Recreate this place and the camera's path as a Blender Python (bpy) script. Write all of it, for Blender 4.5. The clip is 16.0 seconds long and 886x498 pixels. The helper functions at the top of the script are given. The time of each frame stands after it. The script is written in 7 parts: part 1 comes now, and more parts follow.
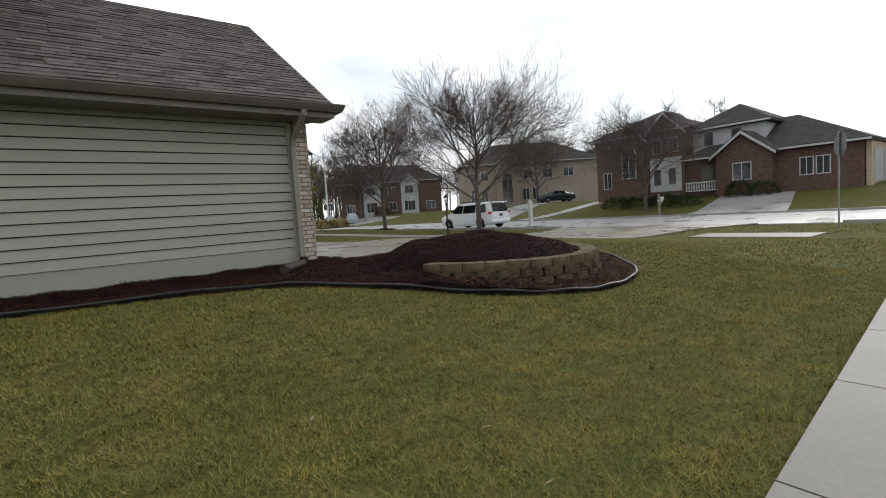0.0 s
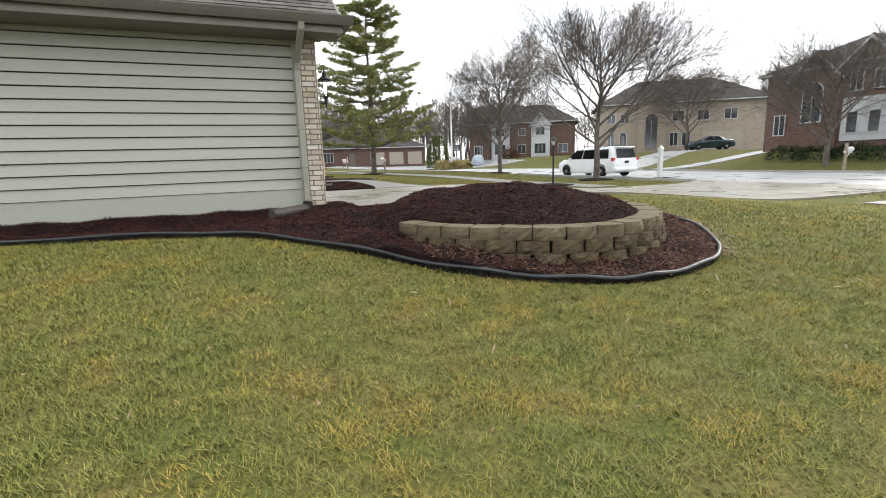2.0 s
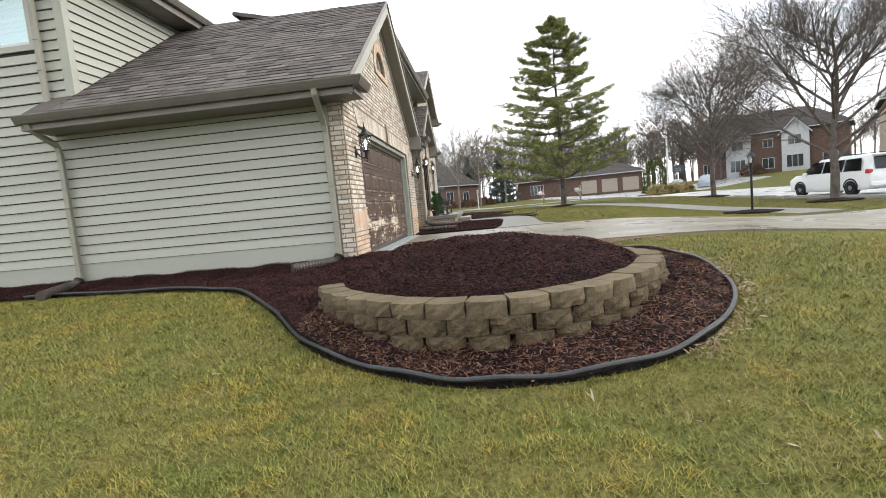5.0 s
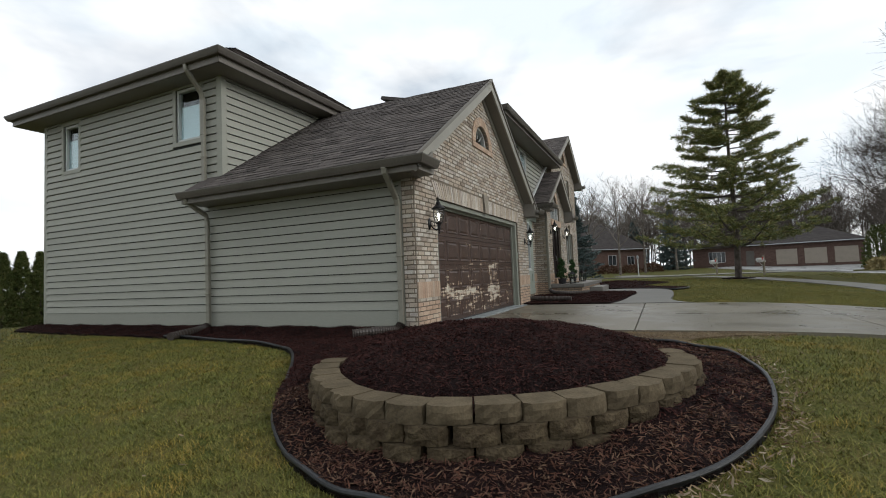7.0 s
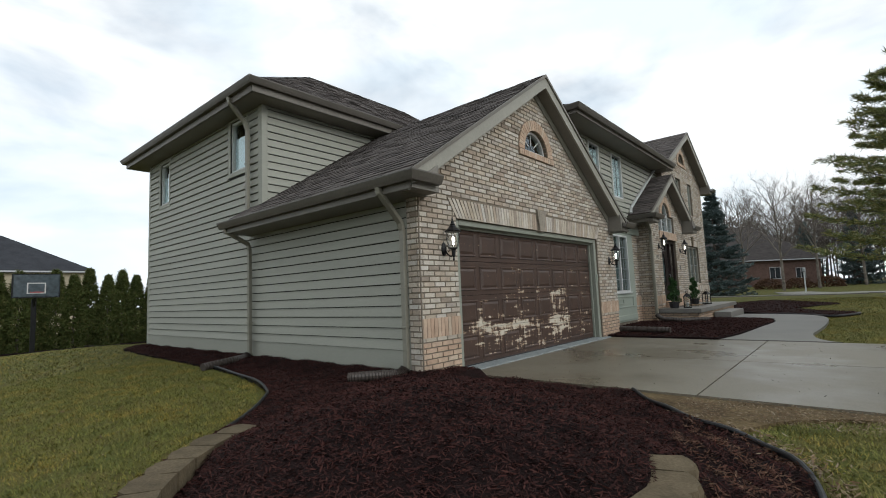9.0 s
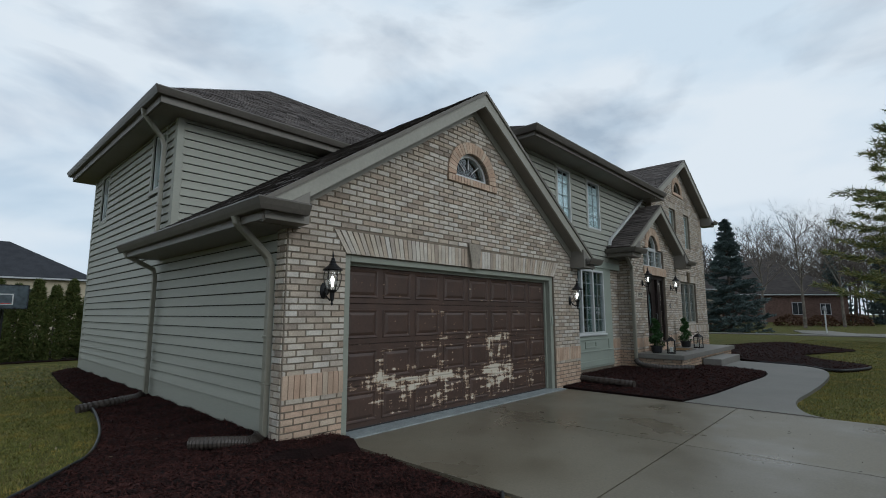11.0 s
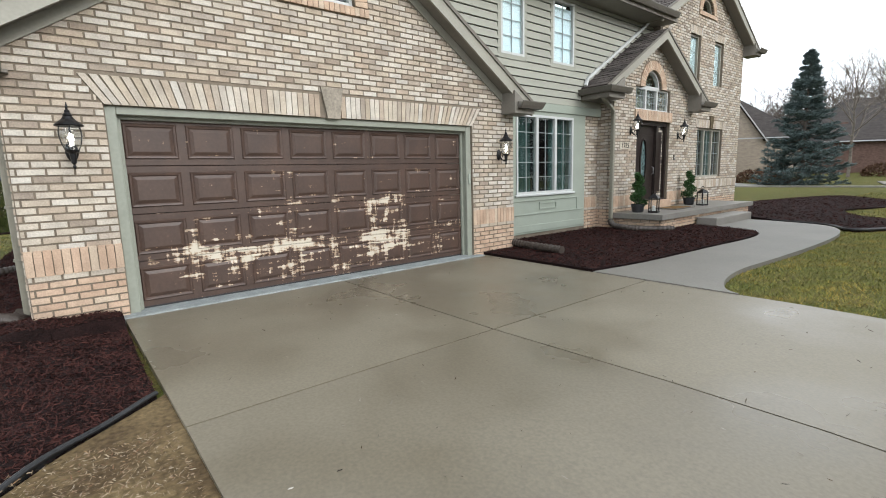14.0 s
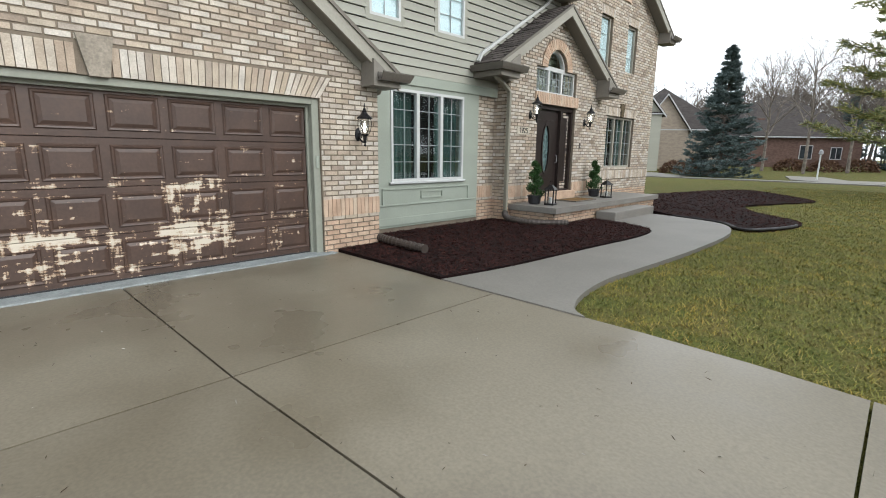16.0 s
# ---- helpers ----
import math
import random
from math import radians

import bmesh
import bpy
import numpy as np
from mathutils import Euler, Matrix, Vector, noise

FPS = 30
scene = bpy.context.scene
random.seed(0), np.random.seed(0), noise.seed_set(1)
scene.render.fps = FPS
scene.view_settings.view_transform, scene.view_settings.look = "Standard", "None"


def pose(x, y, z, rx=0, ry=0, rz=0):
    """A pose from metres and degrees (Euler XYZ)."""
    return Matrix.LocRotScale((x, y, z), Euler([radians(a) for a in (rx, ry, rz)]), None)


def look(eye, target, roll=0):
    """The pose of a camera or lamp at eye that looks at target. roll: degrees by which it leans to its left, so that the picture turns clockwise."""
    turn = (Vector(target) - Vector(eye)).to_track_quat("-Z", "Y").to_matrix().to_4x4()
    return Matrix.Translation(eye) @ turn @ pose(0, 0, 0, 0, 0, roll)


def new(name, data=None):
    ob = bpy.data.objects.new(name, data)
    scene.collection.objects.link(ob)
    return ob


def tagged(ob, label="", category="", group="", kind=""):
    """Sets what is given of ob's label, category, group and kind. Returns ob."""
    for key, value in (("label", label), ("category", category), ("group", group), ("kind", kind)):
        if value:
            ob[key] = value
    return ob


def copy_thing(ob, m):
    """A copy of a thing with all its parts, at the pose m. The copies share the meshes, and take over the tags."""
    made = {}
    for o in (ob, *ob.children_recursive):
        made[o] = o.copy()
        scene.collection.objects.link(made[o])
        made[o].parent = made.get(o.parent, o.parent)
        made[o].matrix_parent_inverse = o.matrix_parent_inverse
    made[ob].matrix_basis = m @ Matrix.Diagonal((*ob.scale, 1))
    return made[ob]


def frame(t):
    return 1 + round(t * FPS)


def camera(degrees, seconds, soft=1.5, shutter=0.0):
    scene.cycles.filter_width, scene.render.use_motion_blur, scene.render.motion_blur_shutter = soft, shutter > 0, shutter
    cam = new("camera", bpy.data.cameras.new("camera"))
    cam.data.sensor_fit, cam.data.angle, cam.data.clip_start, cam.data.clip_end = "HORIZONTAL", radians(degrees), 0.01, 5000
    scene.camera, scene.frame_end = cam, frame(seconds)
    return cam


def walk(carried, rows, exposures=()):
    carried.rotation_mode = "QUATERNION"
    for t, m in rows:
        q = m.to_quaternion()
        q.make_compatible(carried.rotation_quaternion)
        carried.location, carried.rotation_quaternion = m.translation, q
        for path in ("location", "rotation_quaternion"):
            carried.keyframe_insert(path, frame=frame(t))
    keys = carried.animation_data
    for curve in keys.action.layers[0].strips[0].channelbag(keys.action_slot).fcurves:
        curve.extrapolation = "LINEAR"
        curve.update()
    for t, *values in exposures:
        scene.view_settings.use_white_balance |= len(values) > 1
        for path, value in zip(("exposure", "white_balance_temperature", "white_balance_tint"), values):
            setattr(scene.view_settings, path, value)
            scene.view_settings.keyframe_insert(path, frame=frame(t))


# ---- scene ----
cam = camera(86.2, 16.0, soft=1.0)
METRES, EYE, TILT, LEAN, TURN = 16.55, 1.32, 0.0, 0.0, -42.0
PATH = [
    (0, (0.517, -0.196, 1.271), (1.748, 1.373, 1.116), -3.9),
    (0.5, (1.082, -0.106, 1.245), (2.125, 1.589, 1.048), -4.1),
    (1, (1.663, 0.033, 1.204), (2.543, 1.803, 0.896), -3.2),
    (1.5, (2.216, 0.205, 1.194), (3.03, 1.996, 0.831), -2.6),
    (2, (2.797, 0.282, 1.192), (3.524, 2.109, 0.829), -1.8),
    (2.5, (3.342, 0.318, 1.206), (4.056, 2.143, 0.806), -0.4),
    (3, (3.853, 0.326, 1.245), (4.575, 2.148, 0.844), -0.7),
    (3.5, (4.351, 0.301, 1.269), (5.012, 2.152, 0.903), -1.1),
    (4, (4.849, 0.371, 1.268), (5.281, 2.295, 0.939), -2.1),
    (4.5, (5.321, 0.37, 1.288), (5.408, 2.35, 1.023), -3.5),
    (5, (5.785, 0.47, 1.258), (5.601, 2.453, 1.076), -5.4),
    (5.2, (5.96, 0.534, 1.284), (5.658, 2.504, 1.123), -5.3),
    (7.3, (7.421, 1.287, 1.375), (6.524, 3.069, 1.516), -3.3),
    (7.5, (7.532, 1.557, 1.377), (6.579, 3.31, 1.517), -4.2),
    (8, (7.784, 2.015, 1.431), (6.711, 3.7, 1.538), -4.4),
    (8.5, (7.987, 2.476, 1.477), (6.809, 4.089, 1.582), -4.1),
    (9, (8.144, 2.948, 1.601), (6.852, 4.462, 1.793), -2.4),
    (9.2, (8.225, 3.121, 1.651), (6.908, 4.604, 1.909), -2.3),
    (11.3, (8.808, 5.209, 1.971), (7.447, 6.65, 2.235), 0.6),
    (11.5, (8.888, 5.452, 1.968), (7.5, 6.877, 2.17), 0.2),
    (12, (9.082, 5.742, 1.93), (7.59, 7.074, 1.954), 0.1),
    (12.5, (9.208, 6.132, 1.901), (7.628, 7.352, 1.778), -0.3),
    (13, (9.463, 6.78, 1.849), (7.884, 7.983, 1.608), -1.5),
    (13.5, (9.651, 7.304, 1.838), (8.106, 8.538, 1.532), -1.8),
    (14, (9.837, 7.812, 1.908), (8.306, 9.062, 1.6), -1.6),
    (14.5, (9.977, 8.208, 1.915), (8.479, 9.505, 1.648), -0.2),
    (15, (9.944, 8.728, 1.904), (8.486, 10.073, 1.651), 0.3),
    (15.5, (9.957, 9.281, 1.942), (8.554, 10.675, 1.644), 1.2),
    (16, (9.911, 9.684, 1.971), (8.545, 11.09, 1.577), 0.7),
]
EXPOSURES = [(0.0, -0.15, 6450, 10), (0.5, -0.1, 6450, 10), (1.0, 0.3, 6500, 10), (1.5, 0.85, 6500, 10), (2.5, 1.08, 6500, 10), (5.2, 0.98, 6500, 10), (7.3, -0.45, 6300, 8), (8.0, -0.46, 6250, 7), (9.2, -0.3, 6250, 7),
             (11.3, -0.85, 5750, 5), (11.5, -0.8, 5750, 5), (12.0, -0.42, 6000, 7), (12.5, 0.3, 6350, 9), (13.0, 0.64, 6350, 9), (13.5, 0.69, 6300, 9), (16.0, 0.64, 6300, 9)]
walk(cam, [(t, look(eye, target, roll)) for t, eye, target, roll in PATH], EXPOSURES)

# ---------- world, sun ----------
world = bpy.data.worlds.new("sky")
scene.world = world
world.use_nodes = True
wn, wl = world.node_tree.nodes, world.node_tree.links
wn.clear()
w_out = wn.new("ShaderNodeOutputWorld")
w_sky_bg = wn.new("ShaderNodeBackground")
w_sky = wn.new("ShaderNodeTexSky")
w_sky.sky_type = "NISHITA"
w_sky.sun_disc = False
w_sky.sun_elevation = radians(26)
w_sky.sun_rotation = radians(80)
w_cloud_bg = wn.new("ShaderNodeBackground")
w_mix = wn.new("ShaderNodeMixShader")
w_co = wn.new("ShaderNodeTexCoord")
w_map = wn.new("ShaderNodeMapping")
w_map.inputs["Scale"].default_value = (1.0, 1.0, 2.6)
w_noise = wn.new("ShaderNodeTexNoise")
w_noise.inputs["Scale"].default_value = 2.1
w_noise.inputs["Detail"].default_value = 7
w_noise.inputs["Roughness"].default_value = 0.52
w_noise.inputs["Distortion"].default_value = 0.35
w_ramp = wn.new("ShaderNodeValToRGB")
w_ramp.color_ramp.elements[0].position, w_ramp.color_ramp.elements[1].position = 0.34, 0.50
w_ramp.color_ramp.elements[0].color = (0.55, 0.55, 0.55, 1)
w_tone = wn.new("ShaderNodeValToRGB")
w_tone.color_ramp.elements[0].position, w_tone.color_ramp.elements[1].position = 0.40, 0.60
w_tone.color_ramp.elements[0].color, w_tone.color_ramp.elements[1].color = (0.85, 0.91, 0.96, 1), (1.0, 1.0, 1.0, 1)
w_noise2 = wn.new("ShaderNodeTexNoise")
w_noise2.inputs["Scale"].default_value = 3.4
w_noise2.inputs["Detail"].default_value = 6
wl.new(w_co.outputs["Generated"], w_map.inputs["Vector"])
wl.new(w_map.outputs["Vector"], w_noise.inputs["Vector"])
wl.new(w_map.outputs["Vector"], w_noise2.inputs["Vector"])
wl.new(w_noise.outputs["Fac"], w_ramp.inputs["Fac"])
wl.new(w_noise2.outputs["Fac"], w_tone.inputs["Fac"])
wl.new(w_tone.outputs["Color"], w_cloud_bg.inputs["Color"])
wl.new(w_sky.outputs["Color"], w_sky_bg.inputs["Color"])
wl.new(w_ramp.outputs["Color"], w_mix.inputs["Fac"])
wl.new(w_sky_bg.outputs["Background"], w_mix.inputs[1])
wl.new(w_cloud_bg.outputs["Background"], w_mix.inputs[2])
wl.new(w_mix.outputs["Shader"], w_out.inputs["Surface"])
w_sky_bg.inputs["Strength"].default_value = 0.13
w_cloud_bg.inputs["Strength"].default_value = 1.4
sun_data = bpy.data.lights.new("sun", "SUN")
sun_data.energy, sun_data.angle, sun_data.color = 1.5, radians(30), (1.0, 0.97, 0.92)
sun = new("sun", sun_data)
sun.matrix_world = look((40, 7, 20), (0, 0, 0))

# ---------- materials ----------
BASE_DIM = 0.62      # dims all base colours so surfaces sit darker against the sky; given undimmed

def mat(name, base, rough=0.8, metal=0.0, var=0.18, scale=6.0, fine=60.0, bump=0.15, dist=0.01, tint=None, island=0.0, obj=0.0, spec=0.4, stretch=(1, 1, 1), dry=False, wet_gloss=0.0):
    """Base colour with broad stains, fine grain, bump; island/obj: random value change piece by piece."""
    # wet holds the overall dimming factor, 1 where a colour is kept whole
    wet = 1.0 if dry else BASE_DIM
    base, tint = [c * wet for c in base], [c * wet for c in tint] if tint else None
    m = bpy.data.materials.new(name)
    m.use_nodes = True
    n, l = m.node_tree.nodes, m.node_tree.links
    b = n["Principled BSDF"]
    b.inputs["Roughness"].default_value, b.inputs["Metallic"].default_value = rough, metal
    b.inputs["Specular IOR Level"].default_value = spec if rough < 0.8 else min(spec, 0.12)
    co, mp = n.new("ShaderNodeTexCoord"), n.new("ShaderNodeMapping")
    mp.inputs["Scale"].default_value = stretch
    geo = n.new("ShaderNodeNewGeometry")
    l.new(geo.outputs["Position"], mp.inputs["Vector"])
    broad, grain = n.new("ShaderNodeTexNoise"), n.new("ShaderNodeTexNoise")
    broad.inputs["Scale"].default_value, broad.inputs["Detail"].default_value = scale, 4
    grain.inputs["Scale"].default_value, grain.inputs["Detail"].default_value = fine, 3
    l.new(mp.outputs["Vector"], broad.inputs["Vector"])
    l.new(mp.outputs["Vector"], grain.inputs["Vector"])
    mix = n.new("ShaderNodeMix")
    mix.data_type = "RGBA"
    t = tint or [c * (1 - var * 1.6) for c in base]
    mix.inputs[6].default_value, mix.inputs[7].default_value = (*t, 1), (*base, 1)
    ramp = n.new("ShaderNodeMapRange")
    ramp.inputs["From Min"].default_value, ramp.inputs["From Max"].default_value = 0.32, 0.62
    l.new(broad.outputs["Fac"], ramp.inputs["Value"])
    l.new(ramp.outputs["Result"], mix.inputs[0])
    hsv = n.new("ShaderNodeHueSaturation")
    l.new(mix.outputs[2], hsv.inputs["Color"])
    val = n.new("ShaderNodeMapRange")
    val.inputs["From Min"].default_value, val.inputs["From Max"].default_value = 0.3, 0.7
    val.inputs["To Min"].default_value, val.inputs["To Max"].default_value = 1 - var, 1 + var
    l.new(grain.outputs["Fac"], val.inputs["Value"])
    last = val.outputs["Result"]
    for amount, sock in ((island, geo.outputs["Random Per Island"]), (obj, n.new("ShaderNodeObjectInfo").outputs["Random"] if obj else None)):
        if amount:
            r, mul = n.new("ShaderNodeMapRange"), n.new("ShaderNodeMath")
            mul.operation = "MULTIPLY"
            r.inputs["To Min"].default_value, r.inputs["To Max"].default_value = 1 - amount, 1 + amount
            l.new(sock, r.inputs["Value"])
            l.new(r.outputs["Result"], mul.inputs[0])
            l.new(last, mul.inputs[1])
            last = mul.outputs["Value"]
    l.new(last, hsv.inputs["Value"])
    l.new(hsv.outputs["Color"], b.inputs["Base Color"])
    if wet_gloss:
        gl = n.new("ShaderNodeMapRange")
        gl.inputs["From Min"].default_value, gl.inputs["From Max"].default_value = 0.36, 0.60
        gl.inputs["To Min"].default_value, gl.inputs["To Max"].default_value = rough - wet_gloss, rough + 0.12
        l.new(broad.outputs["Fac"], gl.inputs["Value"])
        l.new(gl.outputs["Result"], b.inputs["Roughness"])
    if bump:
        bp = n.new("ShaderNodeBump")
        bp.inputs["Strength"].default_value, bp.inputs["Distance"].default_value = bump, dist
        l.new(grain.outputs["Fac"], bp.inputs["Height"])
        l.new(bp.outputs["Normal"], b.inputs["Normal"])
    return m


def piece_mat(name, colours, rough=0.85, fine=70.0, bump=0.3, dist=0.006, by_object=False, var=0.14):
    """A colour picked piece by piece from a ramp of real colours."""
    colours = [[k * BASE_DIM for k in c] for c in colours]
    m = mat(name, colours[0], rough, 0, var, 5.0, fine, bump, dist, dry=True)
    n, l = m.node_tree.nodes, m.node_tree.links
    mix = [x for x in n if x.bl_idname == "ShaderNodeMix"][0]
    geo = [x for x in n if x.bl_idname == "ShaderNodeNewGeometry"][0]
    ramp = n.new("ShaderNodeValToRGB")
    ramp.color_ramp.interpolation = "LINEAR"
    while len(ramp.color_ramp.elements) < len(colours):
        ramp.color_ramp.elements.new(0.5)
    for i, (e, c) in enumerate(zip(ramp.color_ramp.elements, colours)):
        e.position = i / (len(colours) - 1)
    for i, c in enumerate(colours):
        ramp.color_ramp.elements[i].color = (*c, 1)
    sock = n.new("ShaderNodeObjectInfo").outputs["Random"] if by_object else geo.outputs["Random Per Island"]
    l.new(sock, ramp.inputs["Fac"])
    l.new(ramp.outputs["Color"], mix.inputs[7])
    dark = n.new("ShaderNodeHueSaturation")
    dark.inputs["Value"].default_value = 0.78
    l.new(ramp.outputs["Color"], dark.inputs["Color"])
    l.new(dark.outputs["Color"], mix.inputs[6])
    return m


BRICK_COLOURS = [(0.66, 0.55, 0.42), (0.79, 0.70, 0.58), (0.85, 0.78, 0.68), (0.61, 0.49, 0.38), (0.76, 0.65, 0.52), (0.88, 0.82, 0.73), (0.47, 0.38, 0.30), (0.80, 0.72, 0.61)]
TAN_BRICK = [(0.78, 0.56, 0.41), (0.82, 0.62, 0.46), (0.71, 0.49, 0.35), (0.85, 0.70, 0.54)]
M_BRICK = piece_mat("pale_brick", BRICK_COLOURS)
M_BRICK_ONE = piece_mat("pale_brick_single", BRICK_COLOURS, by_object=True)
M_TAN = piece_mat("tan_brick", TAN_BRICK)
M_TAN_ONE = piece_mat("tan_brick_single", TAN_BRICK, by_object=True)
M_MORTAR = mat("mortar", (0.33, 0.275, 0.215), 0.95, var=0.12, fine=90)
M_SIDING = mat("green_siding", (0.475, 0.475, 0.40), 0.62, var=0.05, scale=0.9, fine=45, bump=0.12, dist=0.004, stretch=(0.25, 0.25, 3), obj=0.025)
M_PANEL = mat("green_panel", (0.47, 0.52, 0.44), 0.55, var=0.05, scale=2, fine=40, bump=0.05)
M_TRIM = mat("taupe_trim", (0.22, 0.195, 0.16), 0.5, var=0.08, scale=2, fine=30, bump=0.05)
M_SOFFIT = mat("taupe_soffit", (0.30, 0.275, 0.235), 0.6, var=0.06, scale=2, fine=30, bump=0.05)
M_RAKE = mat("rake_trim", (0.46, 0.44, 0.37), 0.55, var=0.06, scale=2, fine=30, bump=0.05)
M_GUTTER = mat("gutter_brown", (0.175, 0.156, 0.132), 0.42, var=0.10, scale=2, fine=30, bump=0.04)
M_DOWN = mat("downspout_tan", (0.36, 0.34, 0.27), 0.45, var=0.06, scale=2, fine=25, bump=0.04)
SHINGLES = [(0.125, 0.108, 0.10), (0.19, 0.165, 0.152), (0.095, 0.082, 0.078), (0.23, 0.20, 0.184), (0.15, 0.13, 0.12)]
M_SHINGLE = piece_mat("shingle", SHINGLES, 0.95, fine=120, bump=0.5, dist=0.004)
M_SHINGLE_ONE = piece_mat("shingle_single", SHINGLES, 0.95, fine=120, bump=0.5, dist=0.004, by_object=True)
M_CONC = mat("damp_concrete", (0.245, 0.215, 0.158), 0.38, wet_gloss=0.12, var=0.13, scale=0.8, fine=48, bump=0.2, dist=0.003, tint=(0.178, 0.152, 0.106), obj=0.06)
# near-black wall backing; in the board gaps it paints the lap shadows
M_LAP_SHADE = mat("tar_felt", (0.05, 0.05, 0.045), 0.95)
M_WALK = mat("pale_concrete", (0.25, 0.234, 0.205), 0.6, var=0.09, scale=1.2, fine=40, bump=0.12, dist=0.004, obj=0.05)
M_ROAD = mat("road_concrete", (0.44, 0.44, 0.43), 0.45, wet_gloss=0.2, var=0.07, scale=0.5, fine=30, bump=0.1, dist=0.004, obj=0.05)
M_SOIL = mat("lawn_soil", (0.105, 0.118, 0.027), 0.95, var=0.38, scale=2.2, fine=34, bump=0.9, dist=0.03, tint=(0.165, 0.135, 0.043))
M_MULCH_BASE = mat("mulch_base", (0.022, 0.010, 0.009), 0.95, var=0.35, scale=3, fine=40, bump=1.0, dist=0.03)
M_MULCH = piece_mat("mulch_shreds", [(0.048, 0.019, 0.017), (0.078, 0.028, 0.024), (0.028, 0.013, 0.012), (0.11, 0.042, 0.034), (0.055, 0.024, 0.02)], 0.9, fine=150)
M_OLDMULCH = piece_mat("old_mulch", [(0.11, 0.050, 0.034), (0.18, 0.085, 0.055), (0.065, 0.032, 0.025), (0.27, 0.17, 0.11), (0.13, 0.058, 0.042), (0.15, 0.072, 0.05)], 0.9, fine=150)
M_BLOCK = mat("wall_block", (0.130, 0.100, 0.060), 0.95, var=0.28, scale=9, fine=45, bump=0.9, dist=0.018, obj=0.13, tint=(0.085, 0.062, 0.038))
# same stone as the blocks; sky light on the tops is in this tone
M_LIT_STONE = mat("wall_cap", (0.185, 0.145, 0.092), 0.95, var=0.18, scale=8, fine=60, bump=0.5, dist=0.008, obj=0.1)
M_EDGE = mat("black_edging", (0.03, 0.031, 0.034), 0.45, var=0.3, scale=5, fine=40, bump=0.2)
M_WHITE = mat("white_paint", (0.50, 0.51, 0.50), 0.45, dry=True, var=0.04, scale=3, fine=30, bump=0.04)
M_MUNTIN = mat("muntin_grey", (0.30, 0.33, 0.33), 0.5, dry=True, var=0.05, scale=3, fine=30, bump=0.03)
M_BLACK = mat("black_metal", (0.018, 0.018, 0.02), 0.4, 0.3, var=0.2, fine=60, bump=0.1)
M_STEEL = mat("galvanised_steel", (0.42, 0.43, 0.44), 0.5, 0.7, var=0.1, fine=40, bump=0.05)
# near-black colour stands in for the shade of unlit interiors
M_INDOOR_SHADE = mat("dark_interior", (0.02, 0.024, 0.025), 0.9, var=0.3, scale=2, fine=5, bump=0)
# blind colour lightened so it also carries sky reflected in upper panes
M_BLIND_SKY = mat("window_blind", (0.72, 0.80, 0.84), 0.8, var=0.08, scale=2, fine=30, bump=0.1, stretch=(1, 1, 12), dry=True)
M_CURTAIN = mat("curtain", (0.10, 0.19, 0.17), 0.9, var=0.25, scale=3, fine=20, bump=0.1, stretch=(1, 12, 0.3))


def glass_mat(name, tint=(0.9, 0.95, 0.95), rough=0.02):
    m = bpy.data.materials.new(name)
    m.use_nodes = True
    n, l = m.node_tree.nodes, m.node_tree.links
    n.clear()
    o, g, t, mx, lw = (n.new("ShaderNodeOutputMaterial"), n.new("ShaderNodeBsdfGlossy"), n.new("ShaderNodeBsdfTransparent"), n.new("ShaderNodeMixShader"), n.new("ShaderNodeLayerWeight"))
    g.inputs["Roughness"].default_value = rough
    t.inputs["Color"].default_value = (*tint, 1)
    pw, mr = n.new("ShaderNodeMath"), n.new("ShaderNodeMapRange")
    pw.operation = "POWER"
    pw.inputs[1].default_value = 4.0
    mr.inputs["To Min"].default_value, mr.inputs["To Max"].default_value = 0.06, 0.85
    lw.inputs["Blend"].default_value = 0.5
    l.new(lw.outputs["Facing"], pw.inputs[0])
    l.new(pw.outputs["Value"], mr.inputs["Value"])
    l.new(mr.outputs["Result"], mx.inputs["Fac"])
    l.new(t.outputs["BSDF"], mx.inputs[1])
    l.new(g.outputs["BSDF"], mx.inputs[2])
    l.new(mx.outputs["Shader"], o.inputs["Surface"])
    return m


M_GLASS = glass_mat("window_glass")


def glow_mat(name, colour, power):
    m = bpy.data.materials.new(name)
    m.use_nodes = True
    b = m.node_tree.nodes["Principled BSDF"]
    b.inputs["Base Color"].default_value = (*colour, 1)
    b.inputs["Emission Color"].default_value = (*colour, 1)
    b.inputs["Emission Strength"].default_value = power
    return m


M_BULB = glow_mat("lit_bulb", (1.0, 0.93, 0.82), 6.0)

# ---------- mesh helpers ----------
def link(name, bm, material, parent=None, label="", m=None):
    me = bpy.data.meshes.new(name)
    bmesh.ops.recalc_face_normals(bm, faces=bm.faces[:])
    bm.to_mesh(me)
    bm.free()
    for x in material if isinstance(material, (list, tuple)) else [material]:
        me.materials.append(x)
    ob = new(name, me)
    if m is not None:
        ob.matrix_world = m
    if parent is not None:
        ob.parent = parent
    if label:
        ob["label"] = label
    return ob


def part(name, bm, material, parent, label=""):
    return link(name, bm, material, parent, label)


def thing(name, at=(0, 0, 0), turn=0, label="", category="", group="", kind=""):
    ob = new(name)
    ob.matrix_world = pose(*at, 0, 0, turn)
    return tagged(ob, label, category, group, kind)


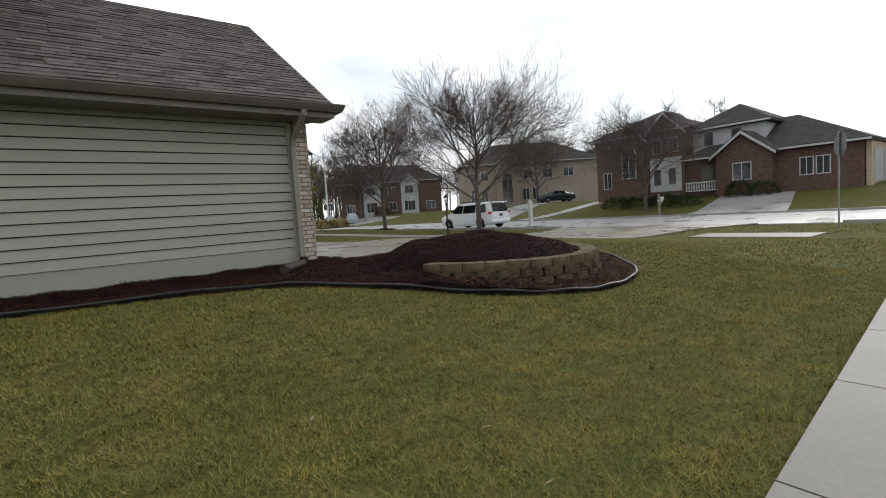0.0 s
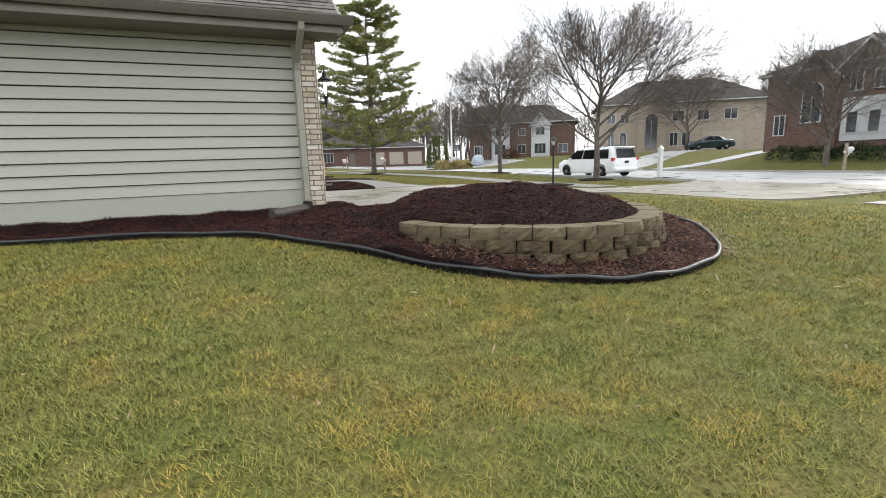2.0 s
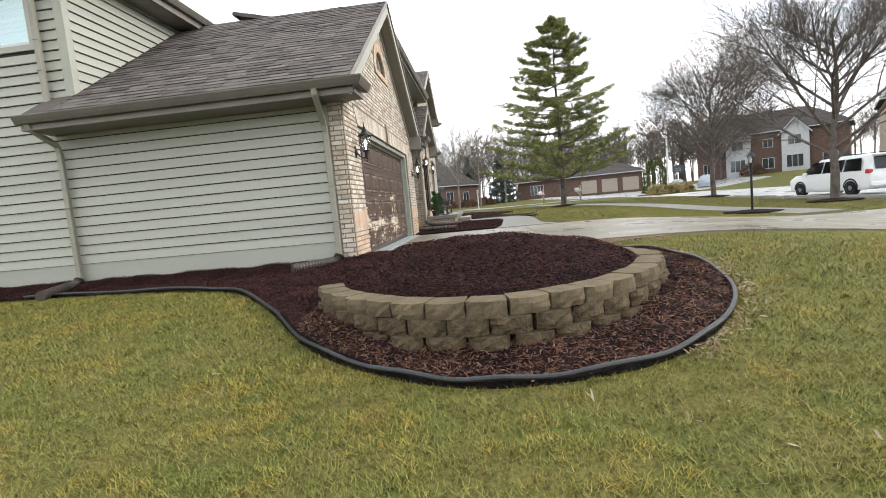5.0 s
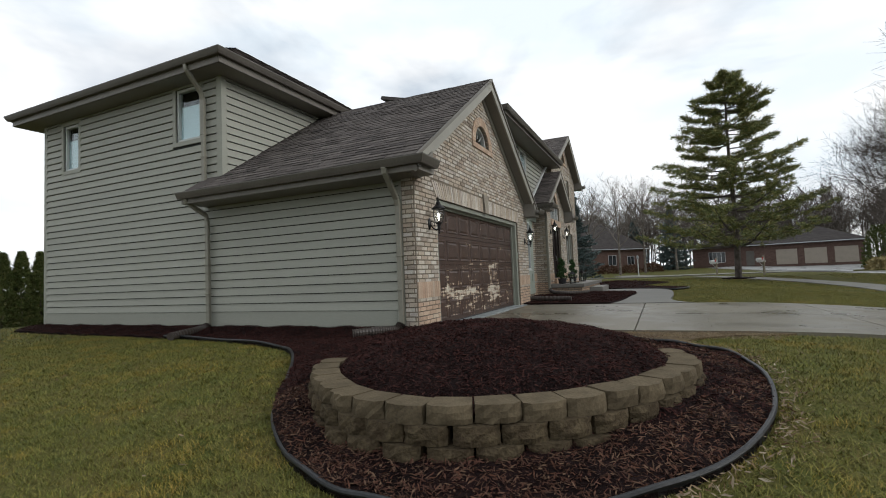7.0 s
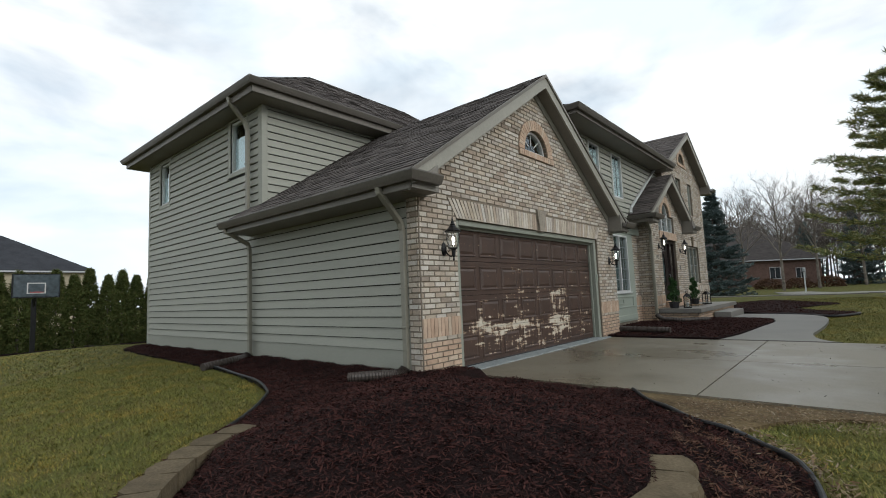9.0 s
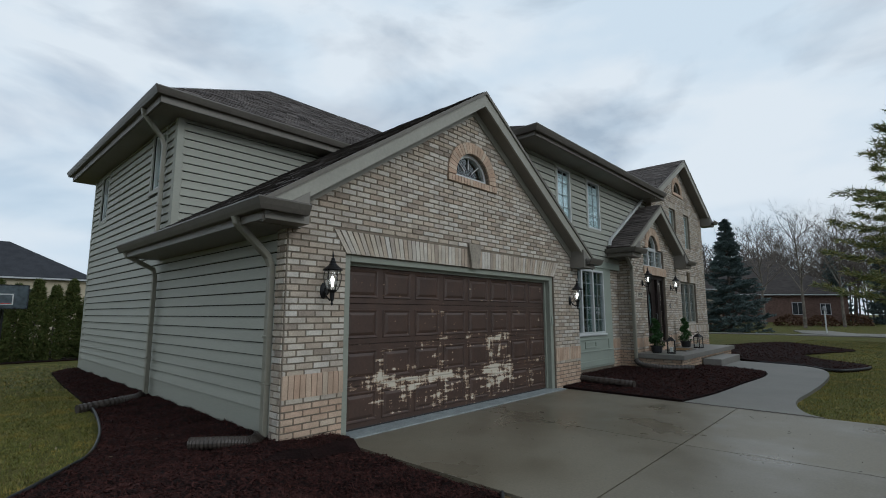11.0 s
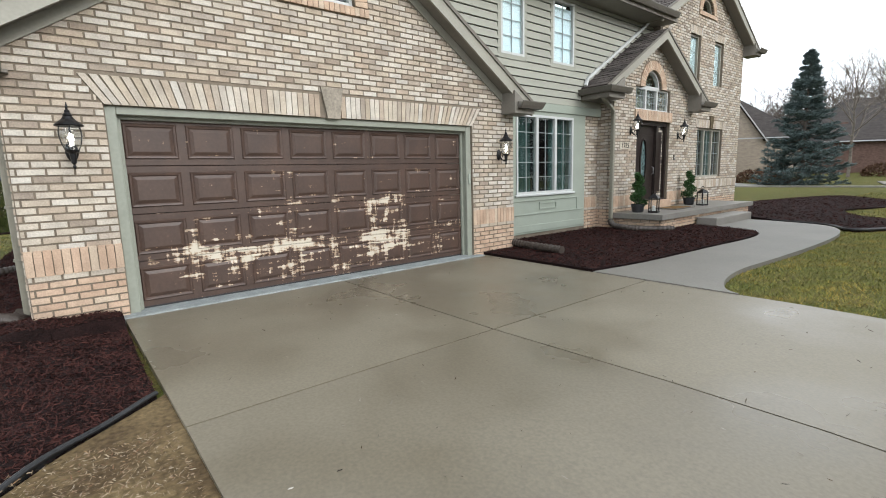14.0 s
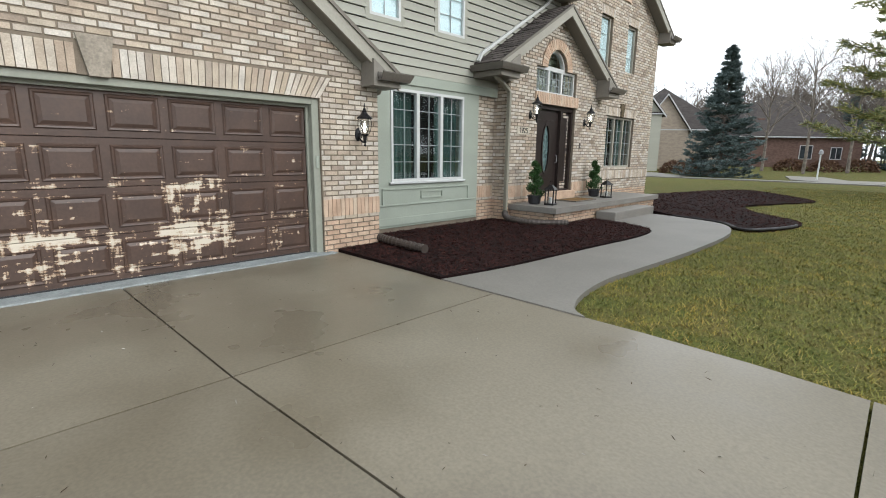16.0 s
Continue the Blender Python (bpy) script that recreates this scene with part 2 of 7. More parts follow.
def box(lo, hi, bevel=0.0, bm=None):
    """An axis box, with softened edges."""
    one = bmesh.new()
    bmesh.ops.create_cube(one, size=1)
    s = [hi[i] - lo[i] for i in range(3)]
    c = [(hi[i] + lo[i]) / 2 for i in range(3)]
    for v in one.verts:
        v.co = Vector([v.co[i] * s[i] + c[i] for i in range(3)])
    if bevel:
        bmesh.ops.bevel(one, geom=one.edges[:], offset=bevel, segments=1, affect="EDGES")
    return add(bm, one)


def add(bm, one):
    if bm is None:
        return one
    me = bpy.data.meshes.new("t")
    one.to_mesh(me)
    one.free()
    bm.from_mesh(me)
    bpy.data.meshes.remove(me)
    return bm


def tube(points, radii, sides=8, bm=None, cap=True):
    """A round bar along points, with a radius at each."""
    bm = bm or bmesh.new()
    rings = []
    for i, p in enumerate(points):
        p = Vector(p)
        d = (Vector(points[min(i + 1, len(points) - 1)]) - Vector(points[max(i - 1, 0)])).normalized()
        a = d.orthogonal().normalized() if i == 0 else (rings_a - d * rings_a.dot(d)).normalized()
        rings_a = a
        b = d.cross(a)
        r = radii[i] if isinstance(radii, (list, tuple)) else radii
        rings.append([bm.verts.new(p + (a * math.cos(k * math.tau / sides) + b * math.sin(k * math.tau / sides)) * r) for k in range(sides)])
    for r0, r1 in zip(rings, rings[1:]):
        for k in range(sides):
            bm.faces.new((r0[k], r0[(k + 1) % sides], r1[(k + 1) % sides], r1[k]))
    if cap:
        bm.faces.new(rings[0][::-1])
        bm.faces.new(rings[-1])
    return bm


def lathe(profile, sides=16, at=(0, 0, 0), bm=None):
    """Turns (radius, height) pairs round the z axis."""
    bm = bm or bmesh.new()
    rings = [[bm.verts.new((at[0] + r * math.cos(k * math.tau / sides), at[1] + r * math.sin(k * math.tau / sides), at[2] + z)) for k in range(sides)] for r, z in profile]
    for r0, r1 in zip(rings, rings[1:]):
        for k in range(sides):
            bm.faces.new((r0[k], r0[(k + 1) % sides], r1[(k + 1) % sides], r1[k]))
    bm.faces.new(rings[0][::-1])
    bm.faces.new(rings[-1])
    return bm


def prism(outline, depth, place, holes=(), bm=None):
    """A plate: outline (u, v) with holes, thickness depth; place(u, v, d) gives the point."""
    one = bmesh.new()
    edges = []
    for loop in (outline, *holes):
        vs = [one.verts.new((u, v, 0)) for u, v in loop]
        edges += [one.edges.new((vs[i], vs[(i + 1) % len(vs)])) for i in range(len(vs))]
    bmesh.ops.triangle_fill(one, edges=edges, use_beauty=True, use_dissolve=False)
    got = bmesh.ops.extrude_face_region(one, geom=one.faces[:])
    for v in [g for g in got["geom"] if isinstance(g, bmesh.types.BMVert)]:
        v.co.z = depth
    for v in one.verts:
        v.co = Vector(place(v.co.x, v.co.y, v.co.z))
    return add(bm, one)


def rect(u0, v0, u1, v1):
    return [(u0, v0), (u1, v0), (u1, v1), (u0, v1)]


def arch(u0, u1, v, n=14, rise=None):
    """A half round (or flatter) from u0 to u1 that springs at v."""
    r, c = (u1 - u0) / 2, (u0 + u1) / 2
    h = r if rise is None else rise
    return [(c + r * math.cos(math.pi * i / n), v + h * math.sin(math.pi * i / n)) for i in range(n + 1)]


def mesh_np(name, verts, faces, material, parent=None):
    """A mesh object from arrays; faces all have the same number of corners."""
    verts, faces = np.asarray(verts, dtype=np.float32), np.asarray(faces, dtype=np.int32)
    k = faces.shape[1]
    me = bpy.data.meshes.new(name)
    me.vertices.add(len(verts))
    me.vertices.foreach_set("co", verts.ravel())
    me.loops.add(faces.size)
    me.loops.foreach_set("vertex_index", faces.ravel())
    me.polygons.add(len(faces))
    me.polygons.foreach_set("loop_start", np.arange(0, faces.size, k, dtype=np.int32))
    me.polygons.foreach_set("use_smooth", np.zeros(len(faces), dtype=bool))
    me.update(calc_edges=True)
    me.validate()
    me.materials.append(material)
    ob = new(name, me)
    if parent is not None:
        ob.parent = parent
    return ob


def smooth(a, b, x):
    t = np.clip((x - a) / (b - a), 0, 1)
    return t * t * (3 - 2 * t)


def ground_z(x, y):
    """Height of the land: a rise to the house, a fall to the street, a rise beyond it."""
    x, y = np.asarray(x, float), np.asarray(y, float)
    rise = 0.46 * smooth(0.5, 6.8, y) * (1 - smooth(8.5, 15.5, x)) * (1 - 0.9 * smooth(-8, -20, x) * (x < 0))
    far = 0.45 * smooth(22, 42, y) * (1 - smooth(17, 24, x) * 0.6)
    across = 1.35 * smooth(31.5, 46, x)
    beyond = 0.5 * smooth(60, 90, y) * (1 - smooth(31, 46, x))
    return np.maximum(rise, far) + across + beyond - 0.5 * smooth(-8, -26, x) * (x < 0)


def gz(x, y):
    return float(ground_z(x, y))


def inside(poly, x, y):
    """Which of the points lie in the polygon."""
    x, y = np.asarray(x, float), np.asarray(y, float)
    hit = np.zeros(x.shape, bool)
    for (x0, y0), (x1, y1) in zip(poly, poly[1:] + poly[:1]):
        if y0 != y1:
            hit ^= ((y0 > y) != (y1 > y)) & (x < (x1 - x0) * (y - y0) / (y1 - y0) + x0)
    return hit


def sheet(poly, off, step=0.5, drop=0.12, bm=None, height=None):
    """A paved or planted sheet over the land, off above it, with an edge that goes down."""
    one = bmesh.new()
    vs = [one.verts.new((x, y, 0)) for x, y in poly]
    bmesh.ops.triangle_fill(one, edges=[one.edges.new((vs[i], vs[(i + 1) % len(vs)])) for i in range(len(vs))])
    xs, ys = [p[0] for p in poly], [p[1] for p in poly]
    for axis, lo, hi in ((0, min(xs), max(xs)), (1, min(ys), max(ys))):
        for i in range(1, int((hi - lo) / step) + 1):
            co = [0, 0, 0]
            co[axis] = lo + i * step
            if co[axis] < hi - 1e-3:
                no = (1, 0, 0) if axis == 0 else (0, 1, 0)
                bmesh.ops.bisect_plane(one, geom=one.verts[:] + one.edges[:] + one.faces[:], plane_co=co, plane_no=no)
    rim = [e for e in one.edges if e.is_boundary]
    for v in one.verts:
        v.co.z = gz(v.co.x, v.co.y) + off + (height(v.co.x, v.co.y) if height else 0)
    got = bmesh.ops.extrude_edge_only(one, edges=rim)
    for v in [g for g in got["geom"] if isinstance(g, bmesh.types.BMVert)]:
        v.co.z -= drop
    return add(bm, one)


def spline(points, n=8, closed=True):
    """A smooth loop through points."""
    out, k = [], len(points)
    for i in range(k if closed else k - 1):
        p = [Vector((*points[(i + j) % k if closed else max(0, min(k - 1, i + j))], 0)) for j in (-1, 0, 1, 2)]
        for s in range(n):
            t = s / n
            q = 0.5 * ((2 * p[1]) + (p[2] - p[0]) * t + (2 * p[0] - 5 * p[1] + 4 * p[2] - p[3]) * t * t + (3 * p[1] - p[0] - 3 * p[2] + p[3]) * t ** 3)
            out.append((q.x, q.y))
    return out if closed else out + [tuple(points[-1])]


# ---------- plan ----------
DRIVE_X = [3.84, 6.87, 9.95, 13.0, 16.0, 18.6, 21.2]
def drive_edges(x):
    near = 8.25 - 0.5 * float(smooth(9, 16, x)) - 1.2 * float(smooth(18.5, 21.2, x))
    far = 13.62 + 0.9 * float(smooth(9.5, 16, x)) + 1.2 * float(smooth(18.5, 21.2, x))
    return near, 10.81 if x < 9.9 else (near + far) / 2, far
WALK_IN = spline([(6.1, 13.6), (6.28, 14.74), (6.4, 16.75), (6.5, 18.4), (6.33, 19.42), (5.75, 19.8), (5.2, 20.0)], 5, False)
WALK_OUT = spline([(7.95, 13.6), (7.74, 13.78), (7.56, 14.3), (7.47, 15.1), (7.53, 16.2), (7.6, 17.9), (7.58, 19.8), (7.38, 20.95), (6.93, 21.7), (5.95, 22.1), (5.2, 22.3)], 5, False)
WALK = WALK_IN + [(5.15, 21.0)] + WALK_OUT[::-1]
BED_A = [(3.8, 13.65), (4.3, 13.64)] + [(x - 0.03, y) for x, y in WALK_IN] + [(4.7, 20.05), (4.7, 18.3), (3.2, 18.3), (3.0, 14.5)]
BED_B = spline([(3.4, 24.0), (5.2, 22.5), (6.0, 22.2), (6.95, 21.85), (7.5, 21.1), (7.85, 21.25), (8.25, 22.4), (8.15, 23.8), (6.95, 25.2), (6.4, 26.85), (6.96, 28.7), (7.6, 31.2), (5.0, 34.0), (3.1, 30.6), (2.4, 27.2)], 6)
EDGE_LINE = spline([(-7.0, 7.15), (-4.2, 6.95), (-1.7, 6.82), (0.2, 6.66), (1.9, 6.32), (2.8, 5.86), (3.65, 4.88), (4.33, 3.97), (4.96, 3.46), (5.5, 3.22), (6.0, 3.18), (6.63, 3.31), (7.17, 3.65), (7.71, 4.35), (7.96, 5.3), (7.9, 6.3), (7.58, 6.9), (7.12, 7.28), (6.66, 7.7), (6.26, 8.2)], 6, False)
BED_SIDE = EDGE_LINE + [(3.9, 8.24), (3.6, 7.64), (-6.6, 7.64), (-7.0, 7.64)]
WALL_ARC = spline([(4.22, 4.95), (4.42, 4.5), (4.92, 3.98), (5.4, 3.72), (6.0, 3.69), (6.6, 4.0), (7.03, 4.46), (7.3, 4.98), (7.4, 5.5), (7.22, 6.12)], 8, False)
SIDEWALK_NEAR = lambda x: 0.48 + 0.075 * (x - 2.5)
M_DIRT = mat("dead_grass_soil", (0.20, 0.145, 0.075), 0.95, var=0.35, scale=3, fine=30, bump=0.8, dist=0.02, tint=(0.11, 0.075, 0.04))
DIRT = [(6.2, 8.29), (6.7, 7.68), (7.15, 7.26), (7.4, 7.25), (7.62, 7.7), (8.0, 8.0), (8.6, 8.12), (8.8, 8.29)]

# ---------- ground ----------
def land():
    def axis(lo, a, b, hi, fine, coarse):
        return np.concatenate([np.arange(lo, a, coarse), np.arange(a, b, fine), np.arange(b, hi + coarse, coarse)])
    xs, ys = axis(-420, -30, 60, 460, 0.75, 15.0), axis(-300, -12, 90, 620, 0.75, 15.0)
    gx, gy = np.meshgrid(xs, ys, indexing="ij")
    z = ground_z(gx, gy) - 0.06 * smooth(20.4, 21.2, gx) * (1 - smooth(31.0, 31.8, gx)) - 0.02
    v = np.stack([gx, gy, z], -1).reshape(-1, 3)
    a = np.arange(len(xs) * len(ys)).reshape(len(xs), len(ys))
    f = np.stack([a[:-1, :-1], a[1:, :-1], a[1:, 1:], a[:-1, 1:]], -1).reshape(-1, 4)
    return tagged(mesh_np("ground", v, f, M_SOIL), "winter lawn of yellow-green grass sloping to the street", "ground", kind="structure")


land()
road = tagged(new("road"), "pale grey concrete street, wet in places", "road", kind="structure")
for i in range(-14, 24):
    y0, y1 = i * 4.5, i * 4.5 + 4.485
    for x0, x1 in ((21.25, 26.1), (26.12, 31.0)):
        bend = lambda y: -9.0 * float(smooth(34, 100, y))
        part("slab", sheet([(x0 + bend(y0), y0), (x1 + bend(y0), y0), (x1 + bend(y1), y1), (x0 + bend(y1), y1)], 0.0, 4.6, 0.1), M_ROAD, road)
kerb = tagged(new("kerb"), "low concrete kerb along the street", "kerb", kind="structure")
for x0 in (20.95, 31.0):
    for lo, hi in ((-62, 6.2), (15.8, 33.0)) if x0 < 25 else ((-62, 33.0),):
        n = int((hi - lo) / 3)
        for k in range(n):
            part("kerb_stone", sheet([(x0, lo + k * 3), (x0 + 0.28, lo + k * 3), (x0 + 0.28, lo + k * 3 + 2.98), (x0, lo + k * 3 + 2.98)], 0.10, 3, 0.25), M_ROAD, kerb)
driveway = tagged(new("driveway"), "damp concrete driveway in front of the garage, jointed slabs with leaf litter", "driveway", kind="structure")
for x0, x1 in zip(DRIVE_X, DRIVE_X[1:]):
    e0, e1 = drive_edges(x0), drive_edges(x1)
    for j in (0, 1):
        g = 0.008
        part("slab", sheet([(x0 + g, e0[j] + g), (x1 - g, e1[j] + g), (x1 - g, e1[j + 1] - g), (x0 + g, e0[j + 1] - g)], 0.035, 0.8, 0.12), M_CONC, driveway)
sidewalk = tagged(new("pavement"), "pale concrete sidewalk slabs beside the lawn", "sidewalk", kind="structure")
for k in range(-8, 10):
    x0, x1 = 2.82 + 1.52 * k, 2.82 + 1.52 * k + 1.505
    if x1 < 17.5:
        part("slab", sheet([(x0, SIDEWALK_NEAR(x0) - 1.5), (x1, SIDEWALK_NEAR(x1) - 1.5), (x1, SIDEWALK_NEAR(x1)), (x0, SIDEWALK_NEAR(x0))], 0.012, 0.8, 0.1), M_WALK, sidewalk)
for k in range(-20, 28):
    y0 = k * 1.52 + 0.4
    if not (7.0 < y0 + 0.7 < 14.9) and not (-0.7 < y0 < 2.2):
        bx = lambda y: 15.2 - 6.5 * float(smooth(26, 48, y))
        part("slab", sheet([(bx(y0), y0), (bx(y0) + 1.4, y0), (bx(y0 + 1.5) + 1.4, y0 + 1.5), (bx(y0 + 1.5), y0 + 1.5)], 0.02, 0.8, 0.1), M_WALK, sidewalk)
walkway = tagged(link("walkway", sheet(WALK, 0.05, 0.6, 0.12), M_WALK), "curved pale concrete front walk, damp", "walkway", kind="structure")

# ---------- wall builders ----------
XP = lambda x: (lambda u, v, d: (x - d, u, v))       # a wall that faces +x: u is y
YP = lambda y: (lambda u, v, d: (u, y + d, v))       # a wall that faces -y: u is x


def spans(outline, holes, v):
    """Where a level line runs inside the outline and outside the holes."""
    def cuts(poly):
        c = []
        for (u0, v0), (u1, v1) in zip(poly, poly[1:] + poly[:1]):
            if (v0 > v) != (v1 > v):
                c.append(u0 + (v - v0) * (u1 - u0) / (v1 - v0))
        return sorted(c)
    c = cuts(outline)
    runs = list(zip(c[::2], c[1::2]))
    for h in holes:
        hc = cuts(h)
        for a, b in zip(hc[::2], hc[1::2]):
            runs = [q for r in runs for q in ((r[0], min(r[1], a)), (max(r[0], b), r[1])) if q[1] - q[0] > 0.03]
    return runs


BL, BH, JOINT = 0.222, 0.0735, 0.013


def brick_list(outline, holes, z0, shift=0.0):
    """Rectangles of a running bond over the outline."""
    out = []
    vs = [p[1] for p in outline]
    row = 0
    z = z0
    while z < max(vs):
        for a, b in spans(outline, holes, z + BH / 2):
            start = math.floor((a - shift - (row % 2) * BL / 2) / BL) * BL + shift + (row % 2) * BL / 2
            u = start
            while u < b:
                u0, u1 = max(u, a) + JOINT / 2, min(u + BL, b) - JOINT / 2
                if u1 - u0 > 0.025:
                    out.append((u0, z + JOINT / 2, u1, z + BH - JOINT / 2))
                u += BL
        z += BH
        row += 1
    return out


def brick_mesh(rects, place, proud=0.012):
    v, f = [], []
    rnd = random.Random(5)
    for u0, v0, u1, v1 in rects:
        p = proud + rnd.uniform(-0.003, 0.003)
        i = len(v)
        e = 0.004
        v += [place(u0, v0, 0.01), place(u1, v0, 0.01), place(u1, v1, 0.01), place(u0, v1, 0.01)]
        v += [place(u0 + e, v0 + e, -p), place(u1 - e, v0 + e, -p), place(u1 - e, v1 - e, -p), place(u0 + e, v1 - e, -p)]
        f += [(i + 4, i + 5, i + 6, i + 7), (i, i + 1, i + 5, i + 4), (i + 1, i + 2, i + 6, i + 5), (i + 2, i + 3, i + 7, i + 6), (i + 3, i, i + 4, i + 7)]
    return v, f


LATE = []      # single bricks and shingles, made at the end of the file


def brick_wall(name, outline, holes, place, thick, label, near=None, z0=0.3, shift=0.0, skip=()):
    wall = tagged(link(name, prism(outline, thick, place, holes), M_MORTAR), label, "wall", kind="structure")
    rects = brick_list(outline, list(holes) + list(skip), z0, shift)
    single = [r for r in rects if near and near((r[0] + r[2]) / 2, (r[1] + r[3]) / 2)][:290]
    rest = [r for r in rects if r not in single]
    low = [r for r in rest if r[3] < 1.04]
    for group, m in (([r for r in rest if r[3] >= 1.04], M_BRICK), (low, M_TAN)):
        if group:
            v, f = brick_mesh(group, place)
            tagged(mesh_np("brickwork", v, f, m, wall), kind="stuff")
    LATE.append((wall, single, place))
    return wall


def soldiers(parent, name, u0, u1, z, h, place, lean=0.0, gap=None, proud=0.02, mat_=None, w=0.076):
    """A row of upright bricks; lean tilts them from the middle outwards."""
    n = max(1, round((u1 - u0) / w))
    w = (u1 - u0) / n
    v, f = [], []
    for k in range(n):
        a, b = u0 + k * w + 0.004, u0 + (k + 1) * w - 0.004
        if gap and gap[0] < (a + b) / 2 < gap[1]:
            continue
        q = lean * (((a + b) / 2 - (u0 + u1) / 2) / ((u1 - u0) / 2)) ** 3
        i = len(v)
        v += [place(a, z, 0.005), place(b, z, 0.005), place(b + q, z + h, 0.005), place(a + q, z + h, 0.005)]
        v += [place(a, z, -proud), place(b, z, -proud), place(b + q, z + h, -proud), place(a + q, z + h, -proud)]
        f += [(i + 4, i + 5, i + 6, i + 7), (i, i + 1, i + 5, i + 4), (i + 1, i + 2, i + 6, i + 5), (i + 2, i + 3, i + 7, i + 6), (i + 3, i, i + 4, i + 7)]
    ob = mesh_np(name, v, f, mat_ or M_BRICK, parent)
    return tagged(ob, kind="stuff")


def arch_bricks(parent, u0, u1, z, h, place, proud=0.025):
    """A rowlock ring over a half-round opening, with its sill."""
    c, r = (u0 + u1) / 2, (u1 - u0) / 2
    n = max(9, int(math.pi * (r + h / 2) / 0.072))
    v, f = [], []
    for k in range(n):
        a0, a1 = math.pi * (k + 0.05) / n, math.pi * (k + 0.95) / n
        q = [(r, a0), (r + h, a0), (r + h, a1), (r, a1)]
        i = len(v)
        for d in (0.05, -proud):
            v += [place(c + rr * math.cos(a), z + rr * math.sin(a), d) for rr, a in q]
        f += [(i + 4, i + 5, i + 6, i + 7), (i, i + 1, i + 5, i + 4), (i + 1, i + 2, i + 6, i + 5), (i + 2, i + 3, i + 7, i + 6), (i + 3, i, i + 4, i + 7)]
    return tagged(mesh_np("arch_ring", v, f, M_TAN, parent), kind="stuff")


BOARD = 0.154


def siding(parent, outline, holes, place, z0, proud=0.036):
    """Lap boards, each thicker at its lower edge."""
    z = z0
    top = max(p[1] for p in outline)
    while z < top - 0.03:
        for a, b in spans(outline, holes, min(z + BOARD * 0.5, top - 0.01)):
            t0, t1, l0, l1 = a, b, a, b
            # board stops short, so the near-black backing shows as a shadow line
            zt = min(z + BOARD - 0.014, top)
            bm = bmesh.new()
            q = [bm.verts.new(place(*p)) for p in ((l0, z, -proud), (l1, z, -proud), (t1, zt, -0.008), (t0, zt, -0.008), (l0, z, 0.004), (l1, z, 0.004), (t1, zt, 0.004), (t0, zt, 0.004))]
            for s in ((0, 1, 2, 3), (4, 7, 6, 5), (0, 4, 5, 1), (1, 5, 6, 2), (2, 6, 7, 3), (3, 7, 4, 0)):
                bm.faces.new([q[k] for k in s])
            part("board", bm, M_SIDING, parent)
        z += BOARD


def roof_slope(name, corners, label, material=None, thick=0.10, near=None, course=0.14, tab=0.32):
    """A sloping slab whose corners run eave, eave, ridge, ridge, covered with shingles."""
    bm = bmesh.new()
    c = [Vector(p) for p in corners]
    n = (c[1] - c[0]).cross(c[-1] - c[0]).normalized()
    if n.z < 0:
        n = -n
    lo = [bm.verts.new(p - n * thick) for p in c]
    up = [bm.verts.new(p) for p in c]
    bm.faces.new(up)
    bm.faces.new(lo[::-1])
    for i in range(len(c)):
        j = (i + 1) % len(c)
        bm.faces.new((up[i], lo[i], lo[j], up[j]))
    roof = tagged(link(name, bm, M_SHINGLE), label, "roof", kind="structure")
    along = (c[1] - c[0]).normalized()
    upward = n.cross(along)
    if upward.z < 0:
        upward = -upward
    flat = [((p - c[0]).dot(along), (p - c[0]).dot(upward)) for p in c]
    at = lambda u, v, d: tuple(c[0] + along * u + upward * v + n * d)
    rnd = random.Random(11)
    v, f, k, one = [], [], 0, []
    top = max(p[1] for p in flat)
    row = 0
    w = 0.0
    while w < top - 0.02:
        for a, b in spans(flat, [], min(w + course / 2, top - 0.01)):
            u = a - rnd.uniform(0, tab)
            while u < b:
                u0, u1 = max(u, a), min(u + tab, b)
                if u1 - u0 > 0.03:
                    h = rnd.uniform(0.008, 0.02)
                    w1 = min(w + course * 1.15, top)
                    q = [at(u0 + 0.004, w - rnd.uniform(0, 0.012), h), at(u1 - 0.004, w - rnd.uniform(0, 0.012), h), at(u1 - 0.004, w1, 0.004), at(u0 + 0.004, w1, 0.004), at(u0 + 0.004, w, 0.0), at(u1 - 0.004, w, 0.0)]
                    if near and near(u0, w) and len(one) < 290:
                        one.append(q)
                    else:
                        i = len(v)
                        v += q
                        f += [(i, i + 1, i + 2, i + 3), (i + 4, i + 5, i + 1, i)]
                u += tab
        w += course
        row += 1
    if v:
        tagged(mesh_np("shingles", v, f, M_SHINGLE, roof), kind="stuff")
    LATE.append((roof, one, None))
    return roof


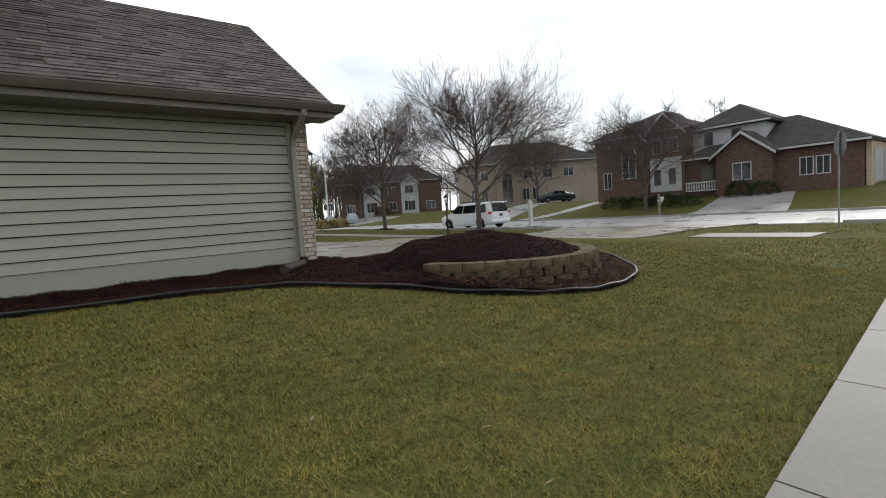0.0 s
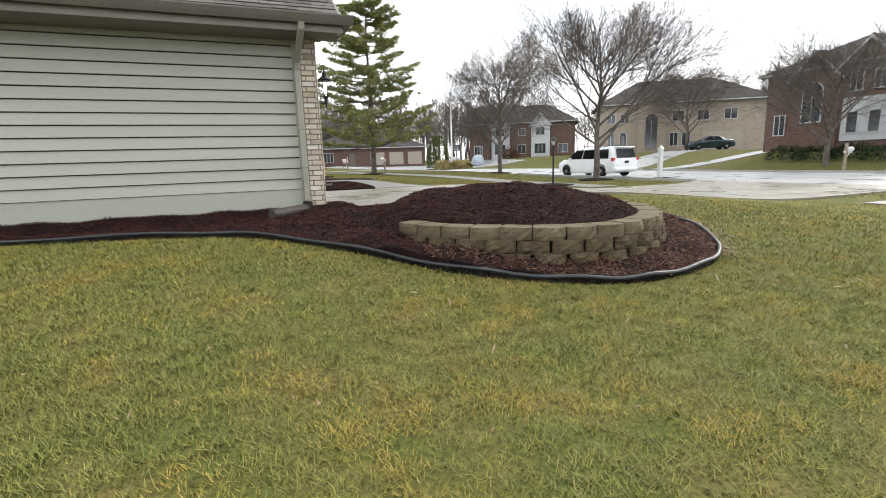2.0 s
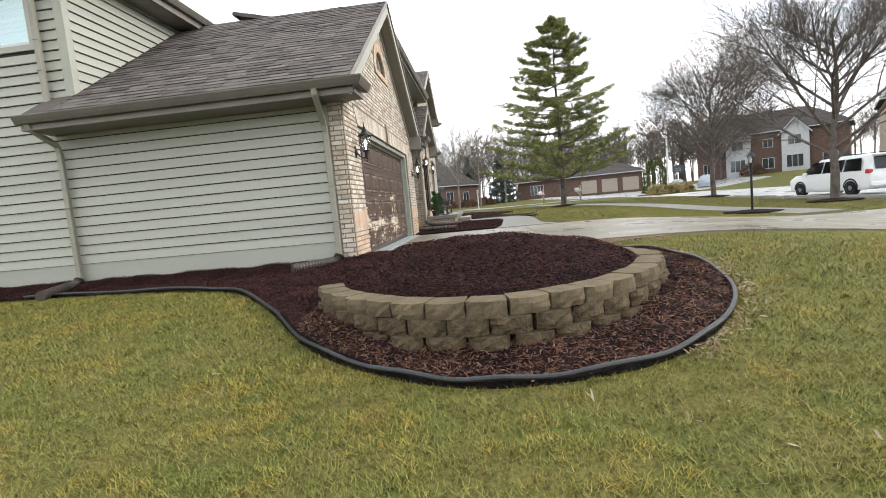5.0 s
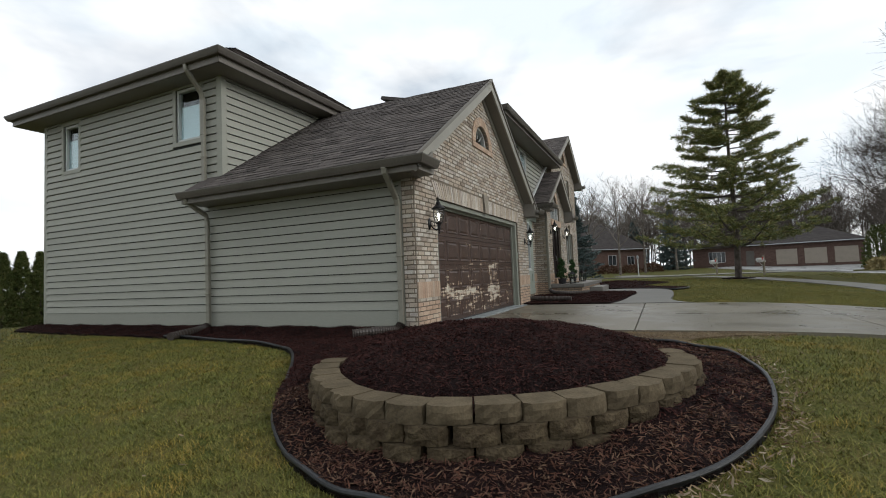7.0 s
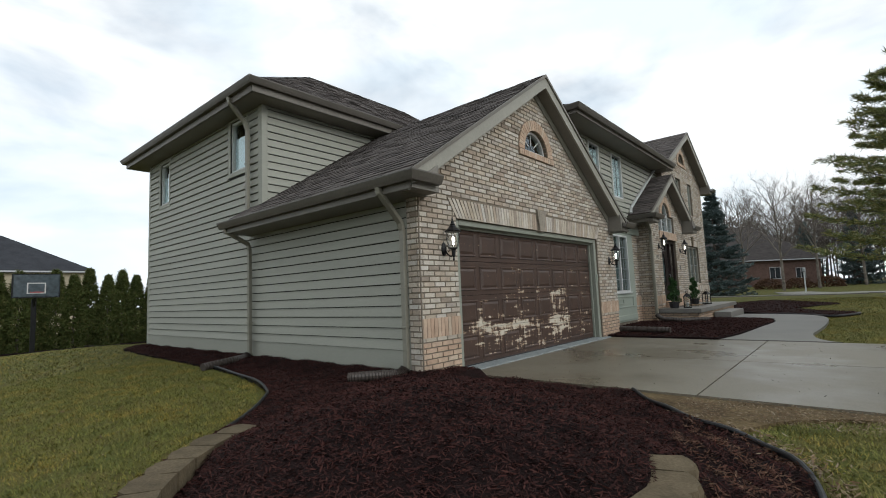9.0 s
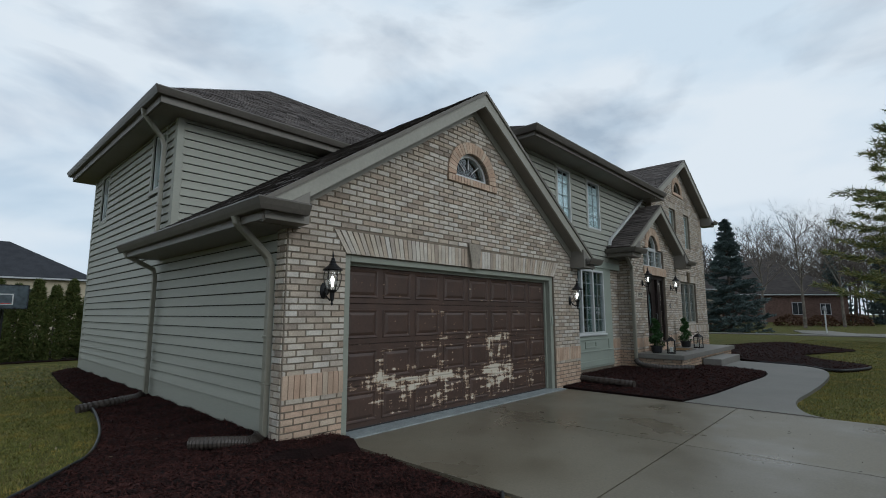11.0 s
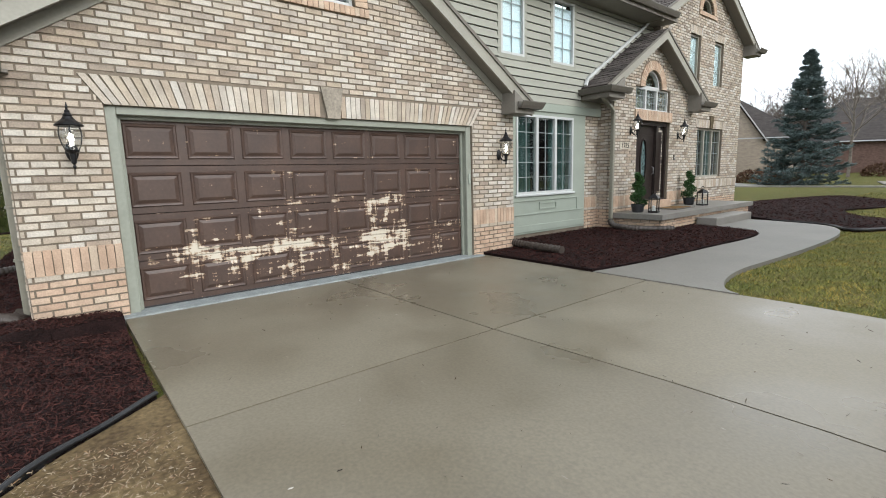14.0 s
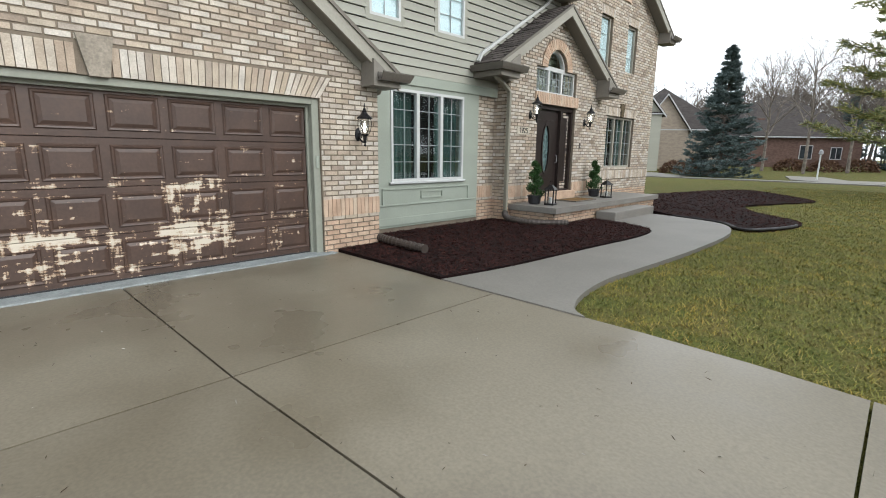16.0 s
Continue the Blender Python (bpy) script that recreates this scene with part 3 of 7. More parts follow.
def bar(name, path, w, h, material, parent=None, label="", up=(0, 0, 1)):
    """A squared bar along a path of points (a board, a gutter, a square pipe)."""
    bm = bmesh.new()
    rings = []
    for i, p in enumerate(path):
        p = Vector(p)
        d = (Vector(path[min(i + 1, len(path) - 1)]) - Vector(path[max(i - 1, 0)])).normalized()
        s = d.cross(Vector(up))
        s = (s if s.length > 0.05 else d.cross(Vector((0, 1, 0)))).normalized()
        t = s.cross(d)
        rings.append([bm.verts.new(p + s * a * w / 2 + t * b * h / 2) for a, b in ((-1, -1), (1, -1), (1, 1), (-1, 1))])
    for a, b in zip(rings, rings[1:]):
        for k in range(4):
            bm.faces.new((a[k], a[(k + 1) % 4], b[(k + 1) % 4], b[k]))
    bm.faces.new(rings[0][::-1])
    bm.faces.new(rings[-1])
    bmesh.ops.bevel(bm, geom=bm.edges[:], offset=min(w, h) * 0.12, segments=1, affect="EDGES")
    return link(name, bm, material, parent, label)


def gutter(path, name="gutter", label="brown aluminium gutter along the eave"):
    """A gutter with its trough, back and rolled lip, swept along a level path; outside is to the right of the path."""
    prof = [(-0.0, 0.0), (0.0, -0.115), (0.075, -0.115), (0.10, -0.07), (0.125, -0.012), (0.125, 0.004), (0.112, 0.004), (0.108, -0.012), (0.09, -0.06), (0.07, -0.10), (0.012, -0.10), (0.012, 0.0)]
    bm = bmesh.new()
    rings = []
    k = len(path)
    for i, p in enumerate(path):
        p = Vector(p)
        ds = []
        if i > 0:
            ds.append((p - Vector(path[i - 1])).normalized())
        if i < k - 1:
            ds.append((Vector(path[i + 1]) - p).normalized())
        out = [Vector((d.y, -d.x, 0)) for d in ds]
        s = sum(out, Vector()).normalized()
        s /= max(0.3, s.dot(out[0]))
        rings.append([bm.verts.new(p + s * a + Vector((0, 0, b))) for a, b in prof])
    n = len(prof)
    for a, b in zip(rings, rings[1:]):
        for j in range(n):
            bm.faces.new((a[j], a[(j + 1) % n], b[(j + 1) % n], b[j]))
    for r in (rings[0], rings[-1]):
        bm.faces.new(r)
    return tagged(link(name, bm, M_GUTTER), label, "gutter", kind="structure")


def window(name, u0, v0, u1, v1, place, cols=1, rows=0, sash=1, label="", frame_mat=None, curtain=False, blind=0.0, top=None, fw=0.055, inset=0.06):
    """A framed window with sashes, glazing bars and a near-black plate painted as indoor shade."""
    fm = frame_mat or M_WHITE
    win = tagged(new(name), label or "white-framed window with glazing bars", "window", kind="structure")
    pl = lambda u, v, d: place(u, v, d + inset)
    outer = (arch(u0, u1, v1) + [(u0, v0), (u1, v0)]) if top == "arch" else rect(u0, v0, u1, v1)
    inner = (arch(u0 + fw, u1 - fw, v1) + [(u0 + fw, v0 + fw), (u1 - fw, v0 + fw)]) if top == "arch" else rect(u0 + fw, v0 + fw, u1 - fw, v1 - fw)
    part("window_frame", prism(outer, 0.09, pl, [inner]), fm, win)
    h = v1 - v0 + ((u1 - u0) / 2 if top == "arch" else 0)
    step = (u1 - u0 - fw) / sash
    for s in range(sash):
        a, b = u0 + fw / 2 + s * step, u0 + fw / 2 + (s + 1) * step
        if s:
            part("mullion", prism(rect(a - 0.035, v0 + fw, a + 0.035, v1 - fw), 0.08, lambda u, v, d: pl(u, v, d - 0.006)), fm, win)
        if not top:
            for c in range(1, cols):
                x = a + (b - a) * c / cols
                part("glazing_bar", prism(rect(x - 0.006, v0 + fw, x + 0.006, v1 - fw), 0.016, lambda u, v, d: pl(u, v, d + 0.028)), M_MUNTIN, win)
            for r in range(1, rows):
                z = v0 + fw + (v1 - v0 - 2 * fw) * r / rows
                part("glazing_bar", prism(rect(a + 0.03, z - 0.006, b - 0.03, z + 0.006), 0.016, lambda u, v, d: pl(u, v, d + 0.030)), M_MUNTIN, win)
    pane = part("pane", prism(inner, 0.004, lambda u, v, d: pl(u, v, d + 0.05)), M_GLASS, win)
    pane.visible_shadow = False
    # plate behind the glass, with the indoor shade put into its colour
    part("room", prism(outer, 0.01, lambda u, v, d: pl(u, v, d + 0.55)), M_INDOOR_SHADE, win)
    # blind close behind the pane; its pale blue includes the reflected sky
    if blind:
        part("blind", prism(rect(u0 + 0.02, v0 + 0.02, u1 - 0.02, v0 + (v1 - v0) * blind), 0.01, lambda u, v, d: pl(u, v, d + 0.066)), M_BLIND_SKY, win, "pale blue-white window blind")
    if curtain:
        bm = bmesh.new()
        for side in (0, 1):
            n = 16
            w = (u1 - u0) * 0.32
            base = u0 + 0.03 if side == 0 else u1 - 0.03 - w
            col = [[bm.verts.new(pl(base + w * i / n, z, 0.22 + 0.03 * math.sin(i * 1.9))) for z in (v0 + 0.03, v1 - 0.03)] for i in range(n + 1)]
            for p, q in zip(col, col[1:]):
                bm.faces.new((p[0], q[0], q[1], p[1]))
        part("curtain", bm, M_CURTAIN, win)
    return win


# ---------- house: garage ----------
GX, GR, GZ, GS = 3.82, 10.87, 5.68, 0.663         # front plane, ridge line, ridge height, slope
gable = lambda y, drop=0.0: GZ - drop - GS * abs(y - GR)
gx_front = XP(GX)
DOOR = (8.33, 0.44, 13.42, 2.71)
ARCH = (10.42, 11.30, 4.20)
garage_outline = [(7.53, 0.2), (14.45, 0.2), (14.45, gable(14.45, 0.16)), (GR, GZ - 0.16), (7.53, gable(7.53, 0.16))]
arch_hole = arch(ARCH[0], ARCH[1], ARCH[2]) + [(ARCH[0], ARCH[2] - 0.02), (ARCH[1], ARCH[2] - 0.02)]
arch_ring_hole = arch(ARCH[0] - 0.2, ARCH[1] + 0.2, ARCH[2]) + [(ARCH[0] - 0.2, ARCH[2] - 0.13), (ARCH[1] + 0.2, ARCH[2] - 0.13)]
near_pier = lambda u, v: v < 2.6 and (u < 8.36 or u > 13.4)
SOLDIER_SKIP = [[(8.33, 2.71), (13.42, 2.71), (13.62, 3.0), (8.13, 3.0)], rect(7.4, 1.03, 8.36, 1.29), rect(13.4, 1.03, 14.6, 1.29)]
wall_garage = brick_wall("wall_garage_front", garage_outline, [rect(*DOOR), arch_hole], gx_front, 0.22, "pale tan brick garage front with a gable", near_pier, 0.24, 0.03, [arch_ring_hole] + SOLDIER_SKIP)
soldiers(wall_garage, "soldier_course", 8.33, 13.42, 2.715, 0.285, gx_front, 0.2, (10.72, 11.02))
part("keystone", prism([(10.78, 2.70), (10.96, 2.70), (11.02, 3.10), (10.70, 3.10)], 0.10, lambda u, v, d: (GX + 0.045 - d, u, v)), mat("keystone_stone", (0.50, 0.44, 0.36), 0.9, fine=40), wall_garage, "cast stone keystone")
for a, b in ((7.53, 8.33), (13.42, 14.45)):
    soldiers(wall_garage, "soldier_band", a, b, 1.035, 0.255, gx_front, 0, None, 0.022, M_TAN)
ret_v, ret_f = brick_mesh(brick_list(rect(3.60, 0.24, 3.815, 3.1), [], 0.24, 0.0), YP(7.53))
tagged(mesh_np("brickwork", ret_v, ret_f, M_BRICK, wall_garage), kind="stuff")
arch_bricks(wall_garage, ARCH[0], ARCH[1], ARCH[2], 0.19, gx_front)
soldiers(wall_garage, "arch_sill", ARCH[0] - 0.2, ARCH[1] + 0.2, ARCH[2] - 0.125, 0.105, gx_front, 0, None, 0.04, M_TAN)
window("window_garage_arch", ARCH[0], ARCH[2], ARCH[1], ARCH[2] + 0.001, gx_front, top="arch", label="half-round white window in a brick arch", fw=0.05)
sun_bars = thing("fan_bars", label="white fan of glazing bars", category="glazing bars", kind="structure")
for a in (45, 90, 135):
    c, s = math.cos(radians(a)), math.sin(radians(a))
    cy = (ARCH[0] + ARCH[1]) / 2
    bar("glazing_bar", [(GX - 0.10, cy + 0.14 * c, ARCH[2] + 0.05 + 0.14 * s), (GX - 0.10, cy + 0.40 * c, ARCH[2] + 0.03 + 0.38 * s)], 0.016, 0.016, M_WHITE, sun_bars, up=(1, 0, 0))

# side wall of the garage and of the two-storey wing behind it: one plane
SY = 7.64
side_out = [(-6.68, 0.1), (3.74, 0.1), (3.74, 2.96), (-0.46, 2.96), (-0.46, 5.56), (-6.68, 5.56)]
W_A, W_B = (-1.79, 4.38, -1.06, 5.5), (-5.86, 4.3, -5.24, 5.42)
wall_side = tagged(link("wall_side", prism(side_out, 0.2, YP(SY), [rect(*W_A), rect(*W_B)]), M_LAP_SHADE), "sage green lap siding on the side of the house", "wall", kind="structure")
wtrim = 0.09
grow = lambda w, g: rect(w[0] - g, w[1] - g, w[2] + g, w[3] + g)
siding(wall_side, [(-6.58, 0.86), (3.50, 0.86), (3.50, 2.96), (-0.58, 2.96), (-0.58, 5.54), (-6.58, 5.54)], [grow(W_A, wtrim), grow(W_B, wtrim)], YP(SY), 0.86)
skirt = part("skirt_board", box((-6.6, SY - 0.022, 0.15), (3.55, SY, 0.852), 0.003), M_SIDING, wall_side)
for x0, x1, z0, z1 in ((3.50, 3.60, 0.15, 2.96), (-6.69, -6.57, 0.15, 5.56), (-0.59, -0.45, 3.0, 5.56)):
    part("corner_board", box((x0, SY - 0.028, z0), (x1, SY + 0.03, z1), 0.004), M_SIDING, wall_side)
for w in (W_A, W_B):
    part("window_trim", prism(grow(w, wtrim), 0.03, lambda u, v, d: (u, SY - 0.026 + d, v), [rect(*w)]), M_SIDING, wall_side)
    window("window_side", *w, YP(SY), 1, 0, 1, "tall side window with a pale blind half drawn", inset=0.02, blind=0.68)
UPX = -0.46
up_out = [(SY, 2.9), (14.6, 2.9), (14.6, 5.56), (SY, 5.56)]
wall_up = tagged(link("wall_upper_front", prism(up_out, 0.2, XP(UPX)), M_LAP_SHADE), "upper sage green siding above the garage roof", "wall", kind="structure")
siding(wall_up, [(7.72, 3.0), (14.4, 3.0), (14.4, 5.54), (7.72, 5.54)], [], XP(UPX), 0.86 + BOARD * 14)
part("corner_board", box((UPX - 0.02, SY - 0.03, 2.96), (UPX + 0.028, SY + 0.1, 5.56), 0.004), M_SIDING, wall_up)
link("wall_back", box((-6.6, 7.7, 0.1), (-6.45, 26.5, 5.5)), M_SIDING)["kind"] = "structure"
link("wall_far", box((-6.6, 26.4, 0.1), (3.2, 26.55, 5.5)), M_SIDING)["kind"] = "structure"

# garage roof
EAVE = 7.09
ez = gable(EAVE)
RX = 4.10
near_eave = lambda u, w: w < 2.6
roof_slope("roof_garage_near", [(-0.44, EAVE, ez), (RX, EAVE, ez), (RX, GR, GZ), (-0.44, GR, GZ)], "brown-grey asphalt shingle roof over the garage", near=near_eave)
roof_slope("roof_garage_far", [(RX, 2 * GR - EAVE, ez), (-0.44, 2 * GR - EAVE, ez), (-0.44, GR, GZ), (RX, GR, GZ)], "brown-grey asphalt shingle roof over the garage")
link("roof_return", prism([(EAVE, ez), (SY, gable(SY)), (SY, gable(SY) - 0.1), (EAVE, ez - 0.1)], 0.46, lambda u, v, d: (-0.44 - d, u, v)), M_SHINGLE)["kind"] = "structure"
for side in (-1, 1):
    e = GR + side * (GR - EAVE)
    # rake board, its underside and the boxed return at the eave
    y_in = GR + side * (GR - 7.53)
    link("rake_board", prism([(e, ez - 0.03), (GR, GZ - 0.03), (GR, GZ - 0.26), (e, ez - 0.26)], 0.035, XP(RX + 0.01)), M_RAKE)["kind"] = "structure"
    link("rake_trim", prism([(e, ez + 0.0), (GR, GZ + 0.0), (GR, GZ - 0.06), (e, ez - 0.06)], 0.03, XP(RX + 0.035)), M_TRIM)["kind"] = "structure"
    link("rake_soffit", prism([(e, ez - 0.19), (GR, GZ - 0.19), (GR, GZ - 0.22), (e, ez - 0.22)], RX - GX - 0.02, XP(RX - 0.03)), M_SOFFIT)["kind"] = "structure"
    link("frieze_board", prism([(y_in, gable(y_in) - 0.2), (GR, GZ - 0.2), (GR, GZ - 0.36), (y_in, gable(y_in) - 0.36)], 0.03, XP(GX + 0.035)), M_RAKE)["kind"] = "structure"
    lo, hi = sorted((e + side * 0.0, GR + side * (GR - 7.60)))
    link("eave_return", prism([(lo, 2.94), (hi, 2.94), (hi, gable(hi) - 0.2), (lo, gable(lo) - 0.2)], RX - GX + 0.12, XP(RX + 0.05)), M_SOFFIT)["kind"] = "structure"
link("soffit_side", box((-0.9, EAVE + 0.01, 2.93), (GX + 0.1, SY, 2.96), 0), M_SOFFIT)["kind"] = "structure"
link("fascia_side", box((-0.9, EAVE - 0.02, 2.93), (RX + 0.03, EAVE + 0.01, ez - 0.02), 0), M_TRIM)["kind"] = "structure"
gutter([(-0.92, EAVE - 0.02, 3.13), (RX + 0.07, EAVE - 0.02, 3.13), (RX + 0.07, SY - 0.1, 3.13)])
gutter([(RX + 0.07, 2 * GR - SY + 0.1, 3.13), (RX + 0.07, 2 * GR - EAVE + 0.02, 3.13), (3.3, 2 * GR - EAVE + 0.02, 3.13)])
link("roof_overlay_gap", box((-0.9, EAVE, ez - 0.11), (-0.44, EAVE + 0.1, ez), 0), M_SHINGLE)["kind"] = "structure"

# hip roof of the two-storey wing
UE = (7.2, 0.0, -7.2)
uz = 5.80
roof_slope("roof_upper_side", [(UE[2], UE[0], uz), (UE[1], UE[0], uz), (-3.75, 11.0, 8.35), (-3.95, 11.0, 8.35)], "brown-grey shingle hip roof of the upper storey")
roof_slope("roof_upper_front", [(UE[1], UE[0], uz), (UE[1], 15.0, uz), (-3.75, 15.0, 8.35), (-3.75, 11.0, 8.35)], "brown-grey shingle hip roof of the upper storey")
roof_slope("roof_upper_back", [(UE[2], 20.0, uz), (UE[2], UE[0], uz), (-3.95, 11.0, 8.35), (-3.95, 20.0, 8.35)], "brown-grey shingle hip roof of the upper storey")
link("soffit_upper", prism([(UE[2] + 0.02, UE[0] + 0.02), (UE[1] - 0.02, UE[0] + 0.02), (UE[1] - 0.02, 15), (UPX - 0.05, 15), (UPX - 0.05, SY + 0.05), (-6.62, SY + 0.05), (-6.62, 15), (UE[2] + 0.02, 15)], 0.03, lambda u, v, d: (u, v, 5.54 + d)), M_SOFFIT)["kind"] = "structure"
for lo, hi in (((UE[2], UE[0] - 0.02, 5.54), (UE[1], UE[0] + 0.01, uz - 0.02)), ((UE[1] - 0.01, UE[0] - 0.02, 5.54), (UE[1] + 0.02, 15, uz - 0.02)), ((UE[2] - 0.02, UE[0], 5.54), (UE[2] + 0.01, 15, uz - 0.02))):
    link("fascia_upper", box(lo, hi), M_TRIM)["kind"] = "structure"
gutter([(UE[2] - 0.02, 15, uz - 0.02), (UE[2] - 0.02, UE[0] - 0.02, uz - 0.02), (UE[1] + 0.02, UE[0] - 0.02, uz - 0.02), (UE[1] + 0.02, 15, uz - 0.02)])

# ---------- garage door ----------
def peeling_paint():
    m = mat("peeling_brown_paint", (0.085, 0.052, 0.040), 0.45, var=0.12, scale=3, fine=30, bump=0.08, tint=(0.115, 0.068, 0.050))
    n, l = m.node_tree.nodes, m.node_tree.links
    b = n["Principled BSDF"]
    old = b.inputs["Base Color"].links[0].from_socket
    geo = [x for x in n if x.bl_idname == "ShaderNodeNewGeometry"][0]
    sep = n.new("ShaderNodeSeparateXYZ")
    l.new(geo.outputs["Position"], sep.inputs["Vector"])

    def noise_at(scale, stretch, detail=5):
        mp, t = n.new("ShaderNodeMapping"), n.new("ShaderNodeTexNoise")
        mp.inputs["Scale"].default_value = stretch
        t.inputs["Scale"].default_value, t.inputs["Detail"].default_value, t.inputs["Roughness"].default_value = scale, detail, 0.62
        l.new(geo.outputs["Position"], mp.inputs["Vector"])
        l.new(mp.outputs["Vector"], t.inputs["Vector"])
        return t.outputs["Fac"]

    def do(op, a, c):
        q = n.new("ShaderNodeMath")
        q.operation = op
        for i, x in enumerate((a, c)):
            if isinstance(x, (int, float)):
                q.inputs[i].default_value = x
            else:
                l.new(x, q.inputs[i])
        return q.outputs["Value"]

    def blob(yc, zc, wy, wz):
        dy, dz = do("DIVIDE", do("SUBTRACT", sep.outputs["Y"], yc), wy), do("DIVIDE", do("SUBTRACT", sep.outputs["Z"], zc), wz)
        return do("MAXIMUM", do("SUBTRACT", 1.0, do("ADD", do("MULTIPLY", dy, dy), do("MULTIPLY", dz, dz))), 0.0)

    def near_line(sock, start, pitch, width):
        """1 on the lines start + k * pitch, 0 beyond width from them."""
        d = do("MULTIPLY", do("PINGPONG", do("DIVIDE", do("SUBTRACT", sock, start), pitch), 0.5), pitch)
        return do("MAXIMUM", do("SUBTRACT", 1.0, do("DIVIDE", d, width)), 0.0)
    # flaking runs along the stiles and rails, thickest low down and right of the middle
    along = do("ADD", do("MULTIPLY", noise_at(1.0, (1, 2.4, 17.0), 6), 0.95), do("MULTIPLY", noise_at(1.0, (1, 15.0, 3.4), 6), 0.65))
    rails = do("MAXIMUM", near_line(sep.outputs["Z"], 0.52, 0.5275, 0.13), near_line(sep.outputs["Y"], 8.43, 0.61, 0.12))
    worn = 0.0
    for yc, zc, wy, wz, k in ((10.6, 0.80, 2.1, 0.34, 0.185), (11.75, 1.15, 0.52, 0.66, 0.19), (9.9, 1.08, 1.9, 0.20, 0.13), (11.3, 1.58, 1.9, 0.24, 0.10),
                              (9.0, 0.95, 0.9, 0.5, 0.085), (12.7, 1.02, 0.8, 0.5, 0.10), (10.2, 1.35, 0.5, 0.45, 0.07), (9.15, 1.25, 0.22, 0.4, 0.10)):
        worn = do("ADD", worn, do("MULTIPLY", blob(yc, zc, wy, wz), k))
    fine = do("MULTIPLY", do("SUBTRACT", noise_at(1.0, (1, 24, 60), 4), 0.5), 0.20)
    weighted = do("MULTIPLY", rails, do("ADD", -0.02, do("MULTIPLY", worn, 0.75)))
    total = do("ADD", do("ADD", do("ADD", do("SUBTRACT", along, 0.315), do("MULTIPLY", worn, 0.62)), weighted), fine)
    edge = n.new("ShaderNodeMapRange")
    edge.inputs["From Min"].default_value, edge.inputs["From Max"].default_value = 0.672, 0.690
    l.new(total, edge.inputs["Value"])
    tone = n.new("ShaderNodeMix")
    tone.data_type = "RGBA"
    tone.inputs[6].default_value, tone.inputs[7].default_value = (0.27, 0.17, 0.10, 1), (0.52, 0.47, 0.385, 1)
    top = n.new("ShaderNodeMapRange")
    top.inputs["From Min"].default_value, top.inputs["From Max"].default_value = 0.685, 0.77
    l.new(total, top.inputs["Value"])
    l.new(top.outputs["Result"], tone.inputs[0])
    mix = n.new("ShaderNodeMix")
    mix.data_type = "RGBA"
    l.new(edge.outputs["Result"], mix.inputs[0])
    l.new(old, mix.inputs[6])
    l.new(tone.outputs[2], mix.inputs[7])
    l.new(mix.outputs[2], b.inputs["Base Color"])
    return m


M_DOOR = peeling_paint()
gdoor = tagged(new("door_garage"), "brown panelled garage door with badly peeling paint showing pale primer", "garage door", kind="structure")
DX = GX - 0.17
y0, y1, z0, z1 = 8.43, 13.31, 0.52, 2.63
sec_h = (z1 - z0) / 4
for r in range(4):
    a, b = z0 + r * sec_h, z0 + (r + 1) * sec_h - 0.006
    sec = part("section", box((DX - 0.045, y0, a), (DX, y1, b), 0.003), M_DOOR, gdoor)
    pw = (y1 - y0) / 8
    for c in range(8):
        u0, u1 = y0 + c * pw + 0.075, y0 + (c + 1) * pw - 0.075
        v0, v1 = a + 0.10, b - 0.10
        bm = bmesh.new()
        loops = []
        for g, d in ((-0.03, 0.001), (-0.018, 0.016), (0.0, 0.012), (0.012, 0.001), (0.045, 0.014), (0.05, 0.016)):
            loops.append([bm.verts.new((DX + d, u, v)) for u, v in rect(u0 + g, v0 + g, u1 - g, v1 - g)])
        for p, q in zip(loops, loops[1:]):
            for k in range(4):
                bm.faces.new((p[k], p[(k + 1) % 4], q[(k + 1) % 4], q[k]))
        bm.faces.new(loops[-1])
        part("raised_panel", bm, M_DOOR, sec)
part("bottom_seal", box((DX - 0.05, y0, 0.49), (DX + 0.01, y1, 0.53), 0.005), M_EDGE, gdoor, "black rubber bottom seal")
trimmat = mat("door_trim", (0.40, 0.42, 0.35), 0.5, var=0.05, fine=30, bump=0.05)
gtrim = tagged(new("trim_garage_door"), "sage green casing round the garage door", "door casing", kind="structure")
for lo, hi in (((DX - 0.08, 8.33, 0.48), (GX - 0.03, 8.43, 2.71)), ((DX - 0.08, 13.31, 0.48), (GX - 0.03, 13.42, 2.71)), ((DX - 0.08, 8.43, 2.625), (GX - 0.03, 13.31, 2.71))):
    part("casing", box(lo, hi, 0.006), trimmat, gtrim)
for lo, hi in (((DX + 0.006, 8.415, 0.5), (DX + 0.05, 8.47, 2.63)), ((DX + 0.006, 13.27, 0.5), (DX + 0.05, 13.325, 2.63)), ((DX + 0.006, 8.45, 2.585), (DX + 0.05, 13.29, 2.64))):
    part("stop_moulding", box(lo, hi, 0.006), trimmat, gtrim)
part("keypad", box((GX - 0.03, 13.345, 1.75), (GX - 0.008, 13.39, 1.92), 0.006), M_PANEL, gtrim, "small entry keypad")
link("garage_sill", box((DX - 0.1, 8.2, 0.3), (GX + 0.14, 13.55, 0.512), 0.004), mat("sill_concrete", (0.42, 0.46, 0.46), 0.6, fine=35))["kind"] = "structure"
# unseen backing behind the garage door, painted near-black as indoor shade
link("wall_garage_room", box((2.6, 8.0, 0.2), (2.7, 13.8, 3.2)), M_INDOOR_SHADE)["kind"] = "structure"

# ---------- front of the main house ----------
MX = 3.2
B_WIN = (15.22, 1.46, 17.14, 3.10)
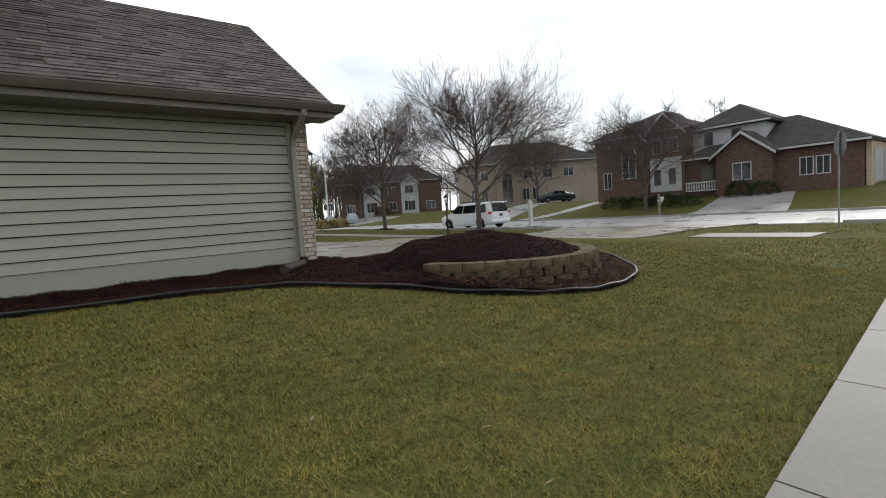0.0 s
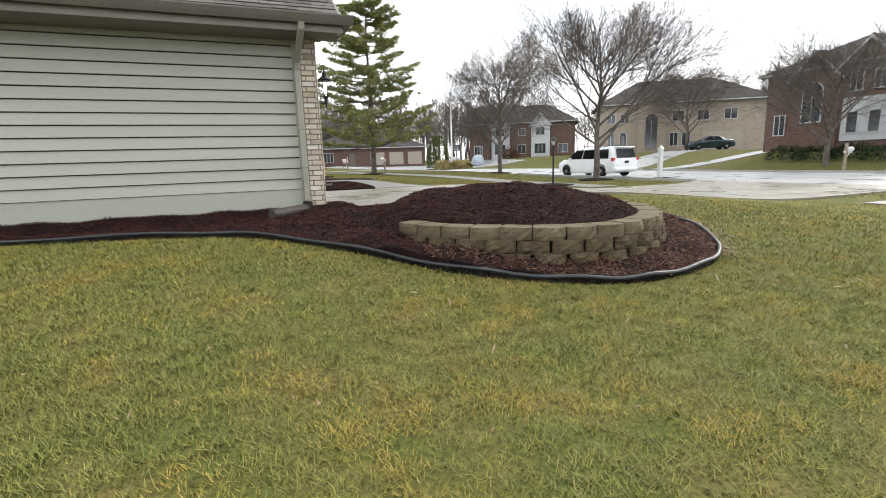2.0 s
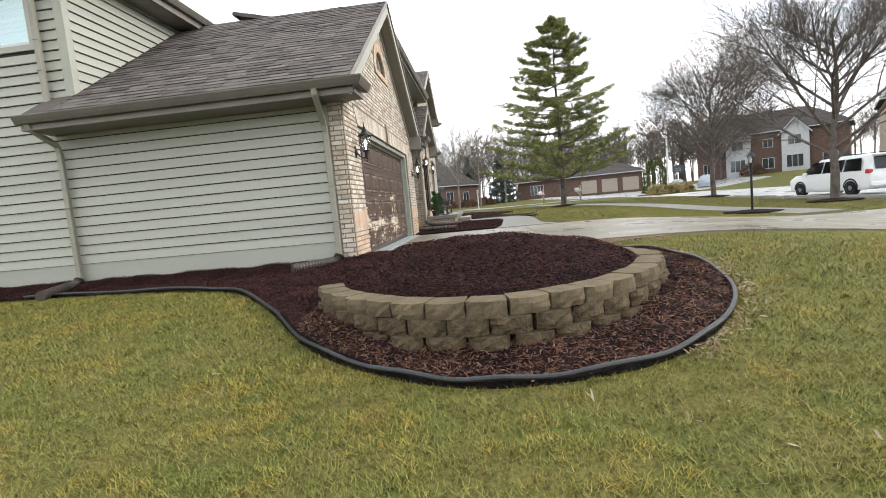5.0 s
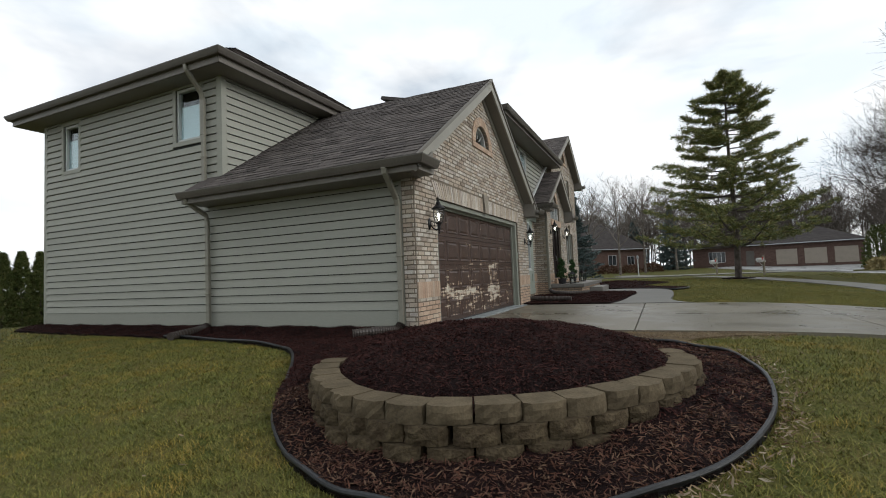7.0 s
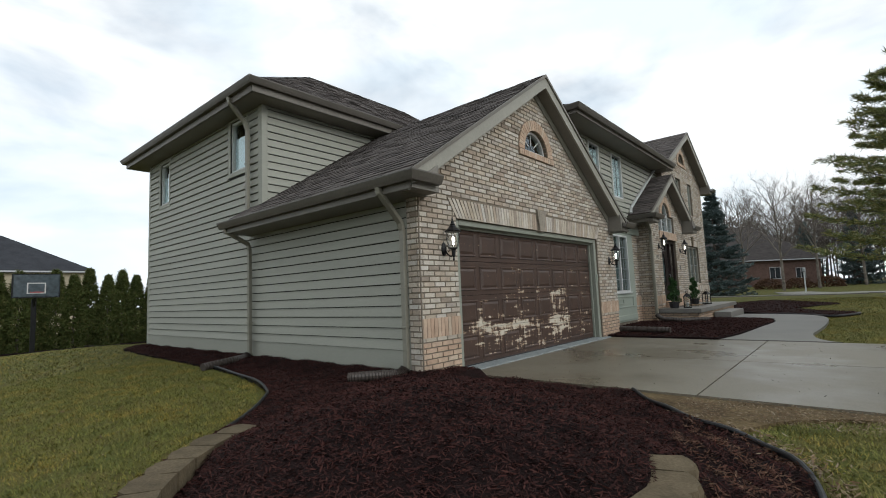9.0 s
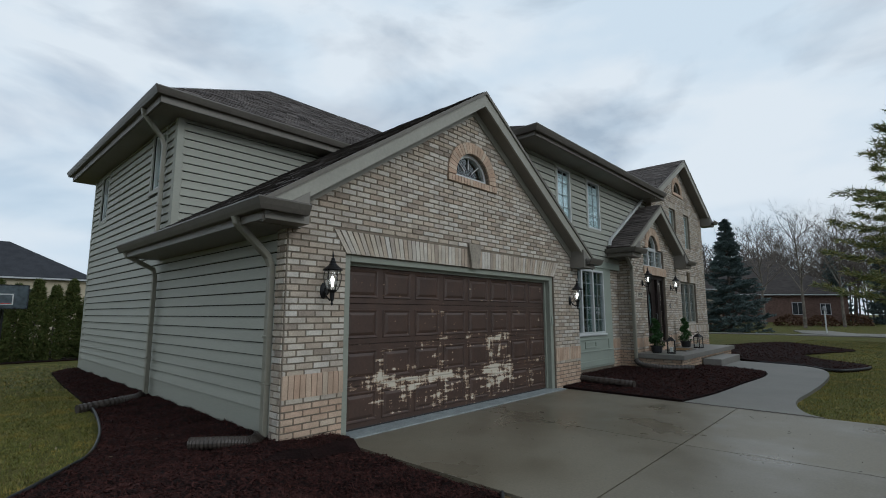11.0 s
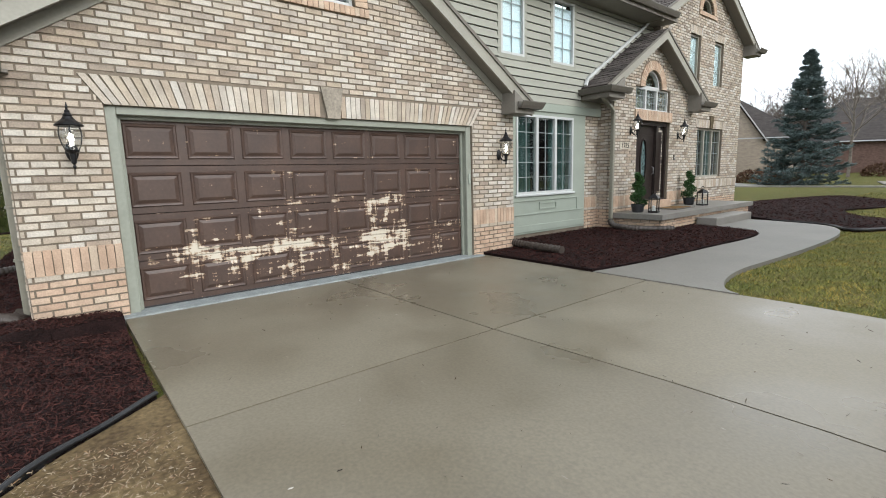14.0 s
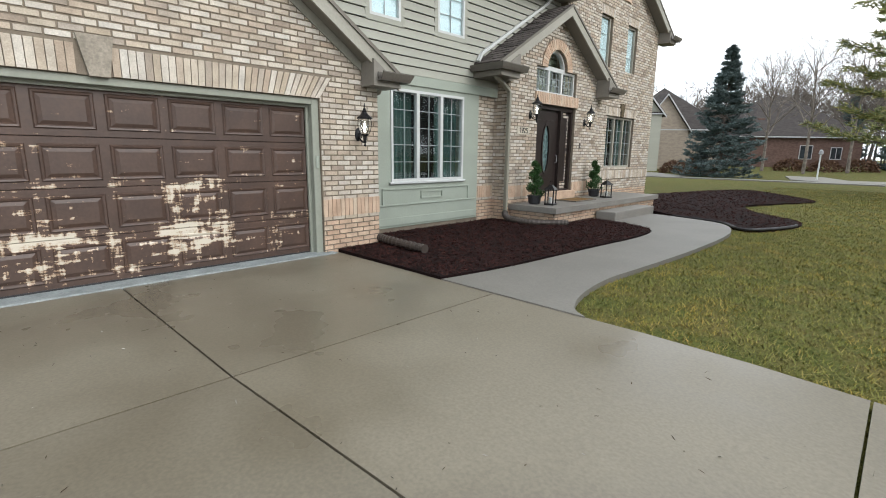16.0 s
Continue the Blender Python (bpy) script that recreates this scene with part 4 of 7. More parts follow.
U1, U2 = (14.78, 4.2, 15.45, 5.5), (16.36, 4.2, 17.1, 5.5)
main_out = [(13.3, 3.2), (20.9, 3.2), (20.9, 5.62), (13.3, 5.62)]
wall_main = tagged(link("wall_main_upper", prism(main_out, 0.2, XP(MX), [rect(*U1), rect(*U2)]), M_LAP_SHADE), "upper sage green siding with two tall windows", "wall", kind="structure")
siding(wall_main, [(13.42, 3.36), (20.8, 3.36), (20.8, 5.6), (13.42, 5.6)], [grow(U1, 0.03), grow(U2, 0.03)], XP(MX), 3.36)
part("band_board", box((MX, 14.4, 3.18), (MX + 0.03, 18.3, 3.36), 0.004), M_PANEL, wall_main)
for w in (U1, U2):
    part("window_trim", prism(grow(w, 0.085), 0.03, lambda u, v, d: (MX + 0.028 - d, u, v), [grow(w, -0.002)]), M_SIDING, wall_main)
    window("window_upper", *w, XP(MX + 0.03), 2, 4, 1, "tall white upper window with a grid of bars and pale blind", fw=0.045, inset=0.0, blind=0.9)
link("wall_main_return", box((UPX - 0.2, 13.3, 2.9), (MX - 0.2, 13.5, 5.62)), M_SIDING)["kind"] = "structure"
panel_out = rect(14.45, 0.62, 17.62, 3.2)
wall_bay = tagged(link("wall_bay_panel", prism(panel_out, 0.2, XP(MX), [rect(*B_WIN)]), M_PANEL), "painted sage green panel wall round a triple window", "wall", kind="structure")
for u0, v0, u1, v1 in ((14.9, 0.66, 17.6, 0.80), (14.9, 1.02, 17.56, 1.05), (15.0, 1.05, 15.03, 1.34), (17.3, 1.05, 17.33, 1.34), (15.0, 1.31, 17.33, 1.34)):
    part("moulding", box((MX, u0, v0), (MX + 0.022, u1, v1), 0.004), M_PANEL, wall_bay)
part("panel_frame", prism(rect(15.95, 1.12, 16.55, 1.27), 0.02, lambda u, v, d: (MX + 0.022 - d, u, v), [rect(15.975, 1.145, 16.525, 1.245)]), M_PANEL, wall_bay)
part("sill", box((MX, B_WIN[0] - 0.05, B_WIN[1] - 0.045), (MX + 0.05, B_WIN[2] + 0.05, B_WIN[1]), 0.008), M_WHITE, wall_bay)
window("window_bay", *B_WIN, XP(MX + 0.02), 2, 5, 3, "triple white casement window with glazing bars and teal curtains", curtain=True, fw=0.048, inset=0.0)
link("wall_foundation", box((2.9, 14.4, 0.2), (MX - 0.04, 17.7, 0.66), 0.01), M_MORTAR)["kind"] = "structure"
recess = brick_wall("wall_recess", rect(17.62, 0.2, 18.35, 3.3), [], XP(3.14), 0.2, "pale brick wall beside the entrance", None, 0.24, 0.1, [rect(17.5, 1.03, 18.4, 1.29)])
soldiers(recess, "soldier_band", 17.62, 18.3, 1.035, 0.255, XP(3.14), 0, None, 0.022, M_TAN)

# main roof
roof_slope("roof_main", [(3.78, 12.95, 5.80), (3.78, 20.7, 5.80), (-1.6, 20.7, 8.0), (-1.6, 15.6, 8.0)], "brown-grey shingle roof of the main house")
link("soffit_main", box((MX - 0.1, 12.97, 5.6), (3.76, 20.7, 5.63)), M_SOFFIT)["kind"] = "structure"
link("fascia_main", box((3.75, 12.95, 5.6), (3.79, 20.7, 5.79)), M_TRIM)["kind"] = "structure"
link("fascia_main_end", box((UPX, 12.93, 5.6), (3.79, 12.97, 5.79)), M_TRIM)["kind"] = "structure"
gutter([(1.0, 12.93, 5.79), (3.79, 12.93, 5.79), (3.79, 20.6, 5.79)])

# ---------- entrance gable ----------
EX, ER, EZ, ES = 3.55, 20.04, 5.34, 0.60
eg = lambda y, d=0.0: EZ - d - ES * abs(y - ER)
E_DOOR = (19.3, 0.9, 21.02, 3.14)
E_TR = (19.2, 3.4, 20.98, 3.96)
E_AR = (19.62, 20.5, 3.96)
tr_hole = [(E_TR[0], E_TR[1]), (E_TR[2], E_TR[1]), (E_TR[2], E_TR[3]), (E_AR[1], E_TR[3])] + arch(E_AR[0], E_AR[1], E_AR[2])[1:-1] + [(E_AR[0], E_TR[3]), (E_TR[0], E_TR[3])]
ring_hole = arch(E_AR[0] - 0.24, E_AR[1] + 0.24, E_AR[2] + 0.01) + [(E_AR[0] - 0.24, E_AR[2]), (E_AR[1] + 0.24, E_AR[2])]
entry_out = [(18.22, 0.2), (22.2, 0.2), (22.2, eg(22.2, 0.14)), (ER, EZ - 0.14), (18.22, eg(18.22, 0.14))]
wall_entry = brick_wall("wall_entry", entry_out, [rect(*E_DOOR), tr_hole], XP(EX), 0.2, "pale brick entrance gable", None, 0.24, 0.1, [ring_hole, rect(19.16, 3.14, 21.08, 3.4), rect(18.1, 1.03, 19.3, 1.29), rect(21.02, 1.03, 22.3, 1.29)])
arch_bricks(wall_entry, E_AR[0], E_AR[1], E_AR[2], 0.23, XP(EX))
soldiers(wall_entry, "door_lintel", 19.16, 21.08, 3.145, 0.25, XP(EX), 0, None, 0.045, M_TAN)
for a, b in ((18.22, 19.28), (21.04, 22.2)):
    soldiers(wall_entry, "soldier_band", a, b, 1.035, 0.255, XP(EX), 0, None, 0.022, M_TAN)
entry_side = brick_wall("wall_entry_side", rect(MX - 0.1, 0.2, EX - 0.002, 3.75), [], YP(18.22), 0.15, "pale brick return of the entrance", None, 0.24, 0.0)
link("wall_entry_return", box((MX - 0.15, 18.3, 0.2), (EX - 0.22, 18.5, 3.9)), M_MORTAR)["kind"] = "structure"
window("window_transom", E_TR[0], E_TR[1], E_TR[2], E_TR[3], XP(EX), 3, 3, 3, "white transom window with small panes over the door", fw=0.045)
window("window_entry_arch", E_AR[0], E_AR[2], E_AR[1], E_AR[2] + 0.001, XP(EX), top="arch", label="white half-round window over the entrance", fw=0.05)
roof_slope("roof_entry_near", [(MX, 17.42, eg(17.42)), (3.87, 17.42, eg(17.42)), (3.87, ER, EZ), (MX, ER, EZ)], "shingle roof of the entrance gable")
roof_slope("roof_entry_far", [(3.87, 22.66, eg(22.66)), (2.6, 22.66, eg(22.66)), (2.6, ER, EZ), (3.87, ER, EZ)], "shingle roof of the entrance gable")
for e in (17.42, 22.66):
    s = 1 if e > ER else -1
    link("rake_board", prism([(e, eg(e) - 0.03), (ER, EZ - 0.03), (ER, EZ - 0.25), (e, eg(e) - 0.25)], 0.035, XP(3.88)), M_RAKE)["kind"] = "structure"
    link("rake_trim", prism([(e, eg(e)), (ER, EZ), (ER, EZ - 0.055), (e, eg(e) - 0.055)], 0.03, XP(3.9)), M_TRIM)["kind"] = "structure"
    link("rake_soffit", prism([(e, eg(e) - 0.17), (ER, EZ - 0.17), (ER, EZ - 0.2), (e, eg(e) - 0.2)], 0.31, XP(3.86)), M_SOFFIT)["kind"] = "structure"
    lo, hi = sorted((e, e - s * 0.62))
    link("eave_return", prism([(lo, 3.5), (hi, 3.5), (hi, eg(hi) - 0.17), (lo, eg(lo) - 0.17)], 0.40, XP(3.93)), M_SOFFIT)["kind"] = "structure"
link("soffit_entry", box((MX, 17.44, 3.5), (3.6, 18.24, 3.53)), M_SOFFIT)["kind"] = "structure"
link("fascia_entry", box((MX, 17.40, 3.5), (3.93, 17.43, 3.74)), M_TRIM)["kind"] = "structure"
gutter([(MX, 17.40, 3.72), (3.95, 17.40, 3.72), (3.95, 18.15, 3.72)])
gutter([(3.95, 21.95, 3.72), (3.95, 22.68, 3.72), (3.4, 22.68, 3.72)])
bar("valley_downspout", [(3.3, 20.15, 5.62), (3.26, 19.9, 5.42), (3.26, 17.6, 4.0), (3.3, 17.45, 3.82)], 0.075, 0.06, M_WHITE)["kind"] = "structure"

# entrance door
fdoor = tagged(new("door_entrance"), "dark brown front door with an oval leaded glass light and a side panel", "front door", kind="structure")
M_FDOOR = mat("dark_brown_door", (0.035, 0.024, 0.021), 0.35, var=0.12, scale=4, fine=35, bump=0.06)
FX = EX - 0.14
part("door_frame", prism(rect(19.3, 0.9, 21.02, 3.14), 0.12, XP(FX + 0.08), [rect(19.42, 1.12, 20.44, 3.04), rect(20.54, 1.12, 20.94, 3.04)]), M_FDOOR, fdoor)
oval = [(19.93 + 0.14 * math.cos(k * math.tau / 24), 2.12 + 0.56 * math.sin(k * math.tau / 24)) for k in range(24)]
oval2 = [(19.93 + 0.185 * math.cos(k * math.tau / 24), 2.12 + 0.61 * math.sin(k * math.tau / 24)) for k in range(24)]
leaf = part("door_leaf", prism(rect(19.42, 1.12, 20.44, 3.04), 0.045, XP(FX), [oval]), M_FDOOR, fdoor)
part("oval_moulding", prism(oval2, 0.03, XP(FX + 0.022), [oval]), M_FDOOR, leaf)
part("oval_glass", prism(oval, 0.008, XP(FX - 0.02)), mat("leaded_glass", (0.20, 0.30, 0.30), 0.15, var=0.4, scale=14, fine=60, bump=0.3, tint=(0.05, 0.08, 0.08)), leaf)
for u0, v0, u1, v1 in ((19.52, 1.22, 20.34, 1.42), (19.52, 2.80, 20.34, 2.94)):
    part("raised_panel", prism(rect(u0, v0, u1, v1), 0.012, XP(FX + 0.012)), M_FDOOR, leaf)
part("handle", tube([(FX + 0.02, 20.36, 1.98), (FX + 0.07, 20.36, 1.96), (FX + 0.07, 20.36, 1.80), (FX + 0.02, 20.36, 1.78)], 0.012), M_STEEL, leaf, "brushed metal pull handle")
side = part("side_panel", prism(rect(20.54, 1.12, 20.94, 3.04), 0.045, XP(FX)), M_FDOOR, fdoor)
part("raised_panel", prism(rect(20.62, 1.3, 20.86, 2.9), 0.012, XP(FX + 0.012)), M_FDOOR, side)
link("door_step", box((EX - 0.3, 19.25, 0.86), (EX + 0.12, 21.06, 1.08), 0.01), M_TAN)["kind"] = "structure"
# added backing behind the entrance, its near-black painted as indoor shade
link("wall_hall", box((2.9, 18.6, 0.4), (3.0, 22.0, 5.0)), M_INDOOR_SHADE)["kind"] = "structure"

# porch
porch_pts = [(EX - 0.06, 18.3), (4.78, 18.3), (4.78, 23.9), (3.3, 23.9)]
porch = tagged(new("porch"), "raised brick porch with a grey concrete slab", "porch", kind="structure")
slabm = mat("porch_slab", (0.30, 0.28, 0.25), 0.55, var=0.1, scale=2, fine=35, bump=0.1)
part("slab", prism(porch_pts, 0.12, lambda u, v, d: (u, v, 0.77 + d)), slabm, porch)
inner = [(3.3, 18.4), (4.68, 18.4), (4.68, 23.8), (3.3, 23.8)]
part("base", prism(inner, 0.6, lambda u, v, d: (u, v, 0.18 + d)), M_MORTAR, porch)
bv, bf = brick_mesh(brick_list(rect(18.4, 0.24, 23.8, 0.77), [], 0.24, 0.0), XP(4.68))
tagged(mesh_np("brickwork", bv, bf, M_TAN, porch), kind="stuff")
bv, bf = brick_mesh(brick_list(rect(3.4, 0.24, 4.68, 0.77), [], 0.24, 0.0), YP(18.4))
tagged(mesh_np("brickwork", bv, bf, M_TAN, porch), kind="stuff")
part("step", box((4.72, 20.2, 0.3), (5.2, 22.5, 0.695), 0.015), slabm, porch)

# ---------- far gable ----------
FGX, FR, FZ, FS = 3.4, 23.45, 7.66, 0.55
fg = lambda y, d=0.0: FZ - d - FS * abs(y - FR)
far_out = [(20.6, 0.2), (26.35, 0.2), (26.35, fg(26.35, 0.14)), (FR, FZ - 0.14), (20.6, fg(20.6, 0.14))]
FW = [(22.38, 4.42, 23.05, 5.72), (24.05, 4.40, 24.7, 5.72)]
FL = (23.12, 1.62, 24.98, 3.12)
FA = (23.02, 23.84, 6.42)
fa_hole = arch(*FA) + [(FA[0], FA[2] - 0.02), (FA[1], FA[2] - 0.02)]
fa_ring = arch(FA[0] - 0.2, FA[1] + 0.2, FA[2]) + [(FA[0] - 0.2, FA[2] - 0.13), (FA[1] + 0.2, FA[2] - 0.13)]
wall_far_front = brick_wall("wall_far_gable", far_out, [rect(*FW[0]), rect(*FW[1]), rect(*FL), fa_hole], XP(FGX), 0.2, "pale brick gable wall with tall windows", None, 0.24, 0.05, [fa_ring, rect(22.0, 1.29, 26.4, 1.55), rect(FL[0] - 0.1, FL[3], FL[2] + 0.1, FL[3] + 0.25)] + [rect(w[0] - 0.06, w[3], w[2] + 0.06, w[3] + 0.22) for w in FW])
arch_bricks(wall_far_front, FA[0], FA[1], FA[2], 0.19, XP(FGX))
soldiers(wall_far_front, "arch_sill", FA[0] - 0.2, FA[1] + 0.2, FA[2] - 0.125, 0.105, XP(FGX), 0, None, 0.04, M_TAN)
soldiers(wall_far_front, "soldier_band", 22.2, 26.33, 1.295, 0.25, XP(FGX), 0, None, 0.03, M_BRICK)
soldiers(wall_far_front, "window_lintel", FL[0] - 0.1, FL[2] + 0.1, FL[3] + 0.005, 0.24, XP(FGX), 0.1, (23.93, 24.17), 0.02)
part("keystone", prism([(23.97, 3.12), (24.13, 3.12), (24.2, 3.5), (23.9, 3.5)], 0.1, lambda u, v, d: (FGX + 0.045 - d, u, v)), M_LIT_STONE, wall_far_front)
for w in FW:
    soldiers(wall_far_front, "window_lintel", w[0] - 0.06, w[2] + 0.06, w[3] + 0.005, 0.21, XP(FGX), 0.05, None, 0.02)
    window("window_far_upper", *w, XP(FGX), 1, 3, 1, "narrow window in the brick gable with a pale blind", M_RAKE, fw=0.05, blind=0.97)
window("window_far_lower", *FL, XP(FGX), 2, 4, 3, "triple window with teal curtains in the brick gable", M_RAKE, True, fw=0.06)
window("window_far_arch", FA[0], FA[2], FA[1], FA[2] + 0.001, XP(FGX), top="arch", label="small half-round attic vent window", frame_mat=M_RAKE)
FE = 26.85
for e, nm in ((2 * FR - FE, "near"), (FE, "far")):
    s = 1 if e > FR else -1
    q = [(-1.6, e, fg(e)), (3.72, e, fg(e)), (3.72, FR, FZ), (-1.6, FR, FZ)]
    roof_slope("roof_far_" + nm, q if s < 0 else [q[1], q[0], q[3], q[2]], "shingle roof of the brick gable")
    link("rake_board", prism([(e, fg(e) - 0.03), (FR, FZ - 0.03), (FR, FZ - 0.25), (e, fg(e) - 0.25)], 0.035, XP(3.73)), M_RAKE)["kind"] = "structure"
    link("rake_trim", prism([(e, fg(e)), (FR, FZ), (FR, FZ - 0.055), (e, fg(e) - 0.055)], 0.03, XP(3.75)), M_TRIM)["kind"] = "structure"
    link("rake_soffit", prism([(e, fg(e) - 0.17), (FR, FZ - 0.17), (FR, FZ - 0.2), (e, fg(e) - 0.2)], 0.3, XP(3.71)), M_SOFFIT)["kind"] = "structure"
    if s > 0:
        link("eave_return", prism([(e - 0.55, 5.56), (e, 5.56), (e, fg(e) - 0.17), (e - 0.55, fg(e - 0.55) - 0.17)], 0.42, XP(3.78)), M_SOFFIT)["kind"] = "structure"
        gutter([(3.8, e - 0.5, 5.76), (3.8, e + 0.02, 5.76), (-1, e + 0.02, 5.76)])
link("wall_far_side", box((-1.5, 26.15, 0.2), (3.18, 26.35, 5.7)), M_BRICK)["kind"] = "structure"

# ---------- downspouts ----------
def downspout(path, label, pipe=None, mouth=True):
    d = thing("downspout", (0, 0, 0), 0, label, "downspout")
    ob = bar("pipe", path, 0.085, 0.068, M_DOWN, d)
    for z in (0.45, 0.75):
        p = Vector(path[-2]).lerp(Vector(path[-3]), 1 - z)
        part("strap", box((p.x - 0.05, p.y - 0.045, p.z - 0.012), (p.x + 0.05, p.y + 0.045, p.z + 0.012), 0.003), M_DOWN, d)
    if pipe:
        pts = spline([(p[0], p[1]) for p in pipe], 6, False)
        zs = np.interp(np.linspace(0, 1, len(pts)), np.linspace(0, 1, len(pipe)), [p[2] for p in pipe])
        pts = [(x, y, z) for (x, y), z in zip(pts, zs)]
        dense = [tuple(Vector(pts[i]).lerp(Vector(pts[i + 1]), k / 3)) for i in range(len(pts) - 1) for k in range(3)] + [pts[-1]]
        part("corrugated_pipe", tube(dense, [0.058 if i % 2 else 0.070 for i in range(len(dense))], 12), M_FLEX, d, "brown corrugated drain extension lying on the mulch")
    return d


M_FLEX = mat("brown_flex_pipe", (0.085, 0.066, 0.055), 0.5, var=0.15, scale=6, fine=40, bump=0.1)
gm = gz(3.6, 7.3) + 0.09
downspout([(3.6, 7.02, 3.03), (3.6, 7.04, 2.96), (3.55, 7.44, 2.62), (3.55, 7.49, 2.5), (3.55, 7.49, 0.75), (3.55, 7.49, 0.62)], "tan square downspout on the garage corner", [(3.55, 7.46, 0.66), (3.5, 7.38, gm + 0.03), (3.3, 7.18, gm + 0.03), (3.02, 6.93, gm + 0.015)])
downspout([(-0.78, 7.05, 3.03), (-0.78, 7.08, 2.96), (-0.78, 7.5, 2.75), (-0.78, 7.53, 2.62), (-0.78, 7.53, 0.75), (-0.78, 7.53, 0.6)], "tan square downspout on the side wall", [(-0.78, 7.50, 0.62), (-0.76, 7.40, gm + 0.01), (-0.70, 7.15, gm + 0.0), (-0.52, 6.55, gm - 0.03)])
downspout([(-0.85, 7.14, 5.68), (-0.85, 7.16, 5.58), (-0.85, 7.48, 5.22), (-0.85, 7.53, 5.08), (-0.85, 7.53, 3.55), (-0.85, 7.53, 3.16)], "tan square downspout from the upper eave")
downspout([(3.75, 17.42, 3.62), (3.72, 17.5, 3.52), (3.62, 18.08, 3.3), (3.6, 18.14, 3.2), (3.6, 18.14, 0.8), (3.6, 18.14, 0.7)], "tan square downspout beside the entrance", [(3.62, 18.1, 0.72), (3.8, 18.0, 0.62), (4.3, 18.05, 0.58), (4.9, 18.6, 0.57)])
downspout([(3.5, 14.78, 3.03), (3.48, 14.76, 2.95), (3.36, 14.62, 2.88), (3.3, 14.55, 2.80), (3.3, 14.55, 0.85), (3.3, 14.55, 0.72)], "tan square downspout behind the garage corner", [(3.35, 14.55, 0.72), (3.6, 14.5, 0.62), (4.1, 14.42, 0.61), (4.98, 14.38, 0.60)])

# ---------- wall lanterns ----------
M_LGLASS = glass_mat("lantern_glass", (0.95, 0.97, 0.97), 0.05)
def lantern():
    """Its origin is on the wall; it stands out along +x."""
    t = thing("wall_lantern", label="black coach lantern with a lit bulb on the brick wall", category="wall lamp", group="wall lanterns")
    bm = lathe([(0.055, 0), (0.05, 0.012), (0.02, 0.03)], 14)
    bmesh.ops.rotate(bm, verts=bm.verts, matrix=Matrix.Rotation(radians(90), 3, "Y"))
    for v in bm.verts:
        v.co.z = v.co.z * 1.8 - 0.12
    part("back_plate", bm, M_BLACK, t)
    part("arm", tube([(0.02, 0, -0.13), (0.07, 0, -0.20), (0.13, 0, -0.235), (0.17, 0, -0.20), (0.175, 0, -0.15)], [0.011, 0.012, 0.012, 0.012, 0.016], 8), M_BLACK, t)
    part("scroll", tube([(0.02, 0, -0.10), (0.06, 0, -0.08), (0.09, 0, -0.11), (0.10, 0, -0.15), (0.08, 0, -0.17)], 0.007, 6), M_BLACK, t)
    part("drop_finial", lathe([(0.004, -0.30), (0.016, -0.275), (0.008, -0.255), (0.022, -0.235), (0.03, -0.15), (0.055, -0.13), (0.06, -0.115)], 12, (0.175, 0, 0)), M_BLACK, t)
    body = part("glass", lathe([(0.058, -0.115), (0.085, -0.05), (0.098, 0.02), (0.095, 0.07), (0.082, 0.11)], 16, (0.175, 0, 0)), M_LGLASS, t)
    body.visible_shadow = False
    part("bulb", lathe([(0.012, -0.08), (0.014, -0.04), (0.022, -0.01), (0.02, 0.02), (0.006, 0.045)], 10, (0.175, 0, 0)), M_BULB, t, "lit frosted bulb")
    part("roof", lathe([(0.112, 0.105), (0.118, 0.115), (0.105, 0.13), (0.06, 0.165), (0.035, 0.20), (0.04, 0.21), (0.02, 0.235), (0.022, 0.25), (0.008, 0.265), (0.012, 0.285), (0.003, 0.33)], 16, (0.175, 0, 0)), M_BLACK, t)
    for k in range(6):
        a = k * math.tau / 6
        part("rib", tube([(0.175 + r * math.cos(a), r * math.sin(a), z) for r, z in ((0.062, -0.115), (0.088, -0.05), (0.101, 0.02), (0.098, 0.07), (0.085, 0.11))], 0.004, 5), M_BLACK, t)
    return t


lamp = lantern()
lamp.matrix_world = pose(GX + 0.012, 8.02, 2.36)
for x, y, z in ((GX + 0.012, 14.06, 2.36), (EX + 0.012, 19.0, 2.98), (EX + 0.012, 21.5, 2.94)):
    copy_thing(lamp, pose(x, y, z))

# ---------- porch things ----------
plate = thing("house_number", (EX + 0.012, 18.74, 2.5), 0, "cream house number plate reading 1925", "number plate")
part("plate", box((0, -0.24, -0.085), (0.018, 0.24, 0.085), 0.006), mat("cream_plate", (0.80, 0.72, 0.58), 0.6, fine=40), plate)
txt = bpy.data.curves.new("digits", "FONT")
txt.body, txt.size, txt.align_x, txt.align_y, txt.extrude = "1925", 0.17, "CENTER", "CENTER", 0.002
digits = new("digits", txt)
digits.data.materials.append(M_BLACK)
digits.parent = plate
digits.matrix_local = Matrix.Translation((0.021, 0, 0)) @ Euler((radians(90), 0, radians(90))).to_matrix().to_4x4()
bell = thing("doorbell", (EX + 0.012, 21.32, 2.22), 0, "small brown doorbell button", "doorbell")
part("case", box((0, -0.035, -0.07), (0.025, 0.035, 0.07), 0.008), M_GUTTER, bell)
part("button", lathe([(0.014, 0), (0.012, 0.008)], 10, (0, 0, 0)), M_WHITE, bell).matrix_local = Matrix.Translation((0.026, 0, -0.01)) @ Euler((0, radians(90), 0)).to_matrix().to_4x4()
mat_ob = thing("doormat", (4.1, 20.35, 0.89), 0, "tan coir doormat on the porch", "doormat")
